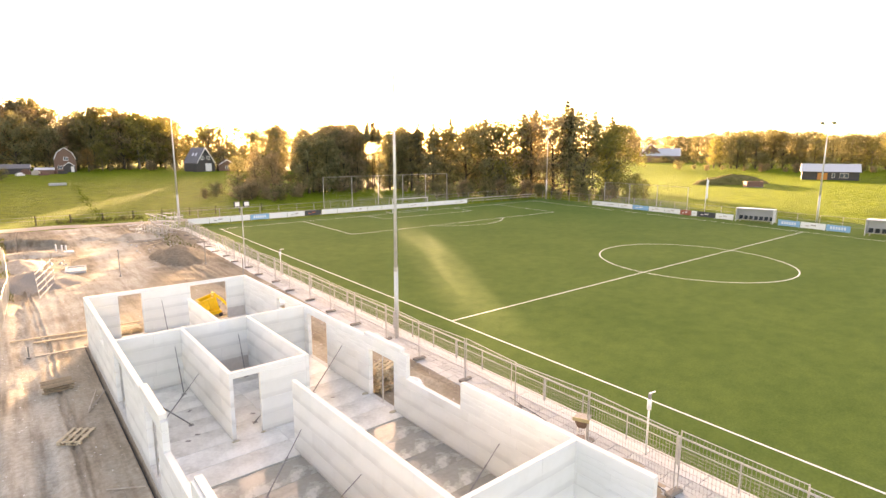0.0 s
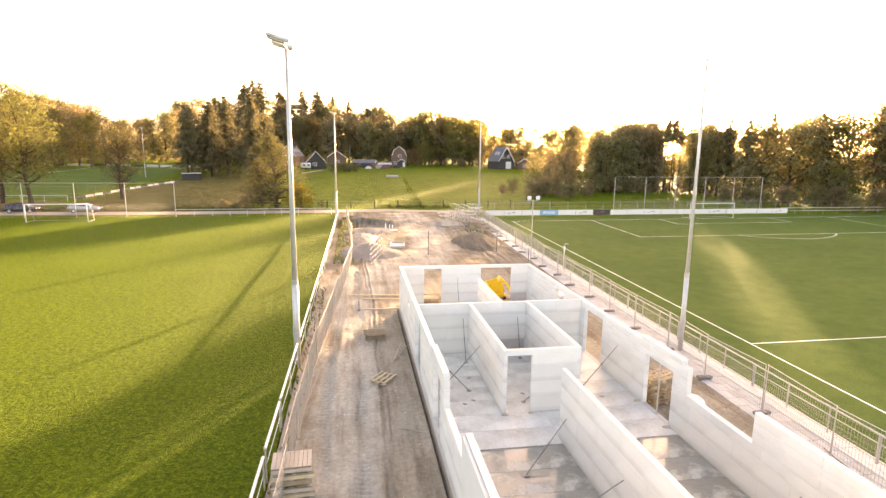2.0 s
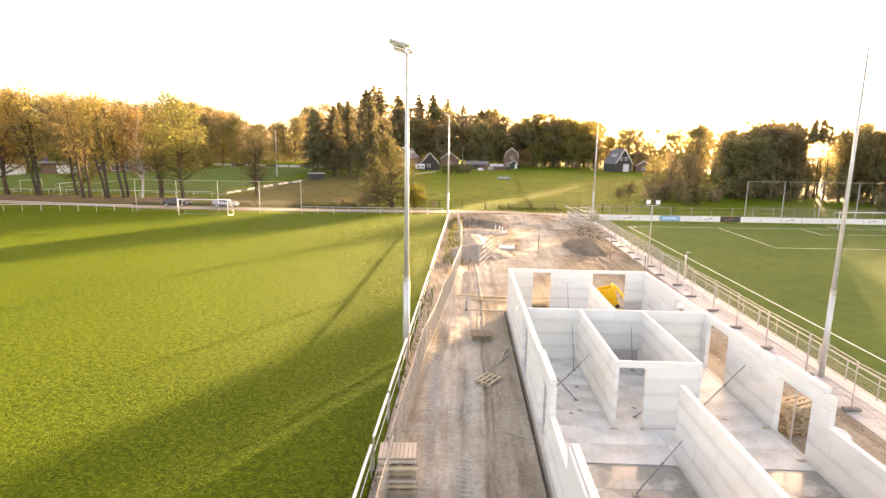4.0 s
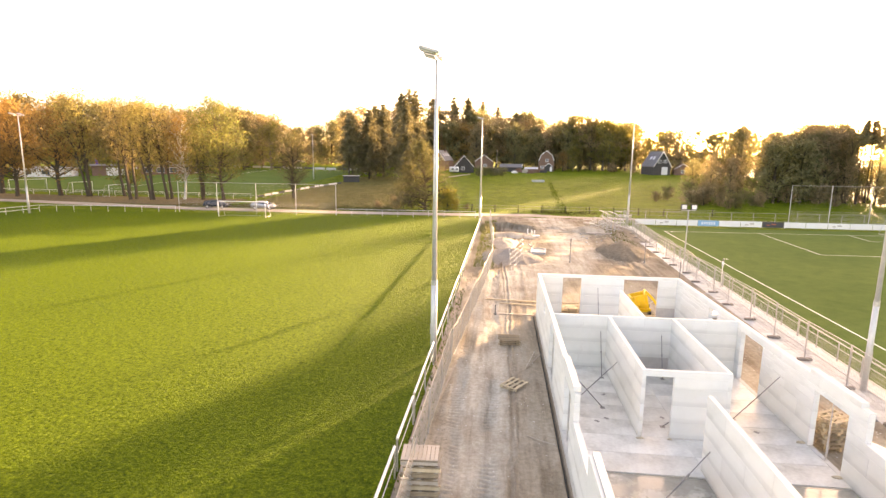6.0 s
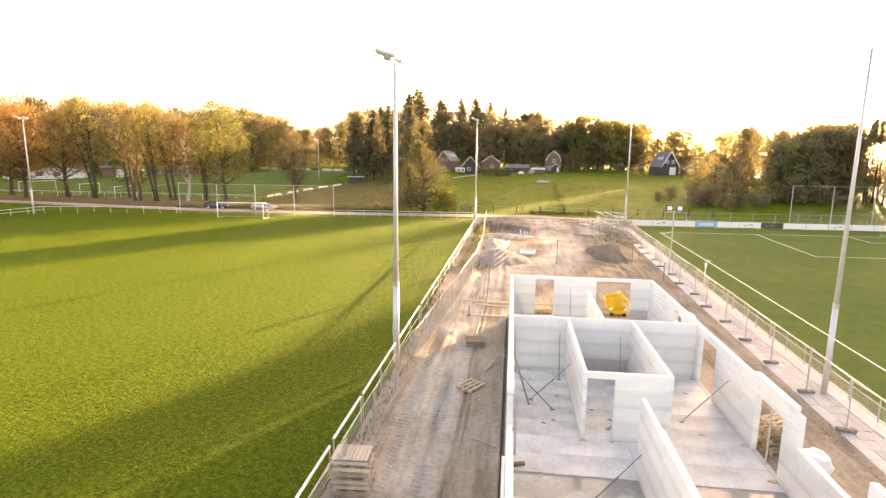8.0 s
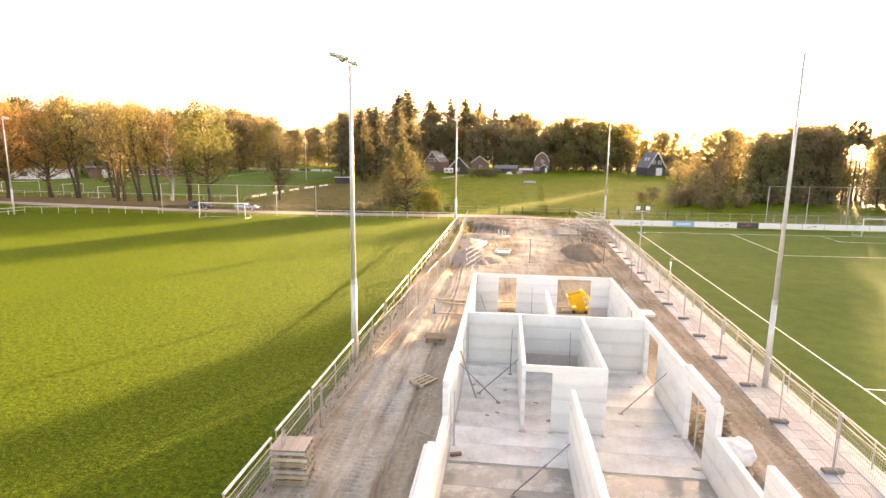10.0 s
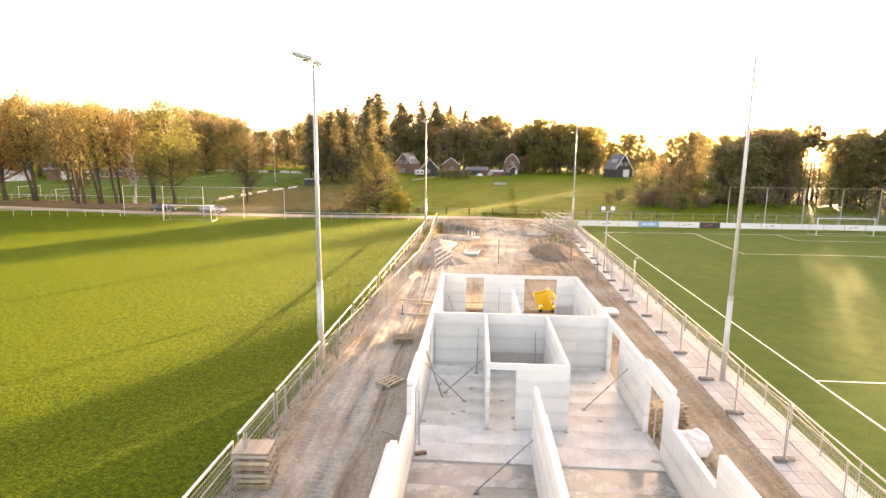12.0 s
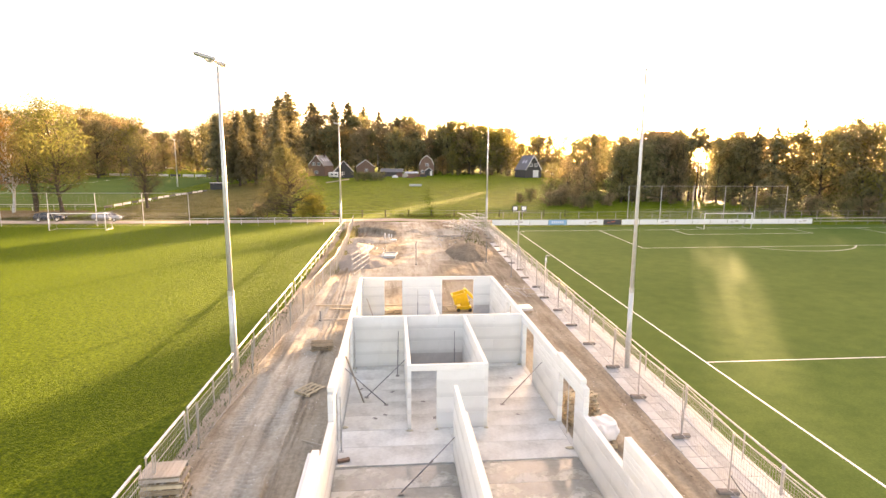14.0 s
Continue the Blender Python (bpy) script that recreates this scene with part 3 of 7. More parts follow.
for a, b in PROPS:
    d = (Vector(b) - Vector(a))
    at = thing("steel_prop", "thin dark steel push-pull prop bracing a block wall", "wall prop", a, group="wall props")
    end = tuple(d)
    bm = bmesh.new()
    bar(bm, (0, 0, 0.02), tuple(d * 0.55), 0.022, 8)
    part("outer_tube", bm, STEEL, at)
    bm = bmesh.new()
    bar(bm, tuple(d * 0.5), end, 0.016, 8)
    part("inner_tube", bm, STEEL, at)
    bm = bmesh.new()
    box(bm, -0.09, 0.09, -0.09, 0.09, 0.0, 0.012)
    part("foot_plate", bm, STEEL, at)
    bm = bmesh.new()
    bar(bm, tuple(d * 0.52), tuple(d * 0.57), 0.032, 8)
    part("collar", bm, STEEL, at)

# upright steel posts in the door openings
for x, y in ((XL0 + 0.1, 18.0), (XL0 + 0.1, 23.9), (XR0 + 0.1, 17.9), (XL1 + 0.12, 17.25), (XL1 + 0.12, 24.3)):
    at = thing("upright_prop", "upright galvanised steel prop under a lintel", "wall prop", (x, y, FLOOR), group="wall props")
    bm = bmesh.new()
    bar(bm, (0, 0, 0), (0, 0, 1.25), 0.03, 8)
    part("outer_tube", bm, GALV, at)
    bm = bmesh.new()
    bar(bm, (0, 0, 1.2), (0, 0, 2.02), 0.022, 8)
    part("inner_tube", bm, GALV, at)
    bm = bmesh.new()
    box(bm, -0.08, 0.08, -0.08, 0.08, 0, 0.012)
    part("foot_plate", bm, GALV, at)

# ---- masts ----
def mast(at, height, turn, arms, label, r=0.16):
    t = thing("floodlight_mast", label, "floodlight", at, turn, group="floodlight masts")
    bm = bmesh.new()
    bar(bm, (0, 0, 0), (0, 0, height * 0.28), r, 12, r * 0.92)
    part("lower_shaft", bm, POLE, t, flat=False)
    bm = bmesh.new()
    bar(bm, (0, 0, height * 0.28), (0, 0, height), r * 0.80, 12, r * 0.42)
    part("upper_shaft", bm, POLE, t, flat=False)
    bm = bmesh.new()
    bar(bm, (0, 0, height * 0.27), (0, 0, height * 0.285), r * 1.0, 12)
    part("collar", bm, GALV, t)
    bm = bmesh.new()
    box(bm, r * 0.85, r * 1.06, -0.07, 0.07, 1.4, 1.9, 0.01)
    part("hatch", bm, GALV, t)
    if not arms:
        return t
    bm = bmesh.new()
    bar(bm, (0, -0.1 - 0.75 * (arms - 1), height - 0.05), (0, 0.1 + 0.75 * (arms - 1), height - 0.05), 0.04, 8)
    part("crossarm", bm, GALV, t)
    for k in range(arms):
        y = (k - (arms - 1) / 2) * 1.5
        bm = bmesh.new()
        bm2 = box(bm, -0.20, 0.75, y - 0.28, y + 0.28, height + 0.04, height + 0.20, 0.05)
        bmesh.ops.rotate(bm2, verts=bm2.verts, cent=(0, y, height), matrix=Matrix.Rotation(radians(-16), 3, "Y"))
        lamp = part("lamp_head", bm, LAMP_HOUSE, t)
        bm = bmesh.new()
        box(bm, 0.02, 0.70, y - 0.23, y + 0.23, height + 0.012, height + 0.045)
        bmesh.ops.rotate(bm, verts=bm.verts, cent=(0, y, height), matrix=Matrix.Rotation(radians(-16), 3, "Y"))
        part("lamp_glass", bm, LAMP_GLASS, lamp)
        bm = bmesh.new()
        bar(bm, (0, y, height - 0.05), (0.1, y, height + 0.10), 0.03, 6)
        part("bracket", bm, GALV, lamp)
    return t


MASTS = [
    ((-2.38, 25.5, 0), 14.45, 180, 2, "tall grey steel floodlight mast with two lamps beside the grass pitch"),
    ((-2.15, 78.5, 0), 15.05, 180, 1, "slim grey steel floodlight mast beyond the fence corner"),
    ((20.6, 86.6, 0), 15.6, 0, 1, "slim grey floodlight mast at the corner of the artificial pitch"),
    ((17.03, 24.6, 0), 14.6, 0, 0, "tall grey steel mast between the mesh fence and the pitch rail", 0.125),
    ((-74.0, 78.5, 0), 15.2, 180, 2, "grey steel floodlight mast at the far side of the grass pitch"),
    ((97.6, 27.5, 0), 14.8, 180, 2, "grey steel floodlight mast behind the team shelters"),
    ((98.3, 81.8, 0), 16.0, 180, 1, "slim grey floodlight mast at the far pitch corner"),
]
for a in MASTS:
    mast(*a)


# ---- goals and ball-stop fences ----
def goal(at, turn, width, label):
    t = thing("football_goal", label, "goal", at, turn)
    for s in (-1, 1):
        bm = bmesh.new()
        bar(bm, (s * width / 2, 0, 0), (s * width / 2, 0, 2.44), 0.06, 10)
        part("post", bm, RAIL_WHITE, t, flat=False)
        bm = bmesh.new()
        bar(bm, (s * width / 2, 0, 2.40), (s * width / 2, 0.9, 2.35), 0.025, 6)
        bar(bm, (s * width / 2, 0.9, 2.35), (s * width / 2, 2.0, 0.03), 0.025, 6)
        bar(bm, (s * width / 2, 2.0, 0.03), (s * width / 2, 0, 0.03), 0.025, 6)
        part("net_stay", bm, GALV, t)
    bm = bmesh.new()
    bar(bm, (-width / 2 - 0.05, 0, 2.44), (width / 2 + 0.05, 0, 2.44), 0.06, 10)
    part("crossbar", bm, RAIL_WHITE, t, flat=False)
    bm = bmesh.new()
    bar(bm, (-width / 2, 2.0, 0.03), (width / 2, 2.0, 0.03), 0.018, 6)
    part("ground_bar", bm, GALV, t)
    return t


goal((-39.5, 80.6, 0), 0.9, 7.6, "white football goal without a net on the grass pitch")
for gxy, gturn, gwide in (((-94.2, 114.5), 80, 5.0), ((-81.6, 109.5), 80, 5.0), ((-111.5, 118.5), 55, 7.3)):
    goal((*gxy, land(*gxy) + 0.08), gturn, gwide, "small white goal standing on the distant pitch")
gx, gy = on_pitch(0.5, 52.5)
goal((57.2, gy, 0), 2, 7.9, "white football goal on the artificial turf pitch")


def ball_stop(name, a, b, posts, height, label):
    t = thing(name, label, "ball-stop fence", (a[0], a[1], 0))
    d = Vector((b[0] - a[0], b[1] - a[1], 0))
    for k in range(posts):
        p = d * k / (posts - 1)
        bm = bmesh.new()
        bar(bm, (p.x, p.y, 0), (p.x, p.y, height), 0.05, 8)
        part("post", bm, POLE, t)
    bm = bmesh.new()
    bar(bm, (0, 0, height), (d.x, d.y, height), 0.025, 6)
    part("top_rail", bm, GALV, t)
    n = 46
    verts, faces = [], []
    for k in range(n + 1):
        p = d * k / n
        wire(verts, faces, (p.x, p.y, 0), (p.x, p.y, height), 0.003)
    for k in range(1, int(height / 0.5)):
        wire(verts, faces, (0, 0, k * 0.5), (d.x, d.y, k * 0.5), 0.003)
    for k in range(4 * n):
        p = d * k / (4 * n)
        wire(verts, faces, (p.x, p.y, 0), (p.x, p.y, 1.9), 0.006)
    for k in range(1, 7):
        wire(verts, faces, (0, 0, k * 0.32), (d.x, d.y, k * 0.32), 0.008)
    ob = new("net", mesh_of("net", verts, faces, WIRE))
    ob.parent = t
    return t


def wire(verts, faces, a, b, r):
    """A thin three-sided wire."""
    a, b = Vector(a), Vector(b)
    d = (b - a).normalized()
    u = d.orthogonal().normalized()
    w = d.cross(u)
    k = len(verts)
    for p in (a, b):
        for s in range(3):
            an = s * 2.0944
            verts.append(tuple(p + r * (math.cos(an) * u + math.sin(an) * w)))
    for s in range(3):
        faces.append((k + s, k + (s + 1) % 3, k + 3 + (s + 1) % 3, k + 3 + s))


ball_stop("ball_stop_fence", (-53.0, 85.6), (-26.0, 86.0), 5, 5.0, "tall white ball-stop fence with posts behind the grass goal")
ball_stop("ball_stop_fence", (46.6, 91.2), (77.0, 92.2), 6, 6.0, "tall ball-stop fence behind the goal of the turf pitch")
rb = on_pitch(1.1, 38), on_pitch(1.1, 20)
ball_stop("ball_stop_fence", rb[0], rb[1], 4, 4.6, "white ball-stop fence behind the boards of the turf pitch")


# ---- rails and mesh fences ----
def rail_run(label, pts, height, spacing, posts_mat, top_mat, rails=(1.0,), rr=0.03, name="pitch_rail", top_r=0.035, skip=(), pr=0.03):
    """A barrier along a line: posts, and one rail at each of the heights given as shares of the height."""
    t = thing(name, label, "pitch rail", (pts[0][0], pts[0][1], 0))
    o = Vector((pts[0][0], pts[0][1], 0))
    for a, b in zip(pts, pts[1:]):
        a, b = Vector((*a, 0)) - o, Vector((*b, 0)) - o
        n = max(1, round((b - a).length / spacing))
        for k in range(n + 1):
            p = a + (b - a) * k / n
            bm = bmesh.new()
            bar(bm, (p.x, p.y, 0), (p.x, p.y, height), pr, 8)
            part("post", bm, posts_mat, t)
        for i, s in enumerate(rails):
            bm = bmesh.new()
            bar(bm, (a.x, a.y, height * s), (b.x, b.y, height * s), top_r if i == 0 else rr, 8)
            part("rail", bm, top_mat, t)
    return t


# far side of the grass pitch, and its side towards the road
rail_run("low white tubular rail along the grass pitch end", [(-74.5, 81.0), (-53.2, 84.8)], 1.05, 2.6, RAIL_WHITE, RAIL_WHITE)
rail_run("low white tubular rail along the grass pitch end", [(-26.0, 86.2), (-3.2, 87.2)], 1.05, 2.6, RAIL_WHITE, RAIL_WHITE)
rail_run("low white tubular rail along the side of the grass pitch", [(-74.5, 81.0), (-78.0, 60.0), (-80.0, 20.0)], 1.05, 2.6, RAIL_WHITE, RAIL_WHITE, rails=(1.0, 0.5))
# near side: short lengths of rail with gaps between them
for y0, y1, h0 in ((12.5, 15.5, 1.1), (15.9, 19.0, 1.15), (19.3, 25.0, 1.15), (25.9, 31.8, 1.12), (32.4, 40.0, 1.12), (41.2, 60.5, 1.1), (61.5, 84.0, 1.1)):
    rail_run("white steel pitch rail in separate lengths beside the grass", [(-2.45 + 0.005 * y0, y0), (-2.45 + 0.005 * y1, y1)], h0, 2.8, GALV, RAIL_WHITE, rails=(1.0, 0.5), top_r=0.048, rr=0.012)


def mesh_panel_mesh(w, h):
    """Welded mesh of a temporary fence panel."""
    verts, faces = [], []
    for k in range(1, 30):
        x = w * k / 30
        wire(verts, faces, (x, 0, 0.12), (x, 0, h - 0.03), 0.005)
    for k in range(1, 9):
        z = 0.12 + (h - 0.15) * k / 9
        wire(verts, faces, (0, 0, z), (w, 0, z), 0.005)
    return mesh_of("wire_mesh", verts, faces, WIRE)


PANEL_W, PANEL_H = 3.42, 2.0
PANEL_MESH = mesh_panel_mesh(PANEL_W, PANEL_H)


def fence_panel(label, foot):
    t = thing("mesh_fence_panel", label, "mesh fence", group="temporary mesh fence panels")
    for x in (0.0, PANEL_W):
        bm = bmesh.new()
        bar(bm, (x, 0, 0), (x, 0, PANEL_H), 0.021, 8)
        part("upright", bm, GALV, t)
    for z, rad in ((0.12, 0.008), (PANEL_H - 0.02, 0.016 if foot else 0.011)):
        bm = bmesh.new()
        bar(bm, (0, 0, z), (PANEL_W, 0, z), rad, 8)
        part("crossbar", bm, GALV if foot else WIRE, t)
    piece("wire_mesh", PANEL_MESH, t)
    if foot:
        bm = bmesh.new()
        box(bm, -0.14, 0.09, -0.34, 0.34, -0.07, 0.06, 0.03)
        part("foot_block", bm, FOOT, t, "brown-grey concrete foot")
    return t


PANEL_MASTER = fence_panel("galvanised temporary mesh fence panel standing in a concrete foot", True)
TRACK_PANEL = fence_panel("dull galvanised mesh fence panel leaning along the dirt track", False)
ys = [7.3 + 3.46 * k for k in range(20)]
px = lambda y: edge_x(16.25, y) - 0.12 * math.sin(y)
first = True
for y in ys:
    a = Vector((px(y), y, 0.14))
    b = Vector((px(y + PANEL_W), y + PANEL_W, 0.14))
    turn = math.degrees(math.atan2(b.y - a.y, b.x - a.x))
    m = pose(*a, rng.uniform(-1.5, 1.5), 0, turn)
    if first:
        PANEL_MASTER.matrix_basis = m
    else:
        copy_thing(PANEL_MASTER, m)
    first = False
for y in (3.84, 0.38):
    copy_thing(PANEL_MASTER, pose(px(y), y, 0.14, 0, 0, 88))

# the leaning mesh fence along the track
TRACK_FENCE = [(-1.85, 8.0), (-1.68, 18.2), (-1.52, 25.1), (-1.05, 31.0), (-0.45, 40.0), (0.1, 50.0), (-0.1, 62.0), (-0.6, 75.0), (-0.9, 85.0)]


def along(pts, s):
    for a, b in zip(pts, pts[1:]):
        d = math.dist(a, b)
        if s <= d:
            return (a[0] + (b[0] - a[0]) * s / d, a[1] + (b[1] - a[1]) * s / d)
        s -= d
    return pts[-1]


s = 0.0
while s < 73:
    a, b = along(TRACK_FENCE, s), along(TRACK_FENCE, s + PANEL_W)
    turn = math.degrees(math.atan2(b[1] - a[1], b[0] - a[0]))
    m = pose(a[0], a[1], 0.03, rng.uniform(0, 5), rng.uniform(-0.8, 0.8), turn)
    if s:
        copy_thing(TRACK_PANEL, m)
    else:
        TRACK_PANEL.matrix_basis = m @ Matrix.Diagonal((1, 1, 0.88, 1))
    s += PANEL_W + 0.04


# barrier of the artificial pitch
def pitch_barrier():
    t = thing("pitch_barrier", "galvanised tubular barrier with wire infill along the turf pitch", "pitch barrier", (edge_x(17.75, 0), 0, 0.0))
    x = lambda y: edge_x(17.75, y) - edge_x(17.75, 0)
    for k in range(43):
        y = -4 + k * 2.0
        bm = bmesh.new()
        r = 0.055 if k % 3 == 0 else 0.028
        bar(bm, (x(y), y, 0.04), (x(y), y, 1.12), r, 8)
        part("post", bm, GALV, t)
    for z, r in ((1.10, 0.034), (0.78, 0.022), (0.2, 0.018)):
        for y0 in range(-4, 80, 6):
            bm = bmesh.new()
            bar(bm, (x(y0), y0, z), (x(y0 + 6), y0 + 6, z), r, 8)
            part("rail", bm, GALV, t)
    verts, faces = [], []
    for k in range(700):
        y = -4 + k * 0.12
        wire(verts, faces, (x(y) + 0.035, y, 0.2), (x(y) + 0.035, y, 0.78), 0.003)
    for z in (0.35, 0.5, 0.65):
        wire(verts, faces, (x(-4) + 0.035, -4, z), (x(80) + 0.035, 80, z), 0.004)
    ob = tagged(new("wire_infill", mesh_of("wire_infill", verts, faces, WIRE)), kind="stuff")
    ob.parent = t


pitch_barrier()

# advertising boards behind the goal line and along the far touchline
BLUE = plain("board_blue", (0.18, 0.42, 0.62), 0.45)
DARK = plain("board_dark", (0.05, 0.05, 0.055), 0.45)
RED = plain("board_red", (0.40, 0.10, 0.06), 0.45)
BOARD_WHITE = plain("board_white", (0.80, 0.79, 0.76), 0.4, 0.0, 0.05)


def board(a, b, mat, bars_mat, label, n_bars=0, mark=False):
    d = Vector((b[0] - a[0], b[1] - a[1], 0))
    turn = math.degrees(math.atan2(d.y, d.x))
    w = d.length
    t = thing("advertising_board", label, "advertising board", (a[0], a[1], 0), turn, group="advertising boards")
    bm = bmesh.new()
    box(bm, 0.01, w - 0.01, -0.02, 0.02, 0.12, 0.95, 0.008)
    part("panel", bm, mat, t)
    for x in (0.15, w - 0.15):
        bm = bmesh.new()
        box(bm, x - 0.03, x + 0.03, 0.022, 0.07, 0, 0.9)
        part("stake", bm, GALV, t)
    for k in range(6 * mark):
        x = w * (0.17 + 0.115 * k)
        bm = bmesh.new()
        box(bm, x, x + w * 0.075, -0.03, -0.021, 0.36, 0.74)
        part("print_bar", bm, bars_mat, t)
    x = w * 0.2
    for k in range(n_bars):
        lw = w * (0.16 + 0.1 * ((k * 7) % 3) / 2)
        bm = bmesh.new()
        box(bm, x, x + lw, -0.03, -0.021, 0.40 + 0.12 * (k % 2), 0.52 + 0.16 * (k % 2))
        part("print_bar", bm, bars_mat, t)
        x += lw + w * 0.06
    return t


SKY_BLUE_PRINT = plain("print_pale", (0.70, 0.76, 0.80), 0.5)
gl = lambda x: 83.6 + 0.01 * (x - 21)
xs = [21.0 + 3.05 * k for k in range(18)]
for k, x in enumerate(xs):
    a, b = (x, gl(x)), (x + 3.0, gl(x + 3.0))
    if k == 3:
        board(a, b, BLUE, SKY_BLUE_PRINT, "blue advertising board with a pale printed name behind the goal line", mark=True)
    elif k == 6:
        board(a, b, DARK, RED, "dark advertising board with small red and white print", 2)
    else:
        board(a, b, BOARD_WHITE, GREYWOOD, "plain white advertising board behind the goal line", (k % 4 == 1) * 2)
side = [(38.9, "w"), (35.7, "w"), (32.5, "w"), (29.3, "b"), (25.85, "w"), (22.7, "w"), (19.7, "r"), (17.7, "w"), (16.7, "d"), (13.6, "w"), (10.75, None), (4.4, "v"), (1.5, "w"), (-1.6, "v"), (-4.4, None)]
for (v0, kind), (v1, _) in zip(side, side[1:]):
    a, b = on_pitch(1.055, v0 - 0.03), on_pitch(1.055, v1 + 0.03)
    if kind == "v":
        board(a, b, BLUE, SKY_BLUE_PRINT, "blue advertising board with a pale printed name along the far touchline", mark=True)
    elif kind:
        board(a, b, {"w": BOARD_WHITE, "b": BLUE, "r": RED, "d": DARK}[kind], GREYWOOD if kind == "w" else BOARD_WHITE,
              {"w": "white advertising board with faint print", "b": "pale blue advertising board", "r": "red advertising board with pale print", "d": "dark advertising board with pale print"}[kind], 2)

# ---- things on the building site ----
def pallet(label):
    """A wooden pallet, 1.2 by 0.8 m, its boards one by one."""
    t = thing("pallet", label, "pallet", group="pallets")
    top = box_mesh("board", 1.2, 0.115, 0.022, WOOD, 0.003)
    skid = box_mesh("bearer", 0.10, 0.8, 0.022, WOOD, 0.003)
    blk = box_mesh("pallet_block", 0.10, 0.13, 0.078, WOOD, 0.004)
    for k in range(4):
        piece("board", top, t, (0, -0.335 + 0.2233 * k, 0.133))
    for x in (-0.53, 0.0, 0.53):
        piece("bearer", skid, t, (x, 0, 0.111))
        piece("bearer", skid, t, (x, 0, 0.011))
        for y in (-0.33, 0, 0.33):
            piece("pallet_block", blk, t, (x, y, 0.061))
    return t


P0 = pallet("light wooden pallet lying on the dirt track")
P0.matrix_basis = pose(1.55, 22.95, 0.05, 4, 3, 60)
stack_at = ((12.75, 19.35, 0.05, 8), 7)
for k in range(stack_at[1]):
    x, y, z, r = stack_at[0]
    tagged(copy_thing(P0, pose(x + rng.uniform(-0.07, 0.07), y + rng.uniform(-0.07, 0.07), z + 0.146 * k, 0, 0, r + rng.uniform(-8, 8))), "wooden pallet in a loose stack outside a doorway")
tagged(copy_thing(P0, pose(12.7, 19.3, 0.05 + 0.146 * 7 + 0.02, 3, 2, 30)), "wooden pallet lying askew on top of the stack")
for x, y, r in ((5.35, 35.2, 4), (5.35, 36.1, -3), (9.6, 35.6, 5), (10.2, 36.9, -6)):
    copy_thing(P0, pose(x, y, 0.05, 0, 0, r))
tagged(copy_thing(P0, pose(5.35, 35.2, 0.20, 0, 0, 2)), "wooden pallet on another pallet beyond the doorway")

# bundle of planks lying on bearers beside the building
t = thing("plank_bundle", "small brown weathered bundle of planks beside the track", "plank bundle", (1.40, 28.45, 0.03), 2)
long_board = box_mesh("board", 1.15, 0.105, 0.04, OLDWOOD, 0.004)
for lay in range(3):
    for k in range(5) if lay == 2 else (0, 2, 4):
        piece("board", long_board, t, (rng.uniform(-0.05, 0.05), -0.40 + 0.20 * k, 0.12 + 0.12 * lay), (0, 0, rng.uniform(-0.04, 0.04)))
bearer = box_mesh("bearer", 0.10, 0.85, 0.06, OLDWOOD, 0.004)
for lay in range(3):
    for x in (-0.45, 0.45):
        piece("bearer", bearer, t, (x, 0, 0.07 + 0.12 * lay))

# tall stack of slatted formwork boards beside the mesh fence
t = thing("crate_stack", "tall stack of slatted timber formwork panels beside the mesh fence", "timber stack", (-1.45, 15.05, 0.03), 3)
slat = box_mesh("slat", 0.112, 0.86, 0.025, GREYWOOD, 0.003)
end = box_mesh("end_block", 0.05, 0.10, 0.085, WOOD, 0.004)
for lay in range(6):
    z = 0.02 + 0.20 * lay
    dx, dy, skew = rng.uniform(-0.04, 0.04), rng.uniform(-0.03, 0.03), rng.uniform(-0.02, 0.02)
    board_mat = (OLDWOOD, WOOD, GREYWOOD)[lay % 3]
    for y in (-0.41, 0.0, 0.41):
        piece("side_board", box_mesh("side_board", 1.12, 0.03, 0.105, board_mat, 0.003), t, (dx, dy + y, z + 0.055), (0, 0, skew))
        piece("side_board", box_mesh("side_board", 1.12, 0.035, 0.035, OLDWOOD, 0.003), t, (dx + rng.uniform(-0.02, 0.02), dy + y, z + 0.137), (0, 0, skew))
    for k in range(9 if lay == 5 else 3):
        kk = k if lay == 5 else k * 4
        piece("slat", slat, t, (dx - 0.50 + 0.125 * kk, dy, z + 0.172), (0, 0, skew + rng.uniform(-0.006, 0.006)))
    for x in (-0.53, 0.53):
        for y in (-0.2, 0.2):
            piece("end_block", end, t, (dx + x, dy + y, z + 0.06))

# white big bag of fill on a pallet
tagged(copy_thing(P0, pose(13.05, 17.75, 0.03, 0, 0, 85)), "wooden pallet under a white bulk bag")
bm = bmesh.new()
bmesh.ops.create_icosphere(bm, subdivisions=4, radius=1.0)
for v in bm.verts:
    c = v.co
    q = Vector((math.copysign(abs(c.x) ** 0.55, c.x) * 0.46, math.copysign(abs(c.y) ** 0.55, c.y) * 0.46, math.copysign(abs(c.z) ** 0.6, c.z) * 0.36))
    crease = 1 - abs(noise.noise(c * 3.1 + Vector((2, 5, 1)))) * 2
    q *= 1 + 0.14 * noise.noise(c * 1.7) + 0.07 * crease - 0.05 * abs(noise.noise(c * 8.0))
    q.z += 0.14 * noise.noise(c * 2.4 + Vector((4, 0, 0))) * (c.z > -0.6)
    v.co = q + Vector((0, 0, 0.36))
bag = tagged(part("bulk_bag", bm, FILM, None, flat=False), "crumpled white bulk bag on a pallet", "bulk bag")
bag.matrix_basis = pose(13.05, 17.75, 0.17, 0, 0, 20)

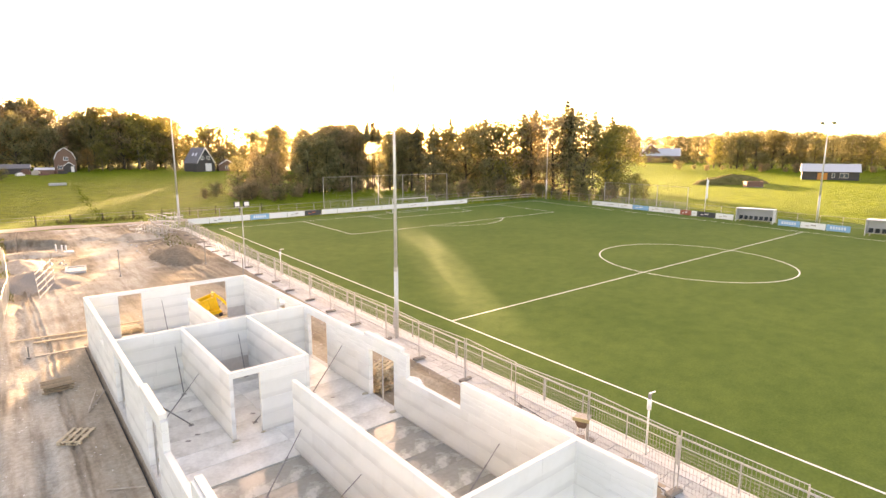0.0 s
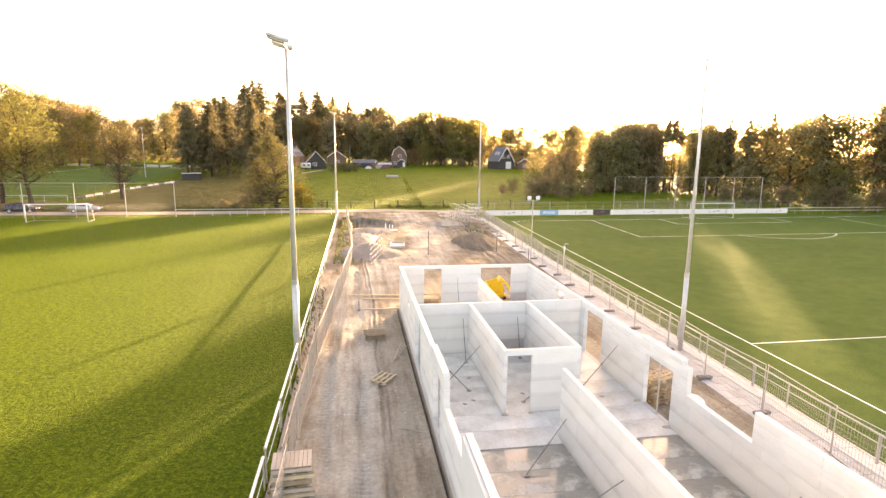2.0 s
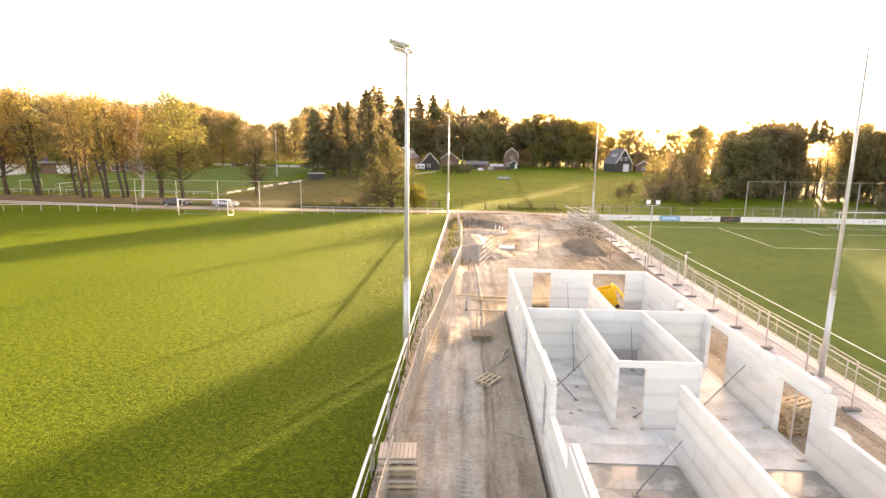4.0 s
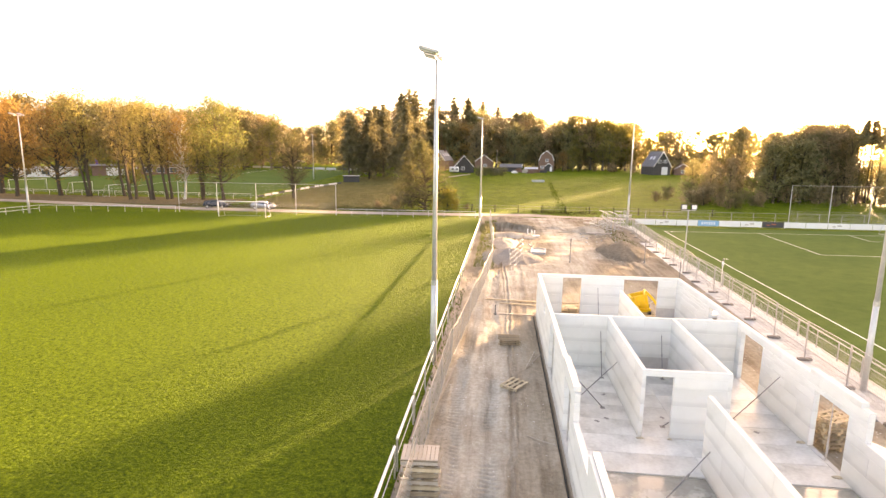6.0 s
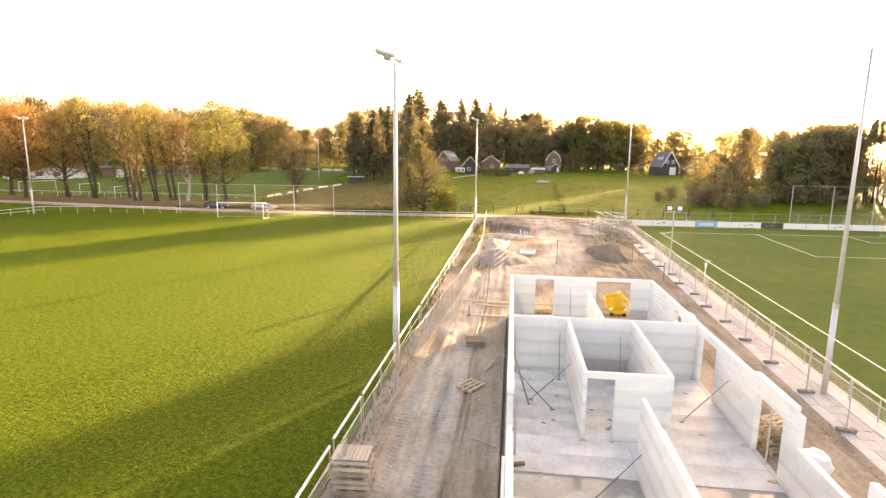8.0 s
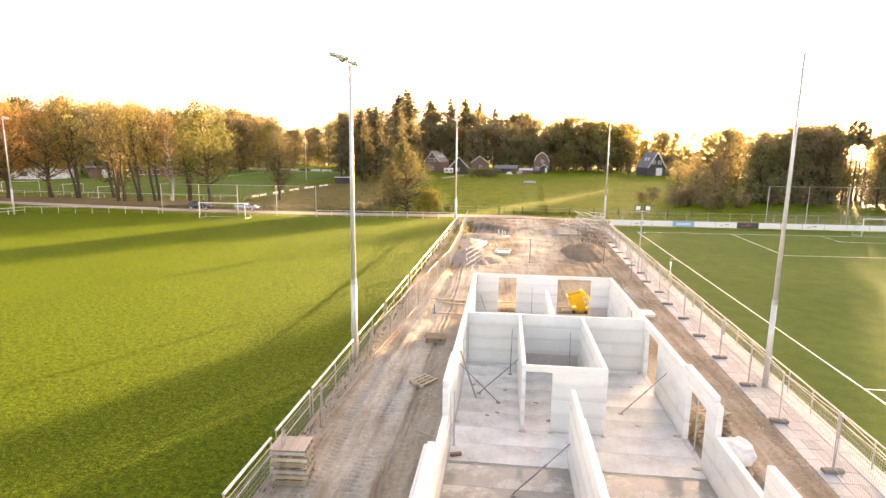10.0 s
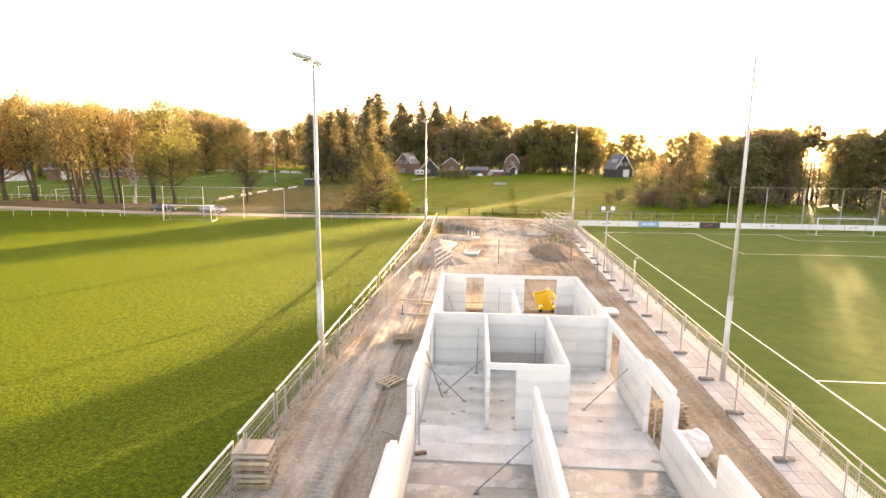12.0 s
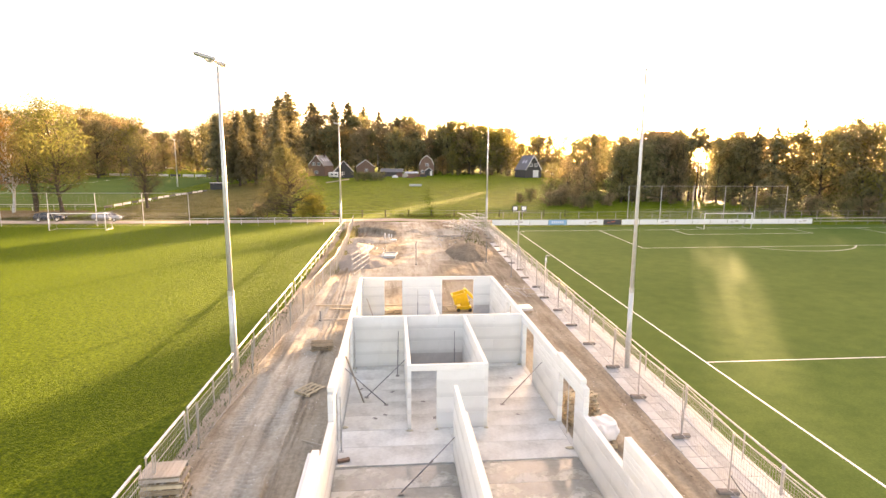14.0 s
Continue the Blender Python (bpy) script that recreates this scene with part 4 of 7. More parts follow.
# loose timber
def plank(label, a, b, w=0.16, h=0.05, mat=None):
    d = Vector(b) - Vector(a)
    bm = bmesh.new()
    box(bm, 0, d.length, -w / 2, w / 2, -h / 2, h / 2, 0.005)
    ob = tagged(part("plank", bm, mat or WOOD), label, "plank", "loose planks")
    ob.matrix_basis = Matrix.Translation(a) @ d.to_track_quat("X", "Z").to_matrix().to_4x4()
    return ob


plank("long pale plank lying beside the building", (-0.1, 37.3, 0.12), (3.5, 37.0, 0.12), 0.18)
plank("long pale plank lying beside the building", (0.9, 36.4, 0.10), (3.6, 36.1, 0.10), 0.18)
plank("weathered plank half sunk in the earth", (0.85, 33.95, 0.06), (3.1, 33.9, 0.08), 0.14, 0.05, GREYWOOD)
plank("thin lath lying on the earth", (2.13, 24.93, 0.08), (2.7, 27.2, 0.12), 0.05, 0.03, GREYWOOD)
plank("thin lath lying on the earth", (2.15, 24.95, 0.11), (3.05, 27.0, 0.12), 0.05, 0.03, GREYWOOD)
plank("short lath beside the trench", (1.9, 18.6, 0.08), (2.9, 18.0, 0.10), 0.05, 0.03, GREYWOOD)
plank("long lath leaning on the block wall", (4.07, 21.0, FLOOR + 0.03), (3.43, 20.4, 2.6), 0.10, 0.03, GREYWOOD)
plank("short lath leaning in the corner of the far room", (4.1, 32.9, FLOOR + 0.03), (3.62, 33.62, 1.5), 0.06, 0.03, GREYWOOD)
for k, (y, x0, x1) in enumerate(((34.6, 6.9, 11.6), (35.1, 7.1, 11.2), (36.3, 4.0, 11.0), (37.0, 4.2, 6.3))):
    plank("plank lying beyond the far wall", (x0, y, 0.10), (x1, y + 0.2, 0.10), 0.16)
plank("long plank along the foot of the mesh fence", (-1.75, 19.8, 0.08), (-1.25, 24.6, 0.08), 0.08, 0.04, GREYWOOD)
for a, b in (((11.95, 22.6, 0.1), (12.9, 23.9, 0.12)), ((12.0, 23.4, 0.1), (13.3, 22.9, 0.12)), ((12.1, 22.2, 0.15), (12.6, 24.0, 0.16)), ((14.3, 41.9, 0.1), (14.9, 43.0, 0.12)), ((8.5, 72.5, 0.1), (13.5, 73.5, 0.12)),
             ((9.0, 74.0, 0.1), (15.0, 72.6, 0.14)), ((12.5, 67.5, 0.1), (14.5, 69.5, 0.12)), ((11.0, 70.0, 0.1), (14.5, 70.3, 0.12))):
    plank("offcut of timber lying on the earth", a, b, 0.10, 0.04)

# small things on the concrete floor
# flat dark plates stand in for small recesses and the shade in them
for x, y in ((4.97, 19.87), (3.89, 22.4), (5.26, 22.0), (4.58, 19.6), (9.37, 22.1), (10.75, 23.1), (10.25, 19.5), (6.53, 20.95), (7.12, 20.2)):
    bm = bmesh.new()
    box(bm, -0.09, 0.09, -0.05, 0.05, 0, 0.012, 0.004)
    bar(bm, (0, 0, 0.012), (0, 0, 0.03), 0.012, 6)
    ob = tagged(part("anchor_block", bm, STEEL), "small dark steel plate standing in for a recess in the concrete floor", "floor anchor", "floor anchors")
    ob.matrix_basis = pose(x, y, FLOOR + 0.006, 0, 0, rng.uniform(0, 180))
bm = bmesh.new()
box(bm, -0.20, 0.20, -0.07, 0.07, 0, 0.10, 0.012)
ob = tagged(part("brown_crate", bm, HOPPER_BROWN), "small dark brown case on the damp floor", "case")
ob.matrix_basis = pose(3.62, 16.6, FLOOR + 0.006, 0, 0, 20)

# yellow skip machine beyond the far wall
t = thing("site_machine", "yellow tilted site dumper with an open skip and lifting arm", "site machine", (10.1, 35.2, 0.02), 0)


def tilted(name, boxes, mat, tilt=-16):
    """One part of the machine made of boxes, tipped about the skip's pivot."""
    b = bmesh.new()
    for x0, x1, y0, y1, z0, z1 in boxes:
        box(b, x0, x1, y0, y1, z0, z1, 0.012)
    bmesh.ops.rotate(b, verts=b.verts, cent=(0, 0.2, 0.7), matrix=Matrix.Rotation(radians(tilt), 3, "Y"))
    return part(name, b, mat, t)


tilted("skip", [(-0.62, 0.30, -0.20, -0.15, 0.72, 1.36), (-0.62, 0.30, 0.55, 0.60, 0.72, 1.36), (-0.62, -0.57, -0.15, 0.55, 0.72, 1.36), (0.25, 0.30, -0.15, 0.55, 0.72, 1.36), (-0.57, 0.25, -0.15, 0.55, 0.72, 0.77)], YELLOW)
tilted("skip_rim", [(-0.67, 0.35, -0.26, -0.19, 1.34, 1.41), (-0.67, 0.35, 0.59, 0.66, 1.34, 1.41), (-0.67, -0.60, -0.19, 0.59, 1.34, 1.41), (0.28, 0.35, -0.19, 0.59, 1.34, 1.41)], YELLOW)
for k in range(3):
    tilted("skip_rib", [(-0.46 + 0.28 * k, -0.41 + 0.28 * k, -0.25, -0.20, 0.74, 1.34)], YELLOW)
bm = bmesh.new()
box(bm, -0.42, 0.55, 0.0, 0.58, 0.18, 0.42, 0.02)
box(bm, -0.20, 0.42, 0.05, 0.5, 0.42, 0.80, 0.04)
part("chassis", bm, YELLOW, t)
for y in (-0.30, 0.10):
    bm = bmesh.new()
    beam(bm, (0.02, y, 1.66), (0.52, y - 0.06, 1.18), 0.10, 0.15)
    beam(bm, (0.50, y - 0.06, 1.20), (1.02, y - 0.12, 0.52), 0.09, 0.13)
    part("lifting_arm", bm, YELLOW, t)
bm = bmesh.new()
beam(bm, (0.06, -0.34, 1.63), (0.06, 0.16, 1.63), 0.12, 0.10)
beam(bm, (0.50, -0.40, 1.22), (0.50, 0.10, 1.22), 0.09, 0.09)
part("crossbeam", bm, YELLOW, t)
bm = bmesh.new()
beam(bm, (0.10, -0.12, 1.55), (0.34, -0.14, 0.45), 0.12, 0.10)
part("mast_post", bm, YELLOW, t)
for y in (-0.45, -0.05):
    bm = bmesh.new()
    beam(bm, (0.98, y, 0.58), (1.04, y - 0.02, 0.10), 0.07, 0.06)
    beam(bm, (1.04, y - 0.02, 0.12), (1.06, y - 0.50, 0.09), 0.08, 0.05)
    part("fork_tine", bm, YELLOW, t)
bm = bmesh.new()
beam(bm, (1.0, -0.52, 0.55), (1.0, 0.02, 0.55), 0.08, 0.08)
part("fork_carriage", bm, YELLOW, t)
bm = bmesh.new()
bar(bm, (0.30, -0.10, 0.72), (0.62, -0.12, 1.02), 0.035, 8)
part("hydraulic_ram", bm, GALV, t)
bm = bmesh.new()
box(bm, 0.42, 0.47, 0.12, 0.44, 0.46, 0.74, 0.01)
part("engine_grille", bm, BLACK, t)
for x, y in ((-0.34, -0.02), (0.46, -0.02), (-0.34, 0.6), (0.46, 0.6)):
    bm = bmesh.new()
    bar(bm, (x, y - 0.06, 0.17), (x, y + 0.06, 0.12), 0.12, 18)
    part("wheel", bm, BLACK, t)

# white insulation sheet and steel bars beside the building
bm = bmesh.new()
box(bm, -0.42, 0.42, -0.45, 0.45, 0, 0.18, 0.01)
ob = tagged(part("insulation_pack", bm, FILM), "white wrapped insulation pack on bearers beside the building", "insulation pack")
ob.matrix_basis = pose(14.35, 35.0, 0.24, 0, 0, 3)
for dy in (-0.3, 0.3):
    plank("bearer under the white pack", (13.95, 35.0 + dy, 0.14), (14.75, 35.0 + dy, 0.14), 0.1, 0.12, GREYWOOD)
t = thing("steel_bar_bundle", "tangled bundle of steel fence frames on the earth", "steel bundle", (15.0, 39.6, 0.05))
for k in range(14):
    a = Vector((rng.uniform(-0.7, 0.6), rng.uniform(-1.4, 1.2), 0.05 + 0.02 * k))
    an = rng.choice((0.3, 1.5, 2.0)) + rng.uniform(-0.3, 0.3)
    bm = bmesh.new()
    bar(bm, tuple(a), tuple(a + Vector((math.cos(an), math.sin(an), rng.uniform(-0.02, 0.12))) * rng.uniform(0.8, 2.0)), 0.02, 6)
    part("steel_bar", bm, GALV, t)


# heaps
def heap(label, at, rx, ry, h, mat, seed, turn=0, peak=0.85):
    n = 40
    verts, faces = [], []
    for j in range(n + 1):
        for i in range(n + 1):
            x, y = 2 * i / n - 1, 2 * j / n - 1
            rad = 1.3 * math.hypot(x, y) * (1 + 0.25 * noise.noise((x * 2, y * 2, seed)))
            z = h * max(0.0, 1 - rad) ** peak if rad < 1 else 0
            z += (0.12 * noise.noise((x * 5, y * 5, seed + 3)) + 0.05 * noise.noise((x * 14, y * 14, seed))) * h * (rad < 1.05)
            verts.append((x * rx * 1.3, y * ry * 1.3, z - 0.12))
    for j in range(n):
        for i in range(n):
            k = j * (n + 1) + i
            faces.append((k, k + 1, k + n + 2, k + n + 1))
    ob = tagged(new("mound", mesh_of("mound", verts, faces, mat, False)), label, "heap")
    ob.matrix_basis = pose(*at, 0, 0, turn)
    return ob


heap("large heap of brown sandy soil beside the pitch path", (13.7, 58.6, 0.05), 2.7, 5.2, 1.35, SOIL, 1.0, -8, 0.8)
heap("low grey gravel heap beside the track", (1.9, 54.0, 0.05), 3.4, 4.5, 1.1, GRAVEL, 2.0, 0, 0.95)
heap("low bank of turned brown earth at the site corner", (2.2, 68.5, 0.05), 3.8, 3.0, 0.6, DIRT, 3.0)
heap("low heap of pale rubble and soil", (1.2, 62.5, 0.05), 2.2, 4.0, 0.8, ROAD, 4.0)
heap("low bank of dug earth near the scaffold stack", (12.5, 75.5, 0.05), 3.4, 3.6, 0.8, DIRT, 5.0)
heap("small mound of weeds and soil", (-1.2, 75.0, 0.03), 1.0, 7.0, 0.5, ROUGH_GRASS, 6.0)
heap("small heap of dug brown spoil", (8.5, 77.5, 0.03), 1.8, 1.6, 0.5, DIRT, 7.0)

# steel rack of parallel bars standing beside the gravel
t = thing("steel_frame_rack", "leaning steel rack of parallel pale bars beside the gravel heap", "steel rack", (1.75, 47.4, 0.05), 74)
for k in range(5):
    z = 0.12 + 0.44 * k
    bm = bmesh.new()
    bar(bm, (0.0, 0.03 * k, z), (4.6 + 0.12 * k, 0.03 * k, z + 0.25), 0.016, 8)
    part("rack_bar", bm, PAVER, t)
for x in (0.05, 2.3, 4.5):
    bm = bmesh.new()
    bar(bm, (x, 0.0, 0), (x + 0.1, 0.16, 2.1 + 0.05 * x), 0.016, 8)
    part("upright", bm, PAVER, t)

# manhole frame in the ground
t = thing("concrete_pit", "open pale concrete pit with a steel cover frame in the earth", "concrete pit", (4.9, 57.6, 0.04), -6)
bm = bmesh.new()
for x0, x1, y0, y1 in ((-0.8, 0.8, -1.3, -1.12), (-0.8, 0.8, 1.12, 1.3), (-0.8, -0.62, -1.12, 1.12), (0.62, 0.8, -1.12, 1.12)):
    box(bm, x0, x1, y0, y1, -0.1, 0.16, 0.015)
part("rim", bm, PAVER, t)
bm = bmesh.new()
box(bm, -0.60, 0.60, -1.1, 1.1, 0.05, 0.09)
part("cover", bm, STEEL, t)
t = thing("pipe_stubs", "three pale drain pipes standing up out of the earth", "drain pipes", (4.3, 68.8, 0.02))
for x in (0, 0.5, 0.85):
    bm = bmesh.new()
    bar(bm, (x, 0, -0.1), (x, 0.04, 0.95 - 0.2 * x), 0.075, 12)
    part("pipe", bm, KERB, t, flat=False)
bm = bmesh.new()
box(bm, -0.9, 1.5, -0.6, 0.5, -0.05, 0.14, 0.03)
part("footing", bm, KERB, t)

# stack of scaffold frames in the corner by the boards
def scaffold_stack(at, turn, n_frames, n_tubes, tall):
    t = thing("scaffold_stack", "leaning stack of galvanised scaffold and fence frames in the site corner", "scaffold stack", at, turn)
    for k in range(n_frames):
        x = -0.27 * n_frames + 0.55 * k
        lean = rng.uniform(-0.3, 0.5)
        h = rng.uniform(0.55, 1.0) * tall
        bm = bmesh.new()
        for dy in (-1.2, 0, 1.2):
            bar(bm, (x, dy, 0), (x + lean, dy, h), 0.03, 6)
        for f in (0.15, 0.55, 1.0):
            bar(bm, (x + lean * f, -1.2, h * f), (x + lean * f, 1.2, h * f), 0.03, 6)
        part("frame", bm, GALV, t)
    for k in range(n_tubes):
        bm = bmesh.new()
        a = Vector((rng.uniform(-2.6, 1.5), rng.uniform(-1.3, 1.0), rng.uniform(0.45, 0.95) * tall))
        bar(bm, tuple(a), tuple(a + Vector((rng.uniform(1.0, 2.6), rng.uniform(-0.5, 0.6), rng.uniform(-1.1, 0.3) * tall / 2.6))), 0.045, 6)
        part("tube", bm, RAIL_WHITE, t)


scaffold_stack((17.2, 80.2, 0.0), 5, 9, 8, 2.6)
scaffold_stack((16.3, 76.6, 0.0), 20, 5, 4, 1.9)
scaffold_stack((14.9, 78.4, 0.0), -25, 5, 3, 1.5)
t = thing("plank_pile", "untidy pile of scaffold planks on the earth", "plank pile", (13.2, 72.0, 0.08), 12)
for k in range(12):
    piece("board", box_mesh("board", 3.0, 0.22, 0.05, GREYWOOD, 0.004), t, (rng.uniform(-0.5, 0.5), rng.uniform(-0.8, 0.8), 0.03 + 0.05 * (k // 4)), (0, 0, rng.uniform(-0.35, 0.35)))

# single thin posts standing on the site
for x, y, h in ((7.6, 52.5, 2.3), (14.8, 53.3, 2.2), (0.6, 34.0, 0.6), (15.8, 46.0, 1.6)):
    bm = bmesh.new()
    bar(bm, (0, 0, -0.1), (0, 0, h), 0.035, 8)
    bar(bm, (0, 0, -0.02), (0, 0, 0.05), 0.12, 8)
    ob = tagged(part("marker_post", bm, STEEL), "thin dark steel post standing in the earth", "post", "site posts")
    ob.matrix_basis = pose(x, y, 0.03)

# lamps on a short mast, camera posts, heater
t = thing("site_light_mast", "thin steel mast with two square white work lights", "work light", (17.14, 49.3, 0.05))
bm = bmesh.new()
bar(bm, (0, 0, 0), (0, 0, 5.6), 0.05, 8)
part("shaft", bm, GALV, t)
bm = bmesh.new()
bar(bm, (-0.6, 0, 5.55), (0.6, 0, 5.55), 0.03, 6)
part("crossarm", bm, GALV, t)
for x in (-0.42, 0.42):
    bm = bmesh.new()
    box(bm, x - 0.26, x + 0.26, -0.12, 0.08, 5.6, 6.08, 0.03)
    lamp = part("lamp_head", bm, BLACK, t)
    bm = bmesh.new()
    box(bm, x - 0.2, x + 0.2, -0.135, -0.122, 5.66, 6.02)
    part("lamp_glass", bm, FILM, lamp)
for x, y, z in ((16.81, 9.0, 0.06), (18.3, 43.9, 0.05)):
    t = thing("camera_post", "short white-sleeved post with a small camera on top beside the pitch", "camera post", (x, y, z))
    bm = bmesh.new()
    bar(bm, (0, 0, 0), (0, 0, 1.75), 0.036, 10)
    part("post", bm, RAIL_WHITE, t, flat=False)
    bm = bmesh.new()
    bar(bm, (0, 0, 1.72), (0, 0, 2.10), 0.075, 14)
    part("sleeve", bm, FILM, t, flat=False)
    bm = bmesh.new()
    box(bm, -0.045, 0.045, -0.045, 0.045, 2.10, 2.28, 0.01)
    part("head", bm, STEEL, t)
    bm = bmesh.new()
    beam(bm, (0.0, 0.02, 2.30), (0.34, 0.0, 2.28), 0.05, 0.035)
    part("camera", bm, FILM, t)
t = thing("tool_hopper", "brown tapered hopper with grey lid on a pale tube stand", "hopper", (15.85, 11.0, 0.09), 24)
bm = bmesh.new()
bmesh.ops.create_cone(bm, cap_ends=True, segments=4, radius1=0.19, radius2=0.36, depth=0.36, matrix=Matrix.Translation((0, 0, 0.72)) @ Matrix.Rotation(radians(45), 4, "Z"))
part("tub", bm, HOPPER_BROWN, t)
bm = bmesh.new()
box(bm, -0.28, 0.28, -0.28, 0.28, 0.90, 0.94, 0.012)
part("lid", bm, STEEL, t, "grey sheet lid")
bm = bmesh.new()
box(bm, -0.31, -0.27, -0.30, 0.30, 0.86, 1.0, 0.01)
part("handle_plate", bm, HOPPER_TAN, t)
bm = bmesh.new()
box(bm, -0.11, 0.16, -0.012, 0.012, -0.11, 0.11, 0.004)
bmesh.ops.transform(bm, verts=bm.verts, matrix=Matrix.Translation((0, -0.212, 0.74)) @ Matrix.Rotation(radians(18), 4, "X"))
part("red_plate", bm, RED, t, "small red plate")
for x, y in ((-0.17, -0.17), (0.17, -0.17), (-0.17, 0.17), (0.17, 0.17)):
    bm = bmesh.new()
    bar(bm, (x * 1.25, y * 1.25, -0.02), (x * 0.75, y * 0.75, 0.58), 0.02, 6)
    part("leg", bm, RAIL_WHITE, t)
bm = bmesh.new()
box(bm, -0.24, 0.24, -0.24, 0.24, 0.02, 0.10, 0.02)
part("base_tray", bm, HOPPER_BROWN, t)

# a hose lying along the edge of the paved path
t = thing("garden_hose", "long dark hose lying along the edge of the paved path", "hose", (15.25, 7.0, 0.0))
bm = bmesh.new()
last = None
for k in range(28):
    y = 0.3 * k
    p = (0.135 * y + 0.08 * math.sin(y * 0.9) + 0.04 * math.sin(y * 2.3), y, 0.085)
    if last:
        bar(bm, last, p, 0.016, 6)
    last = p
part("tube", bm, BLACK, t)

# stones and litter strewn over the earth
verts, faces = [], []
sr = random.Random(3)
for k in range(800):
    x, y = sr.uniform(-1.9, 15.4), sr.uniform(9, 60)
    if 2.9 < x < 12.1 and y < 34.2:
        x = sr.choice((sr.uniform(-1.9, 2.7), sr.uniform(12.2, 15.4)))
    s = sr.uniform(0.010, 0.035)
    z = site_height(x, y) + s * 0.3
    b0 = len(verts)
    for dx, dy, dz in ((-1, 0, 0), (0, -1, 0), (1, 0, 0), (0, 1, 0), (0, 0, 1), (0, 0, -1)):
        verts.append((x + dx * s * sr.uniform(0.6, 1.3), y + dy * s * sr.uniform(0.6, 1.3), z + dz * s * 0.7))
    for a, b in ((0, 1), (1, 2), (2, 3), (3, 0)):
        faces += [(b0 + a, b0 + b, b0 + 4), (b0 + b, b0 + a, b0 + 5)]
ob = tagged(new("stones", mesh_of("stones", verts, faces, KERB)), "pale stones and rubble bits strewn over the earth", "stones", kind="stuff")

def scatter(name, label, cat, count, area, size, mat, seed, tall=0.6):
    """Clods or rubble strewn over a stretch of the site."""
    r = random.Random(seed)
    verts, faces = [], []
    for _ in range(count):
        x, y = r.uniform(area[0], area[1]), r.uniform(area[2], area[3])
        s = size * r.uniform(0.4, 1.6)
        z = site_height(x, y) + s * 0.2
        b0 = len(verts)
        for dx, dy, dz in ((-1, -0.6, 0), (0.5, -1, 0), (1, 0.5, 0), (-0.4, 1, 0), (0.1, 0, 1), (0, 0, -1)):
            verts.append((x + dx * s * r.uniform(0.6, 1.3), y + dy * s * r.uniform(0.6, 1.3), z + dz * s * tall * r.uniform(0.6, 1.3)))
        for a, b in ((0, 1), (1, 2), (2, 3), (3, 0)):
            faces += [(b0 + a, b0 + b, b0 + 4), (b0 + b, b0 + a, b0 + 5)]
    return tagged(new(name, mesh_of(name, verts, faces, mat)), label, cat, kind="stuff")


scatter("clods", "brown clods of dug earth at the site's far end", "clods", 700, (-0.5, 6.0, 50, 80), 0.055, DIRT, 41)
scatter("clods", "brown clods of dug earth beside the soil heap", "clods", 600, (11.0, 17.0, 52, 80), 0.06, DIRT, 42)
scatter("rubble", "pale broken rubble and block offcuts", "rubble", 90, (0.0, 5.0, 55, 74), 0.12, PAVER, 43, 0.8)
scatter("rubble", "pale broken rubble and block offcuts", "rubble", 60, (11.0, 16.5, 62, 80), 0.11, PAVER, 44, 0.8)
scatter("clods", "crumbly soil along the foot of the track fence", "clods", 900, (-1.8, -0.8, 9, 46), 0.028, TRACK, 45)
scatter("clods", "crumbly soil along the edge of the paved path", "clods", 600, (15.0, 15.7, 8, 40), 0.028, SAND, 46)
scatter("clods", "crumbly soil along the building's foot", "clods", 600, (2.0, 2.75, 12, 34), 0.022, DIRT, 47)


BUSH_WEED = leaf_material("weed_leaf", [(0.09, 0.115, 0.03), (0.14, 0.165, 0.045), (0.20, 0.21, 0.065)], 0.35)


def weeds(area, count, seed, mat, h):
    r = random.Random(seed)
    verts, faces = [], []
    for _ in range(count):
        x, y = r.uniform(area[0], area[1]), r.uniform(area[2], area[3])
        z = site_height(x, y) - 0.02
        for _ in range(5):
            a = r.uniform(0, 6.28)
            l, w = h * r.uniform(0.5, 1.4), 0.03
            dx, dy = math.cos(a) * l * 0.5, math.sin(a) * l * 0.5
            k = len(verts)
            verts.extend([(x - dy * w / l, y + dx * w / l, z), (x + dy * w / l, y - dx * w / l, z), (x + dx, y + dy, z + l)])
            faces.append((k, k + 1, k + 2))
    return tagged(new("weeds", mesh_of("weeds", verts, faces, mat)), "ragged green weeds along the fence", "weeds", kind="stuff")


weeds((-2.3, -1.7, 9, 40), 350, 51, PITCH_GRASS, 0.15)
weeds((-1.6, 0.3, 48, 84), 900, 52, BUSH_WEED, 0.3)
weeds((14.5, 17.0, 62, 84), 300, 53, BUSH_WEED, 0.3)

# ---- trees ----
# leaf tones lifted and greyed, translucency raised: the sun's haze put into the colour
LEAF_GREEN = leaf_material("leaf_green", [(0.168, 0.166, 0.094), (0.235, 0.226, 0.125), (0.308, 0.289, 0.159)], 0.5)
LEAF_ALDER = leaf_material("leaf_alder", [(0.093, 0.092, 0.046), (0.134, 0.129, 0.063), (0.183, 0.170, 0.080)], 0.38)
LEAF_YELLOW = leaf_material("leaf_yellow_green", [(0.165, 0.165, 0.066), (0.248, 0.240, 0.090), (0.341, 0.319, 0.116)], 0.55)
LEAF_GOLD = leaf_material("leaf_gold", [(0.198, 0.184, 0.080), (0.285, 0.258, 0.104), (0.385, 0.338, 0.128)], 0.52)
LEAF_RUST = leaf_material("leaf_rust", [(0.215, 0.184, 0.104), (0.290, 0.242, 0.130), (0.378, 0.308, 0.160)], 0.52)
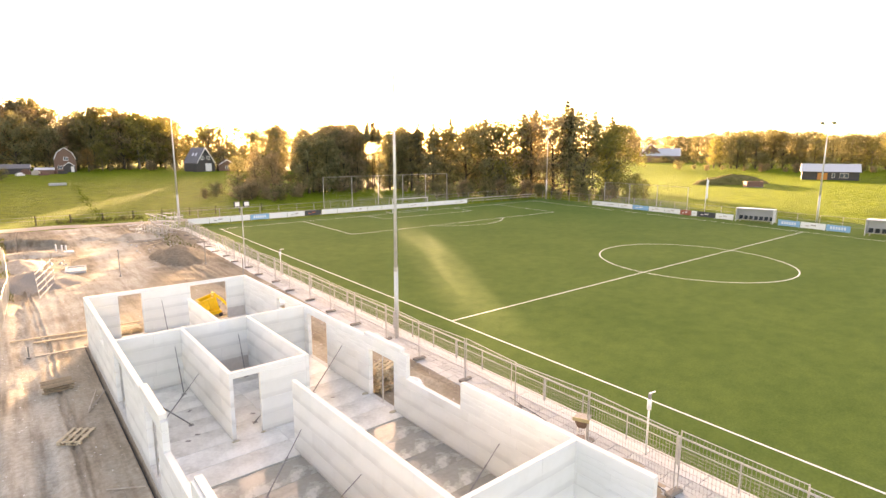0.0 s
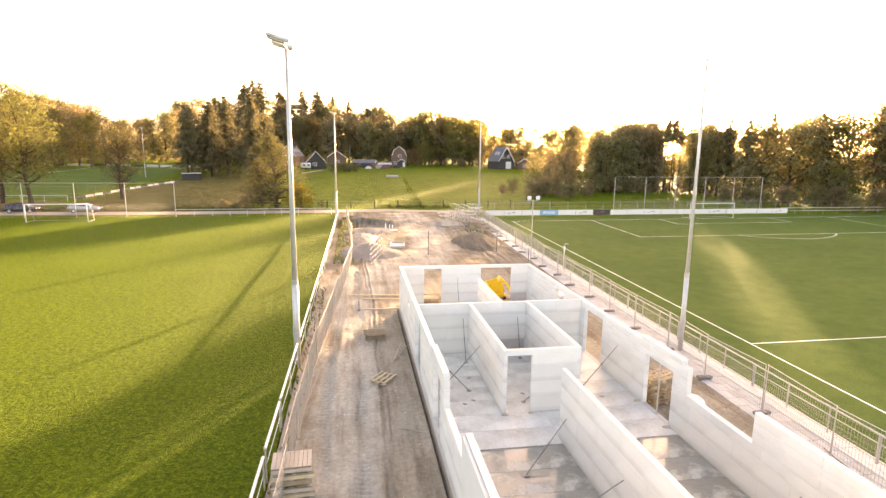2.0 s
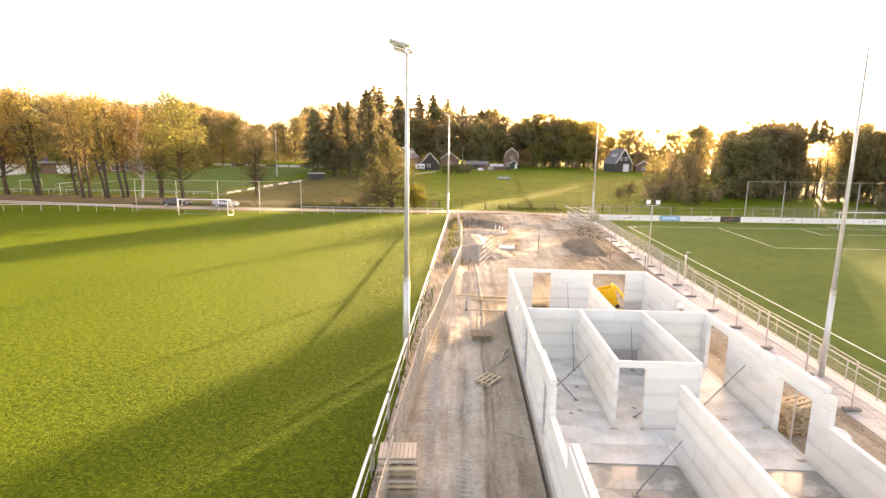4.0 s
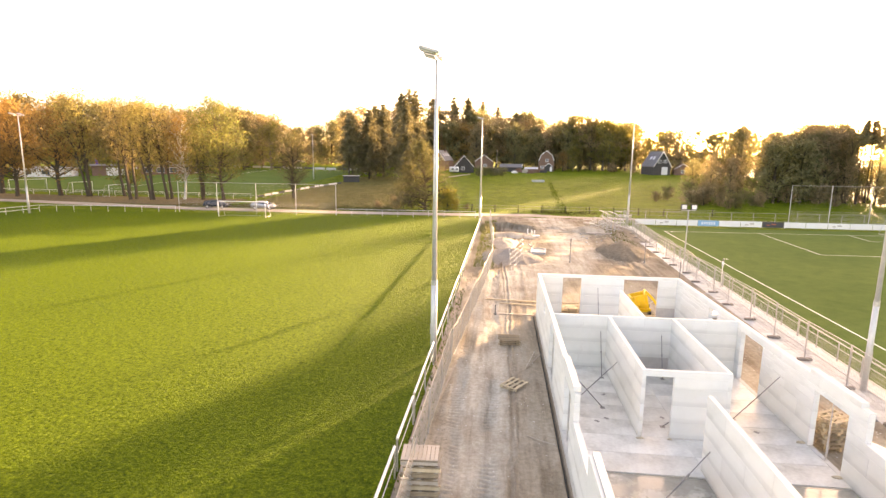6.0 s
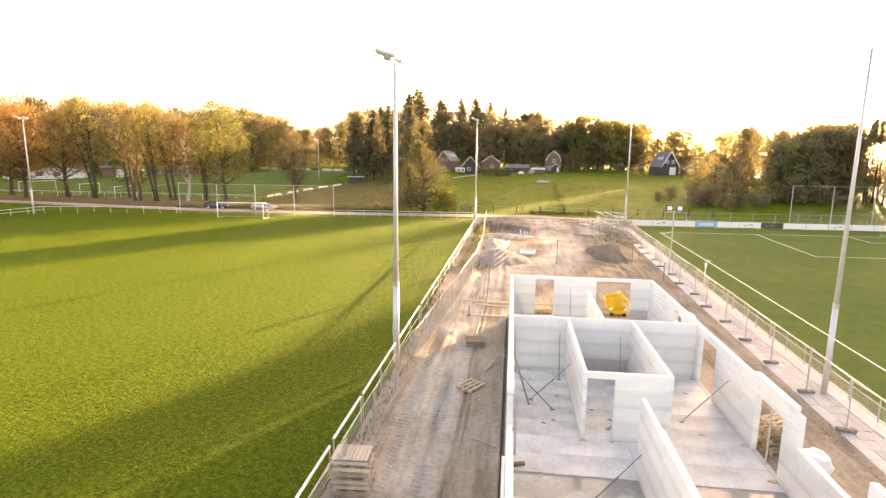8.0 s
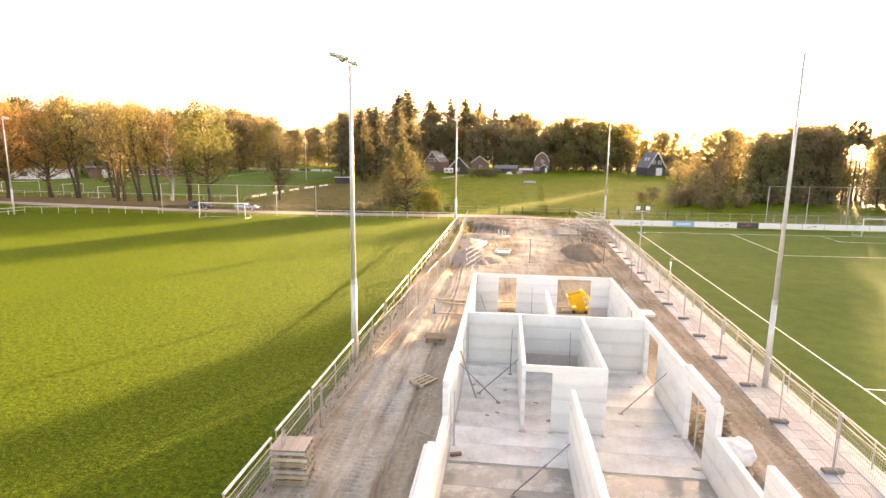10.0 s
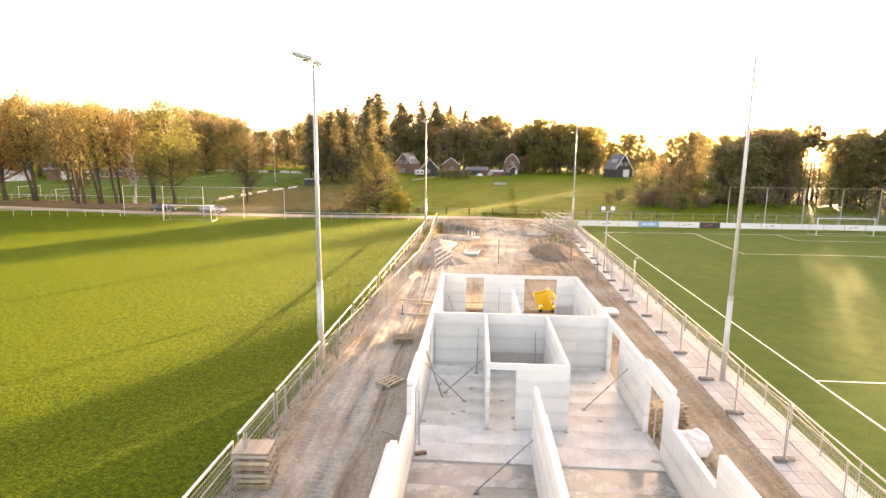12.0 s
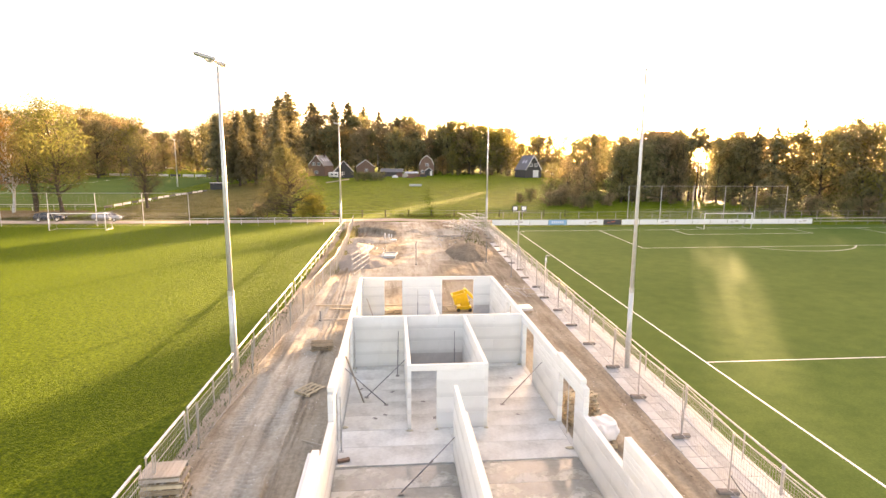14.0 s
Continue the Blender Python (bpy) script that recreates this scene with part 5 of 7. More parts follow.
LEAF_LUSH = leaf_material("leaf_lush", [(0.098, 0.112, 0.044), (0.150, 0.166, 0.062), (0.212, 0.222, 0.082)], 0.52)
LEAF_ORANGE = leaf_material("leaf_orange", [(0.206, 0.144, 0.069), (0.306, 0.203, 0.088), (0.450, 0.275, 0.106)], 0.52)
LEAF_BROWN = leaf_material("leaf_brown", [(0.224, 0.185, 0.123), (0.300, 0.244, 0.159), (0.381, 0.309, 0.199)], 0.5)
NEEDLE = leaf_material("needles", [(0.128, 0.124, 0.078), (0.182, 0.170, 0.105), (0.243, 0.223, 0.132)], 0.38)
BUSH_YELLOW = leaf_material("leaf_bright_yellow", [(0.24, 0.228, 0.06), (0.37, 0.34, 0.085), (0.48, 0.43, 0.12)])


def tube(verts, faces, pts, radii, sides=5):
    """A tapered limb along a line of points."""
    k0 = len(verts)
    for i, p in enumerate(pts):
        d = (pts[min(i + 1, len(pts) - 1)] - pts[max(0, i - 1)]).normalized()
        u = d.orthogonal().normalized()
        w = d.cross(u)
        for s in range(sides):
            an = 2 * math.pi * s / sides
            verts.append(tuple(p + radii[i] * (math.cos(an) * u + math.sin(an) * w)))
        if i:
            for s in range(sides):
                a, b = k0 + (i - 1) * sides + s, k0 + (i - 1) * sides + (s + 1) % sides
                faces.append((a, b, b + sides, a + sides))


def leaves(verts, faces, at, n, spread, size, r, flat=0.0, out=None):
    """A clump of separate small leaf sprays round a twig's end, turned mostly towards out."""
    for _ in range(n):
        p = at + Vector((r.gauss(0, 1), r.gauss(0, 1), r.gauss(0, 0.75))) * spread
        nrm = Vector((r.gauss(0, 0.6), r.gauss(0, 0.6), r.gauss(0, 0.6) + flat))
        nrm = (nrm + out if out else nrm).normalized()
        u = nrm.orthogonal().normalized()
        u = Matrix.Rotation(r.uniform(0, 6.28), 3, nrm) @ u
        w = nrm.cross(u)
        s = size * r.uniform(0.6, 1.3)
        k = len(verts)
        verts.extend([tuple(p - u * s * 0.5), tuple(p + w * s * 0.32 + nrm * s * 0.08), tuple(p + u * s * 0.55), tuple(p - w * s * 0.32 + nrm * s * 0.08)])
        faces.append((k, k + 1, k + 2, k + 3))


def broadleaf(seed, height, spread, base, n_limbs, leaf_n, leaf_size, leaf_mat, bark, label, stems=1, clump=0.75, upright=0.5, name="tree", cone=False, near=False, lean=0.05, thick=0.017):
    """A broadleaved tree: trunk, limbs, twigs and leaf clumps with gaps. near: with its twigs, for trees close to the walk."""
    r = random.Random(seed)
    wood_v, wood_f, leaf_v, leaf_f = [], [], [], []
    heart = Vector((0, 0, height * (base + 0.40 * (1 - base))))
    for st in range(stems):
        tilt = Vector((r.uniform(-1, 1) - (0.9 if stems > 1 else 0), r.uniform(-1, 1), 0)) * lean
        root = Vector((r.uniform(-0.7, 0.7), r.uniform(-0.7, 0.7), 0)) * (stems > 1)
        n = 8
        top = height * (0.92 if st == 0 else r.uniform(0.74, 0.92))
        sway = Vector((r.gauss(0, 1), r.gauss(0, 1), 0)) * height * 0.012
        trunk = [root + Vector((tilt.x * height * (i / n) ** 1.2 + sway.x * math.sin(i * 0.9) + r.gauss(0, 0.05) * (i > 0), tilt.y * height * (i / n) ** 1.2 + sway.y * math.sin(i * 0.7) + r.gauss(0, 0.05) * (i > 0), top * i / n - 0.3 * (i == 0))) for i in range(n + 1)]
        r0 = height * thick / math.sqrt(stems) + 0.05
        tube(wood_v, wood_f, trunk, [r0 * (1 - 0.9 * i / n) * (1.25 if i == 0 else 1.0) + 0.015 for i in range(n + 1)], 7)
        for k in range(n_limbs // stems):
            f = base + (1 - base) * (k + r.random()) / (n_limbs // stems)
            i = min(n - 1, int(f * n))
            at = trunk[i].lerp(trunk[i + 1], f * n - i)
            az = r.uniform(0, 6.283)
            prof = math.sin(math.pi * min(1.0, 0.18 + 0.82 * (f - base) / (1 - base))) ** 0.7
            length = spread * (0.35 + 0.75 * prof) * r.uniform(0.65, 1.15)
            if cone:
                length = spread * (1.06 - f) ** 0.8 * r.uniform(0.75, 1.12)
            d = Vector((math.cos(az), math.sin(az), upright * r.uniform(0.5, 1.4) + 0.5 * f)).normalized()
            pts = [at]
            for j in range(4):
                d = (d + Vector((r.gauss(0, 0.16), r.gauss(0, 0.16), r.gauss(0.03, 0.12)))).normalized()
                pts.append(pts[-1] + d * length / 4)
            rl = r0 * (1 - f) * 0.5 + 0.03
            tube(wood_v, wood_f, pts if near else pts[::2], [rl, rl * 0.75, rl * 0.5, rl * 0.3, 0.012] if near else [rl, rl * 0.5, 0.012], 5 if near else 3)
            for j in (2, 3, 4):
                for q in range(2):
                    e = pts[j] + Vector((r.gauss(0, 1), r.gauss(0, 1), r.gauss(0.2, 0.8))) * length * 0.20
                    if near:
                        tube(wood_v, wood_f, [pts[j], pts[j].lerp(e, 0.5) + Vector((0, 0, 0.06)), e], [rl * 0.3, rl * 0.2, 0.008], 4)
                    away = (e - heart).normalized() * 0.9 + Vector((0, 0, 0.35))
                    leaves(leaf_v, leaf_f, e, leaf_n, clump * r.uniform(0.6, 1.2), leaf_size, r, 0.0, away)
    t = thing(name, label, name)
    a = new("trunk", mesh_of("trunk", wood_v, wood_f, bark, False))
    b = new("crown", mesh_of("crown", leaf_v, leaf_f, leaf_mat))
    a.parent = b.parent = t
    return t


def conifer(seed, height, spread, label, mat=None, bare=0.12, density=1.0, droop=0.30):
    """A pointed conifer: whorls of drooping boughs, short towards the top, with needle sprays along them."""
    r = random.Random(seed)
    wood_v, wood_f, leaf_v, leaf_f = [], [], [], []
    trunk = [Vector((r.gauss(0, 0.05), r.gauss(0, 0.05), height * i / 8 - 0.3 * (i == 0))) for i in range(9)]
    tube(wood_v, wood_f, trunk, [height * 0.012 * (1 - i / 8.2) + 0.02 for i in range(9)], 6)
    z = height * bare
    while z < height * 0.985:
        f = z / height
        n = 7 if f < 0.8 else 5
        reach = spread * (1 - f) ** 0.62 * r.uniform(0.74, 1.18) + 0.15
        for k in range(n):
            if r.random() > 0.92 * density:
                continue
            az = 6.283 * (k + r.random() * 0.8) / n
            L = reach * r.uniform(0.6, 1.15)
            d = Vector((math.cos(az), math.sin(az), 0))
            end = Vector((0, 0, z)) + d * L + Vector((0, 0, -droop * L + r.gauss(0, 0.12)))
            mid = Vector((0, 0, z)) + d * L * 0.5 + Vector((0, 0, 0.02 * L))
            tube(wood_v, wood_f, [Vector((0, 0, z)), mid, end], [0.04, 0.03, 0.01], 3)
            m = max(2, int(L * 3.0))
            for j in range(m):
                g = (j + 0.6) / m
                p = Vector((0, 0, z)).lerp(mid, g * 2) if g < 0.5 else mid.lerp(end, g * 2 - 1)
                leaves(leaf_v, leaf_f, p - Vector((0, 0, 0.10)), 5, 0.22 + 0.16 * (1 - f), 0.52, r, 0.6, d * 0.6)
        z += (height * 0.024 + 0.16) * (1.0 if f < 0.75 else 0.62)
    leaves(leaf_v, leaf_f, Vector((0, 0, height * 0.985)), 14, 0.16, 0.34, r, 0.3)
    t = thing("conifer", label, "conifer tree")
    a = new("trunk", mesh_of("trunk", wood_v, wood_f, BARK, False))
    b = new("crown", mesh_of("crown", leaf_v, leaf_f, mat or NEEDLE))
    a.parent = b.parent = t
    return t


PROTO = {
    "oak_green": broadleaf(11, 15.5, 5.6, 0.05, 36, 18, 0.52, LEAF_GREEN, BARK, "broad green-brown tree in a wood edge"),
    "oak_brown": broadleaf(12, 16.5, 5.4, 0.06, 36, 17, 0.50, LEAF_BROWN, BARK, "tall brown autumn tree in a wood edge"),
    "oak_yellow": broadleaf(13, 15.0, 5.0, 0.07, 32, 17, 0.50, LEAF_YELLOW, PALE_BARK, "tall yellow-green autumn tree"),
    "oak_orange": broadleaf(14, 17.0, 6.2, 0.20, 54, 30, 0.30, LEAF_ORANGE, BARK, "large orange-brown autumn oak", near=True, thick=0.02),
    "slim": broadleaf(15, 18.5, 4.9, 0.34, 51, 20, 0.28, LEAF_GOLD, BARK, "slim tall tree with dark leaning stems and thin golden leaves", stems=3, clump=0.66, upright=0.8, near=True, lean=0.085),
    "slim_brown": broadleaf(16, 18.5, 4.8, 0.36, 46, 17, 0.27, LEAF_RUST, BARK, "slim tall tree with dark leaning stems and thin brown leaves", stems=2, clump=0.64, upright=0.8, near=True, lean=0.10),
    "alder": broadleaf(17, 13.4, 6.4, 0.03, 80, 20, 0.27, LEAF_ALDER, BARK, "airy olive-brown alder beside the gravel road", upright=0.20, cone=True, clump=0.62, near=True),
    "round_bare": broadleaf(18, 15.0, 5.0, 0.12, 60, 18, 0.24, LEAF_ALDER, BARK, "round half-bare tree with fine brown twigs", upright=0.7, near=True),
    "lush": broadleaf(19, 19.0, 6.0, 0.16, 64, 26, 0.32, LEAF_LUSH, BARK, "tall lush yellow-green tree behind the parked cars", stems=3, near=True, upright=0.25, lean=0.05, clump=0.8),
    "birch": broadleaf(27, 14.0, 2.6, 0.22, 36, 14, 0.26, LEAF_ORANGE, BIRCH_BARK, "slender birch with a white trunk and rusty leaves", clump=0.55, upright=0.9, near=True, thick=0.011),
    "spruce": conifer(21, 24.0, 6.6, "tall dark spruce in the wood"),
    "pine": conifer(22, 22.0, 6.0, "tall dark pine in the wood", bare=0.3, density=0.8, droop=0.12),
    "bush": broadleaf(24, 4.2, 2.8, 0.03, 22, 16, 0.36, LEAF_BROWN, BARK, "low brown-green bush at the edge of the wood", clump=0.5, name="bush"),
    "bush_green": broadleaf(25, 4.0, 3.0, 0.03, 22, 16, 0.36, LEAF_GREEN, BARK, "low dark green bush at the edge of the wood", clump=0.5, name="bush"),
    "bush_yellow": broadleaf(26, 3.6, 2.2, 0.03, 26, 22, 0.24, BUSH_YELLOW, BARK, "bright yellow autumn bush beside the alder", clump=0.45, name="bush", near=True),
    "high_pine": conifer(28, 18.0, 3.4, "added tall bare-stemmed pine whose high crown shades the near turf", bare=0.73, density=0.85, droop=0.02),
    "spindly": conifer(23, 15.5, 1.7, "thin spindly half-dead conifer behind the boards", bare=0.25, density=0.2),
}
HEIGHTS = {k: max(max(v.co.z for v in c.data.vertices) for c in t.children) for k, t in PROTO.items()}
USED = set()


def plant(kind, x, y, height=None, label="", turn=None, wide=1.0):
    s = (height or HEIGHTS[kind]) / HEIGHTS[kind]
    m = Matrix.LocRotScale((x, y, land(x, y) - 0.05), Euler((0, 0, rng.uniform(0, 6.28) if turn is None else turn)), (s * wide, s * wide, s))
    if kind not in USED:
        USED.add(kind)
        ob = PROTO[kind]
        ob.matrix_basis = m
    else:
        c = PROTO[kind].scale
        ob = copy_thing(PROTO[kind], m @ Matrix.Diagonal((1 / c.x, 1 / c.y, 1 / c.z, 1)))
    return tagged(ob, label)


def bearing(az, d):
    """A place at a bearing and distance from the middle of the flight."""
    return 2.5 + d * math.sin(radians(az)), d * math.cos(radians(az))


SKYLINE = [(-70, 4.2), (-60, 4.2), (-45, 4.0), (-41, 4.5), (-37, 4.3), (-33, 4.0), (-28.7, 4.3), (-25, 3.6), (-21.7, 2.2), (-18.7, 2.7), (-15, 4.1), (-12.5, 4.9), (-9.8, 5.4), (-5.4, 4.8), (-0.2, 4.7), (4.4, 3.2), (9, 3.6),
           (13.2, 2.9), (16.6, 2.3), (20, 2.3), (26, 2.2), (29, 2.7), (37, 2.7), (40, 2.5), (45, 3.2), (49.5, 3.7), (53, 3.4), (55, 2.8), (58, 2.4), (59, 1.4), (64, 1.4), (69, 1.8), (74, 1.5), (90, 1.4)]


def crest(az):
    """How high the tree tops stand over the horizon, in degrees, by bearing."""
    return float(np.interp(az, [a for a, _ in SKYLINE], [e for _, e in SKYLINE]))


# the row beyond the road on the grass pitch's side
for x, y, k, h, turn in ((-101, 104.5, "oak_orange", 19, 0), (-94, 108, "oak_orange", 20, 2.0), (-87.4, 108, "slim", 21.5, 0.3), (-80.5, 110, "slim_brown", 20, 0.1), (-74.7, 103.8, "slim_brown", 20.5, -0.2), (-70.6, 104.8, "slim", 19.5, 0.0),
                         (-67.6, 105.5, "slim_brown", 19.5, 0.4), (-64.5, 106, "birch", 16.5, 0), (-61.2, 106.5, "slim", 15.5, 1.2), (-56.4, 107, "lush", 20.5, 0.2), (-110, 110, "oak_orange", 22, 4.0), (-120, 108, "oak_orange", 21, 1.0), (-128, 114, "oak_yellow", 21, 0), (-84, 116, "oak_yellow", 19, 0.5)):
    plant(k, x, y, h * 1.10, turn=turn)
plant("round_bare", -43.5, 112.5, 15.8, "round half-bare tree with fine brown twigs beside the far pitch")
plant("alder", -13.2, 99.0, 13.6)
plant("alder", -16.0, 101.5, 9.0)
plant("bush_yellow", -8.9, 97.8, 4.8)
plant("bush_yellow", -10.6, 97.4, 2.8)
plant("bush_yellow", -7.6, 99.4, 2.4)
plant("spindly", 82.4, 266.3, 10.2 + (6.9 + land(45.4, 143)) * 1.862 - land(82.4, 266.3), wide=0.7)
for x, y, h in ((-18.5, 99.5, 2.6), (-22, 99, 1.8), (-5.5, 101, 1.2), (-20, 104, 2.2)):
    plant("bush", x, y, h)


# woods: rows by bearing, from the grass pitch round to the far right
def wood(az0, az1, step, dist, share, kinds, jitter=6.0):
    """Trees from one bearing to another; share is how much of the skyline's rise they reach."""
    az = az0
    while az < az1:
        d = dist + rng.uniform(-jitter, jitter)
        b = az + rng.uniform(-0.4, 0.4) * step
        x, y = bearing(b, d)
        lane = x * math.cos(SUN_AZ) - y * math.sin(SUN_AZ)
        thin = 29.8 < b < 33.8 and (d < 230 or rng.random() < 0.8)
        if thin or (d < 230 and -19 < lane < -4) or (d < 185 and -54.5 < lane <= -19):
            az += step * 0.5
            continue
        top = 10.2 + d * math.tan(radians(crest(b))) * share * rng.uniform(1.0, 1.26)
        if -52 < lane < -42 and d > 165:
            top = 10.2 + (top - 10.2) * 0.35
        elif -76 < lane < -54 and d > 240 and rng.random() < 0.65:
            top = 10.2 + (top - 10.2) * 0.6
        kind = rng.choice(kinds)
        plant(kind, x, y, max(5.0, top - land(x, y)), wide=1.2 if kind in ("spruce", "pine") and d > 170 else 1.0)
        az += step * rng.uniform(0.8, 1.2)


def thicket(az0, az1, step, dist, kinds=("bush", "bush_green"), h=4.0):
    az = az0
    while az < az1:
        x, y = bearing(az + rng.uniform(-0.5, 0.5) * step, dist + rng.uniform(-6, 6))
        plant(rng.choice(kinds), x, y, h * rng.uniform(0.6, 1.3))
        az += step * rng.uniform(0.8, 1.2)


wood(-62, -24, 1.5, 240, 0.85, ["oak_orange", "oak_brown", "oak_brown", "oak_green", "oak_yellow"])
wood(-62, -22, 1.6, 268, 0.95, ["oak_brown", "oak_green"])
wood(-27, -14, 1.0, 335, 1.12, ["oak_brown", "oak_brown", "oak_green"])
wood(-27, -14, 1.2, 300, 1.0, ["oak_brown", "oak_brown", "oak_green"])
thicket(-30, -14, 1.0, 292)
wood(-17.0, -8.8, 2.3, 182, 0.93, ["spruce", "spruce", "pine"], 9)
wood(-16.0, -8.8, 2.3, 205, 0.95, ["spruce", "pine"], 9)
wood(-11, 2.5, 1.5, 300, 1.0, ["spruce", "pine", "spruce"], 9)
wood(-14, 13, 0.9, 275, 0.62, ["oak_brown", "oak_green", "oak_brown", "oak_orange"], 8)
wood(-13, 13, 0.95, 290, 0.82, ["oak_brown", "oak_green", "oak_brown"], 8)
wood(1, 14, 0.9, 305, 0.98, ["oak_brown", "oak_green"], 8)
wood(6, 20, 1.0, 270, 1.08, ["oak_green", "oak_brown", "oak_yellow"], 8)
wood(12, 31, 1.1, 295, 1.0, ["oak_brown", "oak_green"], 8)
wood(16, 29, 1.2, 258, 0.95, ["oak_brown", "oak_green", "oak_yellow"], 8)
thicket(14, 30, 1.0, 250)
wood(17.5, 21, 1.3, 132, 0.85, ["oak_green", "oak_yellow", "oak_brown"], 6)
thicket(17.5, 24, 0.9, 126)
wood(20.5, 27, 1.6, 150, 0.85, ["oak_green", "oak_yellow", "oak_brown"], 7)
wood(25.5, 37, 1.35, 155, 1.0, ["oak_green", "oak_brown"], 7)
wood(27, 37, 1.7, 172, 1.0, ["oak_green", "oak_brown"], 7)
wood(21, 30, 1.0, 166, 0.95, ["oak_green", "oak_brown", "oak_green"], 6)
wood(36, 57.5, 1.6, 140, 1.08, ["oak_green", "oak_brown", "pine", "oak_green", "oak_yellow"], 8)
wood(38, 57, 1.5, 158, 1.22, ["oak_green", "pine", "oak_brown"], 6)
wood(57, 84, 0.5, 430, 1.15, ["oak_green", "oak_brown", "oak_green"], 14)
wood(65.5, 84, 0.7, 320, 1.0, ["oak_green", "oak_yellow", "oak_green"], 10)
wood(24, 44, 1.3, 300, 0.75, ["oak_green", "oak_brown"], 10)
thicket(22, 38, 1.2, 290)
thicket(58.6, 66, 0.45, 372, ("bush_green",), 5.0)
thicket(36, 58, 1.3, 128)
thicket(19, 31, 1.6, 142)
thicket(31, 37, 1.0, 148, h=3.2)
# thin, half-bare trees where the low sun comes through
for az, d, k, h in ((30.0, 150, "slim_brown", 15.5), (32.0, 152, "round_bare", 8.5), (30.8, 148, "slim", 7.5), (31.5, 172, "slim", 9.0), (31.2, 158, "slim_brown", 8.0), (34.0, 165, "round_bare", 15.5), (33.0, 190, "oak_green", 13.5)):
    x, y = bearing(az, d)
    plant(k, x, y, h)
# close screen of trees added sunwards to shade the site, one narrow gap left
for lane, a, k, h, wide in ((-17.0, 148, "oak_green", 17.5, 0.56), (-17.0, 155, "oak_brown", 18.5, 0.56), (-17.2, 162, "oak_green", 18.5, 0.58), (-10.2, 150, "oak_green", 15.6, 0.95), (-9.8, 157, "oak_brown", 18.6, 0.9), (-5.6, 152, "oak_green", 16.0, 0.8), (-3.6, 159, "oak_brown", 18.2, 0.9),
                           (-1.0, 151, "oak_green", 17.0, 0.9), (1.2, 158, "oak_green", 17.5, 0.9), (3.0, 154, "oak_brown", 17.0, 0.6), (3.4, 163, "oak_green", 18.0, 0.6), (-6.8, 166, "oak_brown", 20.4, 0.8), (-1.8, 167, "oak_green", 18.0, 1.0)):
    plant(k, lane * math.cos(SUN_AZ) + a * math.sin(SUN_AZ), a * math.cos(SUN_AZ) - lane * math.sin(SUN_AZ), h, wide=wide)
for i, (lane, a, h, wide) in enumerate(((12.9, 150, 17.0, 0.7), (13.2, 158, 17.5, 0.7), (15.6, 153, 17.0, 0.8), (16.2, 163, 17.5, 0.8), (18.6, 157, 17.0, 0.8), (-7.6, 174, 16.4, 0.9), (-4.8, 176, 19.6, 0.9), (-2.2, 175, 21.0, 0.85), (0.4, 177, 17.8, 0.9), (2.6, 174, 20.2, 0.7), (4.0, 169, 16.4, 0.5), (-3.6, 170, 17.4, 0.7), (-1.0, 169, 16.6, 0.7))):
    plant("oak_brown" if i % 3 == 1 else "oak_green", lane * math.cos(SUN_AZ) + a * math.sin(SUN_AZ), a * math.cos(SUN_AZ) - lane * math.sin(SUN_AZ), h, turn=1.7 * i, wide=wide)
# added pines keep sun off the near turf, low trees taper the edges
for lane, a, k, h, wide in ((6.6, 151, "high_pine", 17.4, 1.0), (8.4, 155, "high_pine", 18.2, 1.05), (10.1, 152, "high_pine", 16.8, 1.0), (7.5, 161, "high_pine", 18.8, 1.0), (9.4, 163, "high_pine", 19.0, 1.0), (4.9, 149, "oak_brown", 11.0, 0.6), (-20.4, 148, "oak_brown", 8.4, 0.8), (-22.2, 146, "oak_green", 6.6, 0.8)):
    plant(k, lane * math.cos(SUN_AZ) + a * math.sin(SUN_AZ), a * math.cos(SUN_AZ) - lane * math.sin(SUN_AZ), h, turn=a, wide=wide)
thicket(63, 84, 1.2, 300)
thicket(6, 20, 1.0, 255)
thicket(-62, -40, 1.3, 225)
for az, d, h in ((58.3, 125, 6.5), (59.2, 128, 5.0), (57.6, 122, 5.5)):
    x, y = bearing(az, d)
    plant("oak_yellow", x, y, h, "small lit yellow-green tree at the end of the tree row")
for x, y, k, h in ((28.1, 249, "oak_orange", 9.5), (33.5, 256, "oak_yellow", 12.0), (25.5, 258, "oak_brown", 8.0)):
    plant(k, x, y, h, "small orange-brown tree beside the gambrel-roofed house")
# the edge of the wood sinks towards the meadow
for x, y, k, h in ((60.8, 127, "oak_green", 14.2), (63.0, 131.5, "oak_brown", 14.5), (66.8, 128, "oak_green", 14.5), (62.4, 128.5, "slim", 13.5), (51.0, 126, "oak_brown", 10.6), (47.0, 126.5, "oak_brown", 11.0), (42.9, 126, "oak_green", 9.6), (38.4, 127, "bush_green", 3.8), (35.0, 124, "bush", 2.6), (45.0, 122, "bush", 2.8), (50.0, 121, "bush_green", 3.2)):
    plant(k, x, y, h, wide=1.05 if x > 55 else 0.85)


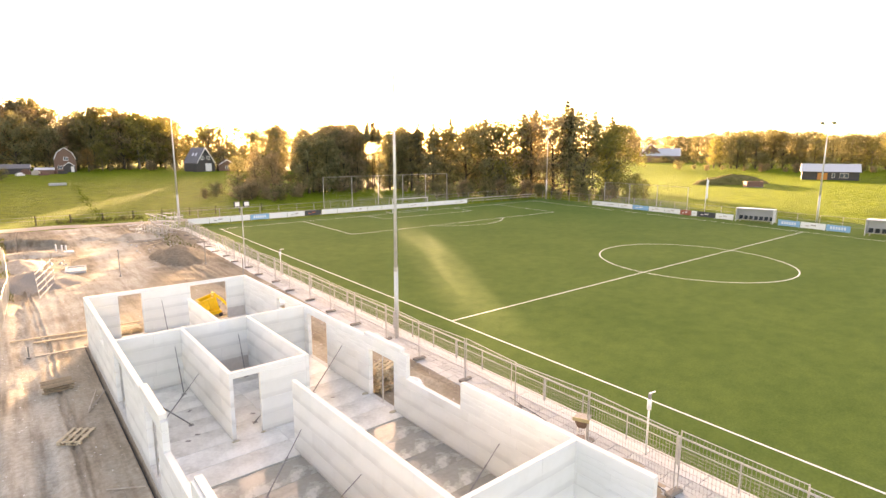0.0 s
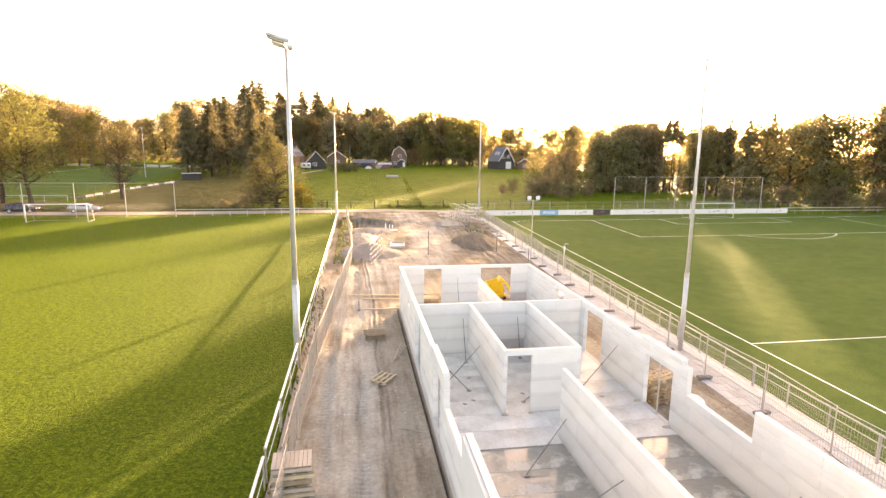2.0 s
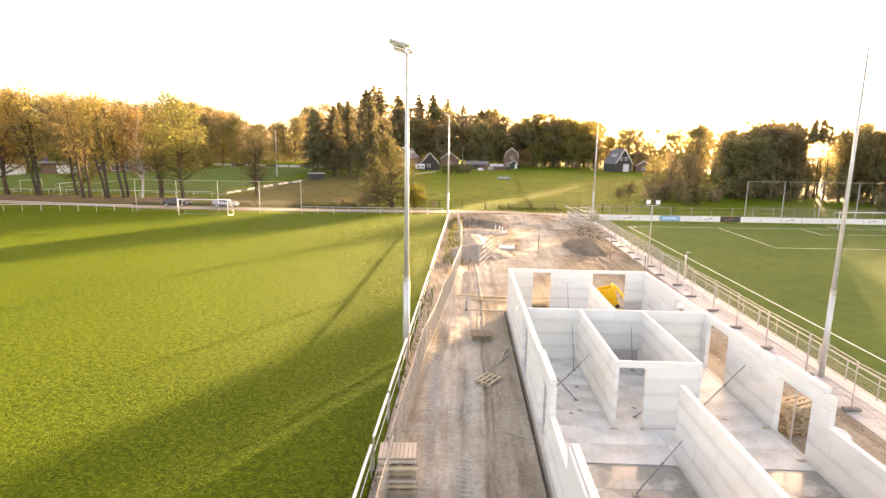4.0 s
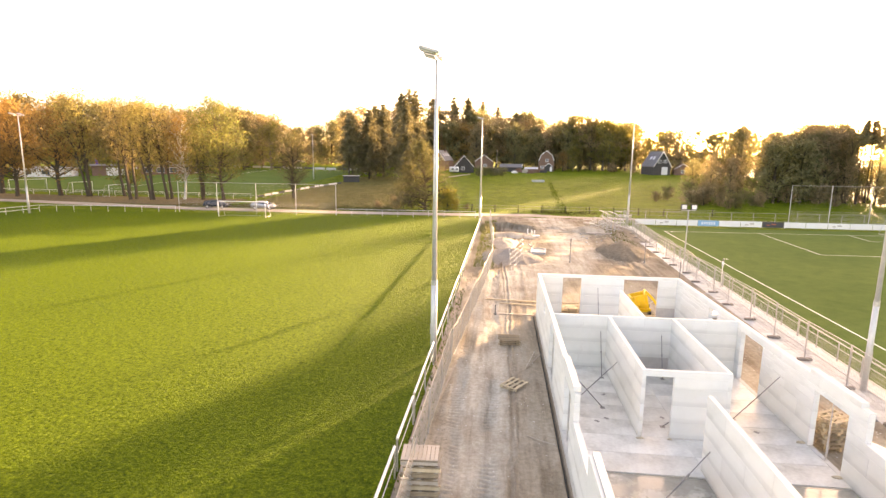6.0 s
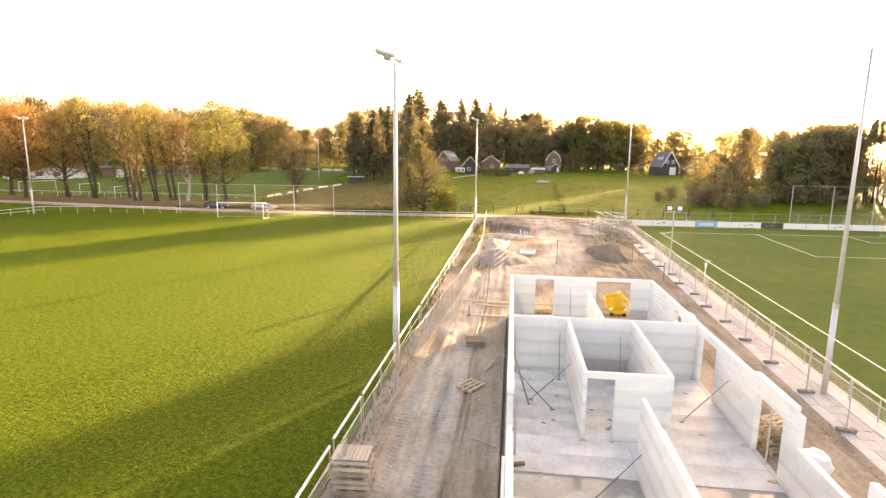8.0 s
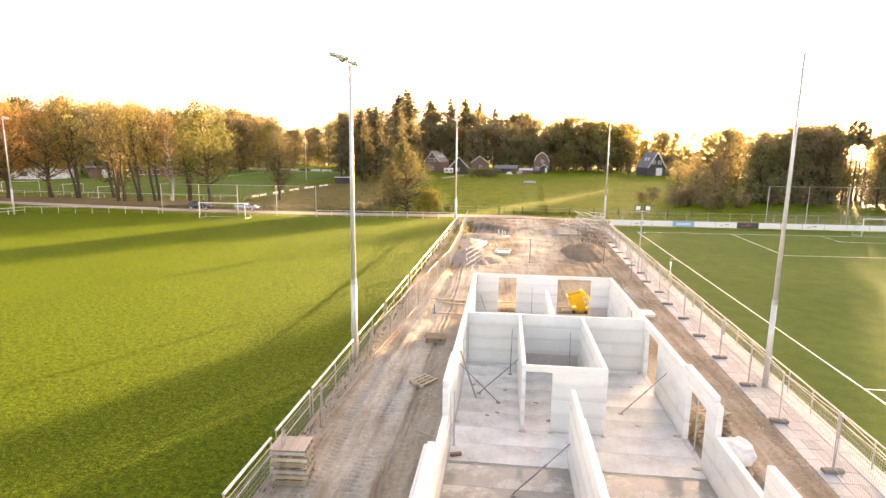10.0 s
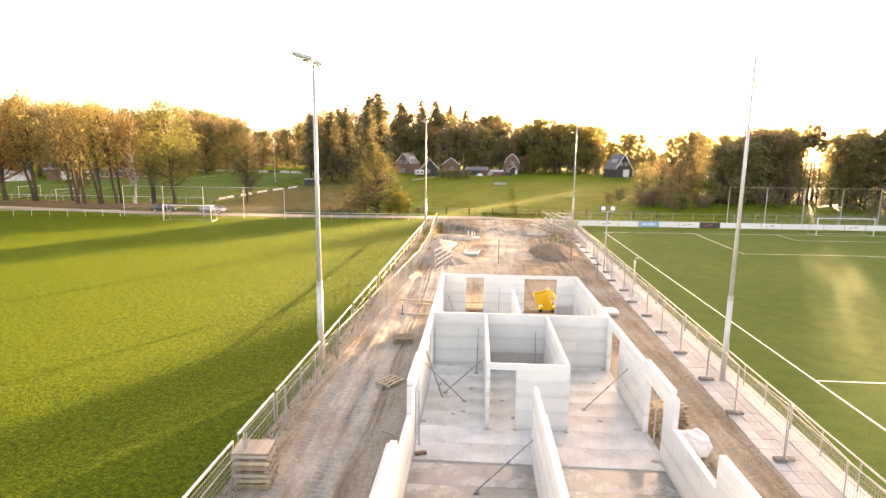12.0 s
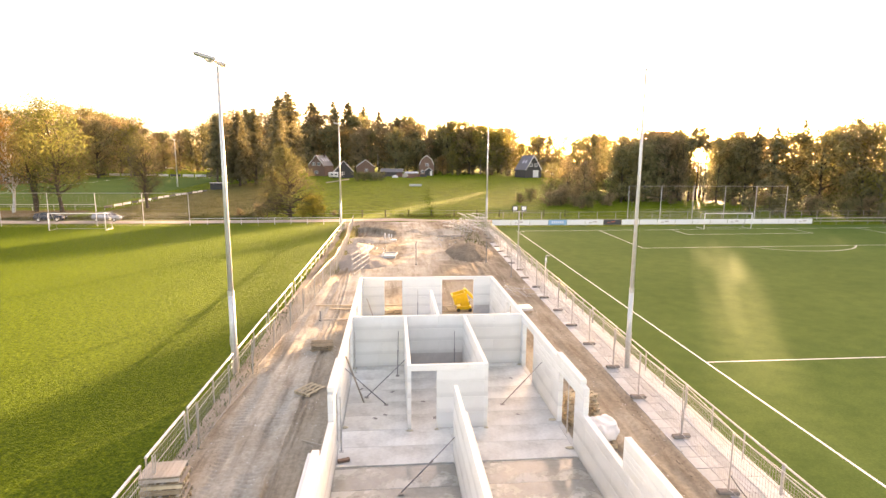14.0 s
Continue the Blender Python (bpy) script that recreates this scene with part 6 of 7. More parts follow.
def tufts(label, count, place, h, mat, seed):
    """Ragged tufts of long grass over rough land."""
    r = random.Random(seed)
    verts, faces = [], []
    for _ in range(count):
        x, y = place(r)
        z = land(x, y) - 0.05
        for _ in range(6):
            a, l = r.uniform(0, 6.28), h * r.uniform(0.4, 1.3)
            c, q = math.cos(a), math.sin(a)
            k = len(verts)
            verts.extend([(x - q * 0.07, y + c * 0.07, z), (x + q * 0.07, y - c * 0.07, z), (x + c * l * 0.5, y + q * l * 0.5, z + l)])
            faces.append((k, k + 1, k + 2))
    return tagged(new("long_grass", mesh_of("long_grass", verts, faces, mat)), label, "long grass", kind="stuff")


def bank_spot(r):
    v = r.random()
    return r.uniform(-48, -17.5 - 6 * v), 98 + 95 * v ** 1.3


def ditch_spot(r):
    y = 99 + 80 * r.random() ** 1.5
    return 12.4 + 0.046 * (y - 98) + r.gauss(0, 0.5), y


tufts("long dry brown grass on the bank beyond the road", 2200, bank_spot, 0.32, ROUGH_GRASS, 71)
tufts("tall brown weeds along the meadow ditch", 200, ditch_spot, 0.22, MEADOW, 72)
tufts("tall brown weeds at the meadow's edge", 150, lambda r: (r.uniform(6.5, 18.0), r.uniform(96.5, 101.5)), 0.3, ROUGH_GRASS, 73)
tufts("grass verge along the road", 2500, lambda r: (r.uniform(-60, -17), r.uniform(94.2, 98.5)), 0.28, ROUGH_GRASS, 74)

# ---- beyond the site: far pitch, cars, houses ----
SLATE = plain("roof_slate", (0.16, 0.155, 0.16), 0.7, 0.0, 0.25, 3)
TILE = plain("roof_tile", (0.20, 0.10, 0.07), 0.8, 0.0, 0.25, 3)
ROOF_PALE = plain("roof_sheet", (0.50, 0.52, 0.55), 0.45)
BRICKWALL = mottled("brick_wall", [(0.3, (0.17, 0.10, 0.075)), (0.7, (0.26, 0.16, 0.12))], 9.0, 0.9, bumps=(0.3, 0.01))
DARKWOOD = plain("dark_cladding", (0.07, 0.06, 0.055), 0.8, 0.0, 0.25, 2)
TRIM = plain("white_trim", (0.75, 0.74, 0.72), 0.5)
PANE = plain("window_pane", (0.10, 0.11, 0.12), 0.08)
ORANGE = plain("orange_door", (0.62, 0.22, 0.04), 0.5)
CAR_SILVER = plain("car_silver", (0.45, 0.46, 0.47), 0.25, 0.6, 0.05)
CAR_DARK = plain("car_dark", (0.05, 0.055, 0.07), 0.25, 0.4, 0.05)
CAR_WHITE = plain("car_white", (0.75, 0.75, 0.75), 0.3, 0.0, 0.05)
GLASS_DARK = plain("car_glass", (0.03, 0.035, 0.04), 0.05)


def draped(name, poly, mat, label, category, lift=0.06, n=24):
    """A sheet laid over the land inside a four-sided outline."""
    a, b, c, d = [Vector(p) for p in poly]
    verts, faces = [], []
    for j in range(n + 1):
        for i in range(n + 1):
            p = a.lerp(b, i / n).lerp(d.lerp(c, i / n), j / n)
            rim = i in (0, n) or j in (0, n)
            verts.append((p.x, p.y, land(p.x, p.y) + (lift if not rim else -0.4)))
    for j in range(n):
        for i in range(n):
            k = j * (n + 1) + i
            faces.append((k, k + 1, k + n + 2, k + n + 1))
    return tagged(new(name, mesh_of(name, verts, faces, mat, False)), label, category, kind="structure")


far_pitch = draped("far_pitch", [(-150, 112), (-52, 111.5), (-58, 224), (-130, 232)], TURF, "distant green football pitch beyond the road", "pitch", 0.10)
draped("rough_ground", [(-50, 98), (-17, 98), (-24, 196), (-48, 190)], ROUGH_GRASS, "rough brown grass bank between the road and the far pitch", "rough grass", 0.14)
draped("leaf_litter", [(-130, 102.5), (-50, 94.6), (-50, 109.6), (-130, 109.8)], LITTER, "strip of fallen brown leaves under the trees by the road", "leaf litter", 0.05)
draped("far_field", [(110, 20), (240, 20), (240, 118), (110, 140)], MEADOW, "sunlit bright green meadow beyond the turf pitch", "meadow", 0.12)
verts, faces = [], []
for run in ([(-140, 116), (-54, 116)], [(-125, 228), (-60, 220)], [(-95, 116), (-95, 226)]):
    n = 20
    pts = [(run[0][0] + (run[1][0] - run[0][0]) * k / n, run[0][1] + (run[1][1] - run[0][1]) * k / n) for k in range(n + 1)]
    v, f = strip_quads(pts, 0.22, 0)
    faces += [tuple(i + len(verts) for i in q) for q in f]
    verts += [(x, y, land(x, y) + 0.115) for x, y, z in v]
ob = new("pitch_line", mesh_of("pitch_line", verts, faces, LINE))
ob.parent = far_pitch


def far_boards(pts, label, step=4.0, h=0.95):
    k = 0
    for a, b in zip(pts, pts[1:]):
        d = math.dist(a, b)
        n = max(1, int(d / step))
        for i in range(n):
            p = [a[j] + (b[j] - a[j]) * i / n for j in (0, 1)]
            q = [a[j] + (b[j] - a[j]) * (i + 0.86) / n for j in (0, 1)]
            turn = math.degrees(math.atan2(q[1] - p[1], q[0] - p[0]))
            t = thing("advertising_board", label, "advertising board", (p[0], p[1], land(*p) + 0.1), turn, group="far advertising boards")
            bm = bmesh.new()
            box(bm, 0, math.dist(p, q), -0.03, 0.03, 0.1, h, 0.01)
            part("panel", bm, KERB if k % 3 else DARK, t)
            for x in (0.2, math.dist(p, q) - 0.2):
                bm = bmesh.new()
                box(bm, x - 0.04, x + 0.04, 0.031, 0.09, -0.6, h)
                part("stake", bm, GALV, t)
            k += 1


far_boards([(-51.3, 111.5), (-50.5, 121.4), (-48.8, 137.1), (-45.4, 154.4)], "white advertising board along the distant pitch", 2.5, 0.55)
far_boards([(-49.0, 199.0), (-58.6, 224), (-85, 229), (-120, 234)], "small white advertising board at the end of the distant pitch", 5.0)
rail_run("low white post-and-rail along the distant pitch", [(-150, 109.5), (-110, 109.8), (-52, 110.0)], 1.3, 4.0, RAIL_WHITE, RAIL_WHITE)


def window(bm_trim, bm_pane, x, z, w, h, y):
    box(bm_trim, x - w / 2 - 0.1, x + w / 2 + 0.1, y - 0.06, y, z - 0.1, z + h + 0.1)
    box(bm_pane, x - w / 2, x + w / 2, y - 0.09, y - 0.062, z, z + h)


def house(at, turn, w, d, eaves, ridge, wall_mat, roof_mat, label, gambrel=False, windows=((0, 3.0),), chimney=True, door=False, skylights=()):
    """A house with its gable towards the viewer: walls, roof, gable trim, windows."""
    t = thing("house", label, "house", at, turn, group="")
    if gambrel:
        prof = [(-w / 2, 0), (-w / 2, eaves), (-w * 0.34, eaves + (ridge - eaves) * 0.6), (0, ridge), (w * 0.34, eaves + (ridge - eaves) * 0.6), (w / 2, eaves), (w / 2, 0)]
    else:
        prof = [(-w / 2, 0), (-w / 2, eaves), (0, ridge), (w / 2, eaves), (w / 2, 0)]
    bm = bmesh.new()
    f = [bm.verts.new((x, 0, z)) for x, z in prof]
    g = [bm.verts.new((x, d, z)) for x, z in prof]
    bm.faces.new(f)
    bm.faces.new(list(reversed(g)))
    n = len(prof)
    for i in range(n):
        bm.faces.new((f[i], g[i], g[(i + 1) % n], f[(i + 1) % n]))
    bmesh.ops.recalc_face_normals(bm, faces=bm.faces)
    part("wall", bm, wall_mat, t)
    tops = prof[1:-1]
    bm = bmesh.new()
    for (xa, za), (xb, zb) in zip(tops, tops[1:]):
        nrm = Vector((-(zb - za), xb - xa)).normalized() * 0.18
        q = [(xa, za), (xb, zb), (xb + nrm.x, zb + nrm.y), (xa + nrm.x, za + nrm.y)]
        a = [bm.verts.new((x, -0.35, z + 0.02)) for x, z in q]
        b = [bm.verts.new((x, d + 0.35, z + 0.02)) for x, z in q]
        bm.faces.new(a)
        bm.faces.new(list(reversed(b)))
        for i in range(4):
            bm.faces.new((a[i], b[i], b[(i + 1) % 4], a[(i + 1) % 4]))
    bmesh.ops.recalc_face_normals(bm, faces=bm.faces)
    roof = part("roof", bm, roof_mat, t)
    bm = bmesh.new()
    for (xa, za), (xb, zb) in zip(tops, tops[1:]):
        beam(bm, (xa, -0.40, za + 0.08), (xb, -0.40, zb + 0.08), 0.08, 0.24)
    part("gable_trim", bm, TRIM, t)
    for x, z in windows:
        bm = bmesh.new()
        box(bm, x - 0.75, x + 0.75, -0.07, -0.002, z, z + 1.4)
        fr = part("window_frame", bm, TRIM, t)
        for s in (-0.34, 0.34):
            bm = bmesh.new()
            box(bm, x + s - 0.27, x + s + 0.27, -0.10, -0.072, z + 0.12, z + 1.28)
            part("pane", bm, PANE, fr)
    if door:
        bm = bmesh.new()
        box(bm, -0.5 + w * 0.28, 0.5 + w * 0.28, -0.06, -0.002, 0.02, 2.1)
        part("door", bm, TRIM, t)
    for side, along in skylights:
        bm = bmesh.new()
        c = Vector((side * w * 0.22, d * along, eaves + (ridge - eaves) * 0.56))
        slope = math.atan2(ridge - eaves, w / 2)
        m = Matrix.Translation(c) @ Matrix.Rotation(side * slope, 4, "Y") @ Matrix.Translation((0, 0, 0.22))
        bmesh.ops.create_cube(bm, size=1.0, matrix=m @ Matrix.Diagonal((1.5, 0.9, 0.12, 1)))
        part("skylight", bm, ROOF_PALE, roof)
    if chimney:
        bm = bmesh.new()
        box(bm, w * 0.12, w * 0.12 + 0.6, d * 0.6, d * 0.6 + 0.6, ridge - 0.6, ridge + 0.7)
        part("chimney", bm, BRICKWALL, roof)
    return t


def on_land(x, y):
    return (x, y, land(x, y) - 0.15)


house(on_land(21.0, 251), -4, 6.9, 9, 4.6, 9.0, BRICKWALL, SLATE, "dark gambrel-roofed house with white trim across the meadow", True, ((0.3, 4.2), (-1.8, 1.0)))
house(on_land(21.9, 248.8), -4, 3.6, 2, 2.2, 3.6, DARKWOOD, SLATE, "small gabled porch with white trim before the dark house", False, (), False, True)
house(on_land(-27.4, 239), -14, 7.4, 11, 4.4, 8.9, BRICKWALL, SLATE, "grey brick house with a white-edged gable roof", False, ((-1.2, 4.6), (1.2, 4.6), (0, 1.0)), True, False, ((1, 0.3), (1, 0.55), (1, 0.8)))
house(on_land(-14.6, 226), 8, 8.2, 9, 2.4, 6.9, DARKWOOD, TILE, "low gabled barn with white roof edges", False, ((-0.5, 1.2),), False)
house(on_land(-7.5, 262), 4, 8.6, 9, 3.4, 6.6, BRICKWALL, ROOF_PALE, "house with a pale sheet roof behind a hedge", False, ((0.5, 1.0),))
chalet = house(on_land(66.3, 232), 20, 8.4, 8, 3.4, 9.6, DARKWOOD, SLATE, "steep-roofed chalet house with white edges at the wood's edge", False, ((-1.3, 4.9), (1.3, 4.9)), True, False, ((-1, 0.35), (-1, 0.6)))
part("white_front", box(bmesh.new(), -0.2, 2.6, -0.12, -0.08, 0.3, 3.4), KERB, chalet)
house(on_land(76.0, 236), -12, 6.8, 8, 2.4, 4.6, BRICKWALL, TILE, "low annexe beside the chalet house", False, ((0.0, 0.8),), False)
house(on_land(9.5, 240), 84, 5.0, 9, 1.9, 3.3, DARKWOOD, SLATE, "long low dark shed with a grey roof", False, (), False)
house(on_land(16.0, 236), 84, 2.6, 5, 1.5, 2.2, BRICKWALL, ROOF_PALE, "small low shed beside the long shed", False, (), False)
hx, hy = bearing(60.0, 400)
house(on_land(hx, hy), -55, 13, 14, 6.0, 12.5, BRICKWALL, SLATE, "large brick house with white-framed windows behind the meadow", False, ((-3.5, 5.5), (0, 5.5), (3.5, 5.5), (-3, 1.2), (3, 1.2)))
hx, hy = bearing(62.6, 405)
house(on_land(hx, hy), 30, 12, 24, 4.4, 9.5, BRICKWALL, ROOF_PALE, "long grey-roofed house beside the large brick house", False, ((0, 1.2),))


# long low clubhouse and shed
def long_shed(at, turn, w, d, h, roof_h, wall_mat, roof_mat, label, doors, wins):
    t = thing("shed", label, "shed", at, turn)
    bm = bmesh.new()
    box(bm, 0, w, 0, d, 0, h)
    part("wall", bm, wall_mat, t)
    bm = bmesh.new()
    v = [bm.verts.new(p) for p in ((-0.5, -0.9, h), (w + 0.5, -0.9, h), (w + 0.5, d / 2, h + roof_h), (-0.5, d / 2, h + roof_h), (w + 0.5, d + 0.5, h), (-0.5, d + 0.5, h))]
    bm.faces.new((v[0], v[1], v[2], v[3]))
    bm.faces.new((v[3], v[2], v[4], v[5]))
    bm.faces.new((v[1], v[4], v[2]))
    bm.faces.new((v[0], v[3], v[5]))
    bm.faces.new((v[0], v[5], v[4], v[1]))
    part("roof", bm, roof_mat, t)
    for x, ww, m in doors:
        bm = bmesh.new()
        box(bm, x, x + ww, -0.07, -0.003, 0.02, h * 0.85)
        part("door", bm, m, t)
    for x, ww in wins:
        bm = bmesh.new()
        box(bm, x - 0.08, x + ww + 0.08, -0.06, -0.003, h * 0.28, h * 0.85)
        fr = part("window_frame", bm, TRIM, t)
        bm = bmesh.new()
        box(bm, x, x + ww, -0.09, -0.062, h * 0.32, h * 0.81)
        part("pane", bm, PANE, fr)
    return t


sa, sb = (248, 76.8), (254, 59.5)
turn = math.degrees(math.atan2(sb[1] - sa[1], sb[0] - sa[0]))
long_shed((sa[0], sa[1], land(*sa)), turn, math.dist(sa, sb), 8, 3.2, 3.0, DARKWOOD, ROOF_PALE, "long dark timber shed with a pale roof and an orange door", ((8.5 * 0.6, 3.2, ORANGE),), ((12.3, 1.1), (13.8, 1.1), (9.8, 0.8)))
ca, cb = (-133, 166), (-104, 190)
turn = math.degrees(math.atan2(cb[1] - ca[1], cb[0] - ca[0]))
long_shed((ca[0], ca[1], land(*ca)), turn, math.dist(ca, cb), 7, 3.4, 0.5, BRICKWALL, SLATE, "long low brick clubhouse with a flat roof", ((4.0, 9.0, TRIM),), ((15, 2.4), (19, 2.4), (23, 2.4), (27, 2.4), (31, 2.4)))
ca, cb = (-152, 156), (-137, 162)
turn = math.degrees(math.atan2(cb[1] - ca[1], cb[0] - ca[0]))
long_shed((ca[0], ca[1], land(*ca)), turn, math.dist(ca, cb), 6, 2.8, 0.5, TRIM, ROOF_PALE, "low white site cabin beside the clubhouse", (), ((3, 2), (8, 2)))
heap("long overgrown earth mound at the meadow's edge", (196, 81, 0.05), 15, 6.0, 3.6, ROUGH_GRASS, 8.0, -20, 0.5)
t = thing("container", "rusty red open container on the meadow", "container", (182.5, 69.5, 0.1), -42)
bm = bmesh.new()
for x0, x1, y0, y1 in ((-2.5, 2.5, -1.2, -1.1), (-2.5, 2.5, 1.1, 1.2), (-2.5, -2.4, -1.1, 1.1), (2.4, 2.5, -1.1, 1.1)):
    box(bm, x0, x1, y0, y1, 0.15, 1.8)
part("side_wall", bm, TILE, t)
bm = bmesh.new()
for k in range(7):
    box(bm, -2.3 + 0.72 * k, -2.2 + 0.72 * k, -1.27, -1.205, 0.2, 1.75)
part("rib", bm, TILE, t)
bm = bmesh.new()
box(bm, -2.5, 2.5, -1.2, 1.2, 0, 0.14)
part("base", bm, STEEL, t)


# team shelters
def shelter(at, turn):
    t = thing("team_shelter", "clear-sided team shelter with a white roof and dark seats", "team shelter", at, turn, group="team shelters")
    bm = bmesh.new()
    box(bm, -2.6, 2.6, -0.2, 1.5, 2.05, 2.17, 0.03)
    part("roof", bm, TRIM, t)
    bm = bmesh.new()
    box(bm, -2.55, 2.55, 1.38, 1.42, 0.2, 2.04)
    part("back_panel", bm, ROOF_PALE, t)
    for x in (-2.55, 2.55):
        bm = bmesh.new()
        box(bm, x - 0.03, x + 0.03, 0.2, 1.37, 0.2, 2.04)
        part("side_panel", bm, ROOF_PALE, t)
        bm = bmesh.new()
        bar(bm, (x, -0.1, 0), (x, -0.1, 2.06), 0.04, 8)
        part("post", bm, TRIM, t)
    for k in range(7):
        x = -2.1 + 0.70 * k
        bm = bmesh.new()
        box(bm, x - 0.24, x + 0.24, 0.55, 1.0, 0.42, 0.50, 0.02)
        box(bm, x - 0.24, x + 0.24, 0.98, 1.06, 0.50, 0.95, 0.02)
        part("seat", bm, CAR_DARK, t)
    bm = bmesh.new()
    box(bm, -2.4, 2.4, 0.7, 0.85, 0.30, 0.41)
    box(bm, -2.2, -2.1, 0.7, 0.85, 0, 0.30)
    box(bm, 2.1, 2.2, 0.7, 0.85, 0, 0.30)
    part("bench_frame", bm, GALV, t)


x1, y1 = on_pitch(1.06, 7.85)
shelter((x1, y1, 0), -85)
x1, y1 = on_pitch(1.06, -8.4)
shelter((x1, y1, 0), -85)
# a flag on its pole
t = thing("flag_pole", "white flag hanging on a slim pole behind the boards", "flag", (98.0, 45.0, 0))
bm = bmesh.new()
bar(bm, (0, 0, 0), (0, 0, 6.2), 0.05, 8)
part("pole", bm, RAIL_WHITE, t)
verts, faces = [], []
for i in range(9):
    for j in range(13):
        z = 6.0 - 0.27 * j
        verts.append((0.07 + 0.11 * i * (1 - 0.5 * j / 12), 0.10 * math.sin(i * 0.9 + j * 0.3), z - 0.05 * i))
for i in range(8):
    for j in range(12):
        k = i * 13 + j
        faces.append((k, k + 1, k + 14, k + 13))
ob = new("cloth", mesh_of("cloth", verts, faces, FILM, False))
ob.parent = t
md = ob.modifiers.new("thick", "SOLIDIFY")
md.thickness = 0.01

# a purple banner before the clubhouse
t = thing("banner", "tall purple feather banner on a pole before the clubhouse", "banner", (-139.5, 176.0, land(-139.5, 176)))
part("pole", bar(bmesh.new(), (0, 0, 0), (0, 0, 5.4), 0.05, 8), RAIL_WHITE, t)
bm = bmesh.new()
for k in range(8):
    z0 = 1.6 + 0.45 * k
    box(bm, 0.06, 0.06 + 1.15 * (1 - 0.06 * abs(k - 3)), -0.012 + 0.03 * math.sin(k), 0.012 + 0.03 * math.sin(k), z0, z0 + 0.452)
part("cloth", bm, PURPLE, t)

# wire fence with posts behind the far boards, and along the meadow
rail_run("grey post-and-wire fence behind the turf pitch", [(*on_pitch(1.10, 56),), (*on_pitch(1.10, 0),), (*on_pitch(1.10, -30),)], 1.8, 3.0, GALV, WIRE, rails=(1.0, 0.6, 0.3), top_r=0.02, rr=0.012, name="wire_fence")
rail_run("grey post-and-wire fence behind the goal-line boards", [(20.5, 88.5), (60, 89.5), (100, 90.5)], 1.7, 3.2, GALV, WIRE, rails=(1.0, 0.6, 0.3), top_r=0.02, rr=0.012, name="wire_fence")
rail_run("pale rail round the end of the turf pitch", [(74.5, 84.2), (98, 84.6)], 1.05, 3.0, GALV, RAIL_WHITE, rails=(1.0, 0.5))
for x, y in [(-17 + 4.2 * k, 98.2 + 0.4 * math.sin(k)) for k in range(14)]:
    bm = bmesh.new()
    bar(bm, (0, 0, -0.2), (0, 0, 1.35), 0.09, 7, 0.075)
    ob = tagged(part("fence_post", bm, BARK), "dark round wooden fence post at the meadow's edge", "fence post", "meadow fence posts")
    ob.matrix_basis = pose(x, y, land(x, y) - 0.05, rng.uniform(-3, 3), rng.uniform(-3, 3), 0)
rail_run("wire strung along the meadow fence posts", [(-17, 98.3), (38, 98.3)], 1.1, 11, BARK, WIRE, rails=(1.0, 0.55), top_r=0.012, rr=0.012, name="wire_fence")
bm = bmesh.new()
box(bm, -2.0, 2.0, -0.4, 0.4, 0, 0.7, 0.05)
ob = tagged(part("concrete_trough", bm, PAVER), "pale concrete trough in the meadow", "trough")
ob.matrix_basis = pose(12.8, 178.5, land(12.8, 178.5) - 0.05, 0, 0, 2)
for k in range(5):
    plant("bush_green", -7.5 + 2.2 * k, 205 + 0.5 * k, 4.2, "clipped dark hedge bush before the houses")


# caravan, lamp post and yard clutter before the houses
def caravan(at, turn):
    t = thing("caravan", "small white caravan parked before the barn", "caravan", at, turn)
    bm = bmesh.new()
    box(bm, -1.9, 1.9, -1.0, 1.0, 0.45, 2.5, 0.22)
    part("body", bm, CAR_WHITE, t, flat=False)
    for x in (-1.1, 0.6):
        bm = bmesh.new()
        box(bm, x, x + 0.9, -1.03, -0.99, 1.3, 1.9)
        part("window", bm, PANE, t)
    for y in (-0.95, 0.95):
        bm = bmesh.new()
        bar(bm, (0, y - 0.08, 0.3), (0, y + 0.08, 0.3), 0.3, 14)
        part("wheel", bm, BLACK, t)


caravan((-18.3, 221, land(-18.3, 221) + 0.05), 8)
t = thing("street_lamp", "slim grey lamp post between the houses", "street lamp", (-1.3, 250, land(-1.3, 250) - 0.1))
bm = bmesh.new()
bar(bm, (0, 0, 0), (0, 0, 9.0), 0.09, 8, 0.06)
part("post", bm, POLE, t)
bm = bmesh.new()
box(bm, -0.2, 0.5, -0.12, 0.12, 9.0, 9.16, 0.03)
part("lamp_head", bm, LAMP_HOUSE, t)
yr = random.Random(77)
for k in range(16):
    x, y = yr.uniform(-22, 19), yr.uniform(228, 238)
    w, h = yr.uniform(0.8, 2.2), yr.uniform(0.6, 1.5)
    bm = bmesh.new()
    box(bm, -w, w, -0.6, 0.6, 0, h, 0.06)
    box(bm, -w * 0.6, w * 0.5, -0.5, 0.5, h + 0.001, h + 0.4, 0.05)
    ob = tagged(part("yard_chest", bm, (GREYWOOD, DARKWOOD, TRIM, TILE)[k % 4]), "covered wooden chest in the yard before the houses", "yard chest", "yard chests")
    ob.matrix_basis = pose(x, y, land(x, y) - 0.1, 0, 0, yr.uniform(-30, 30))
plank("long pale pole lying at the edge of the meadow", (-17.5, 190, land(-17.5, 190) + 0.3), (-11, 205, land(-11, 205) + 0.6), 0.5, 0.3, GREYWOOD)

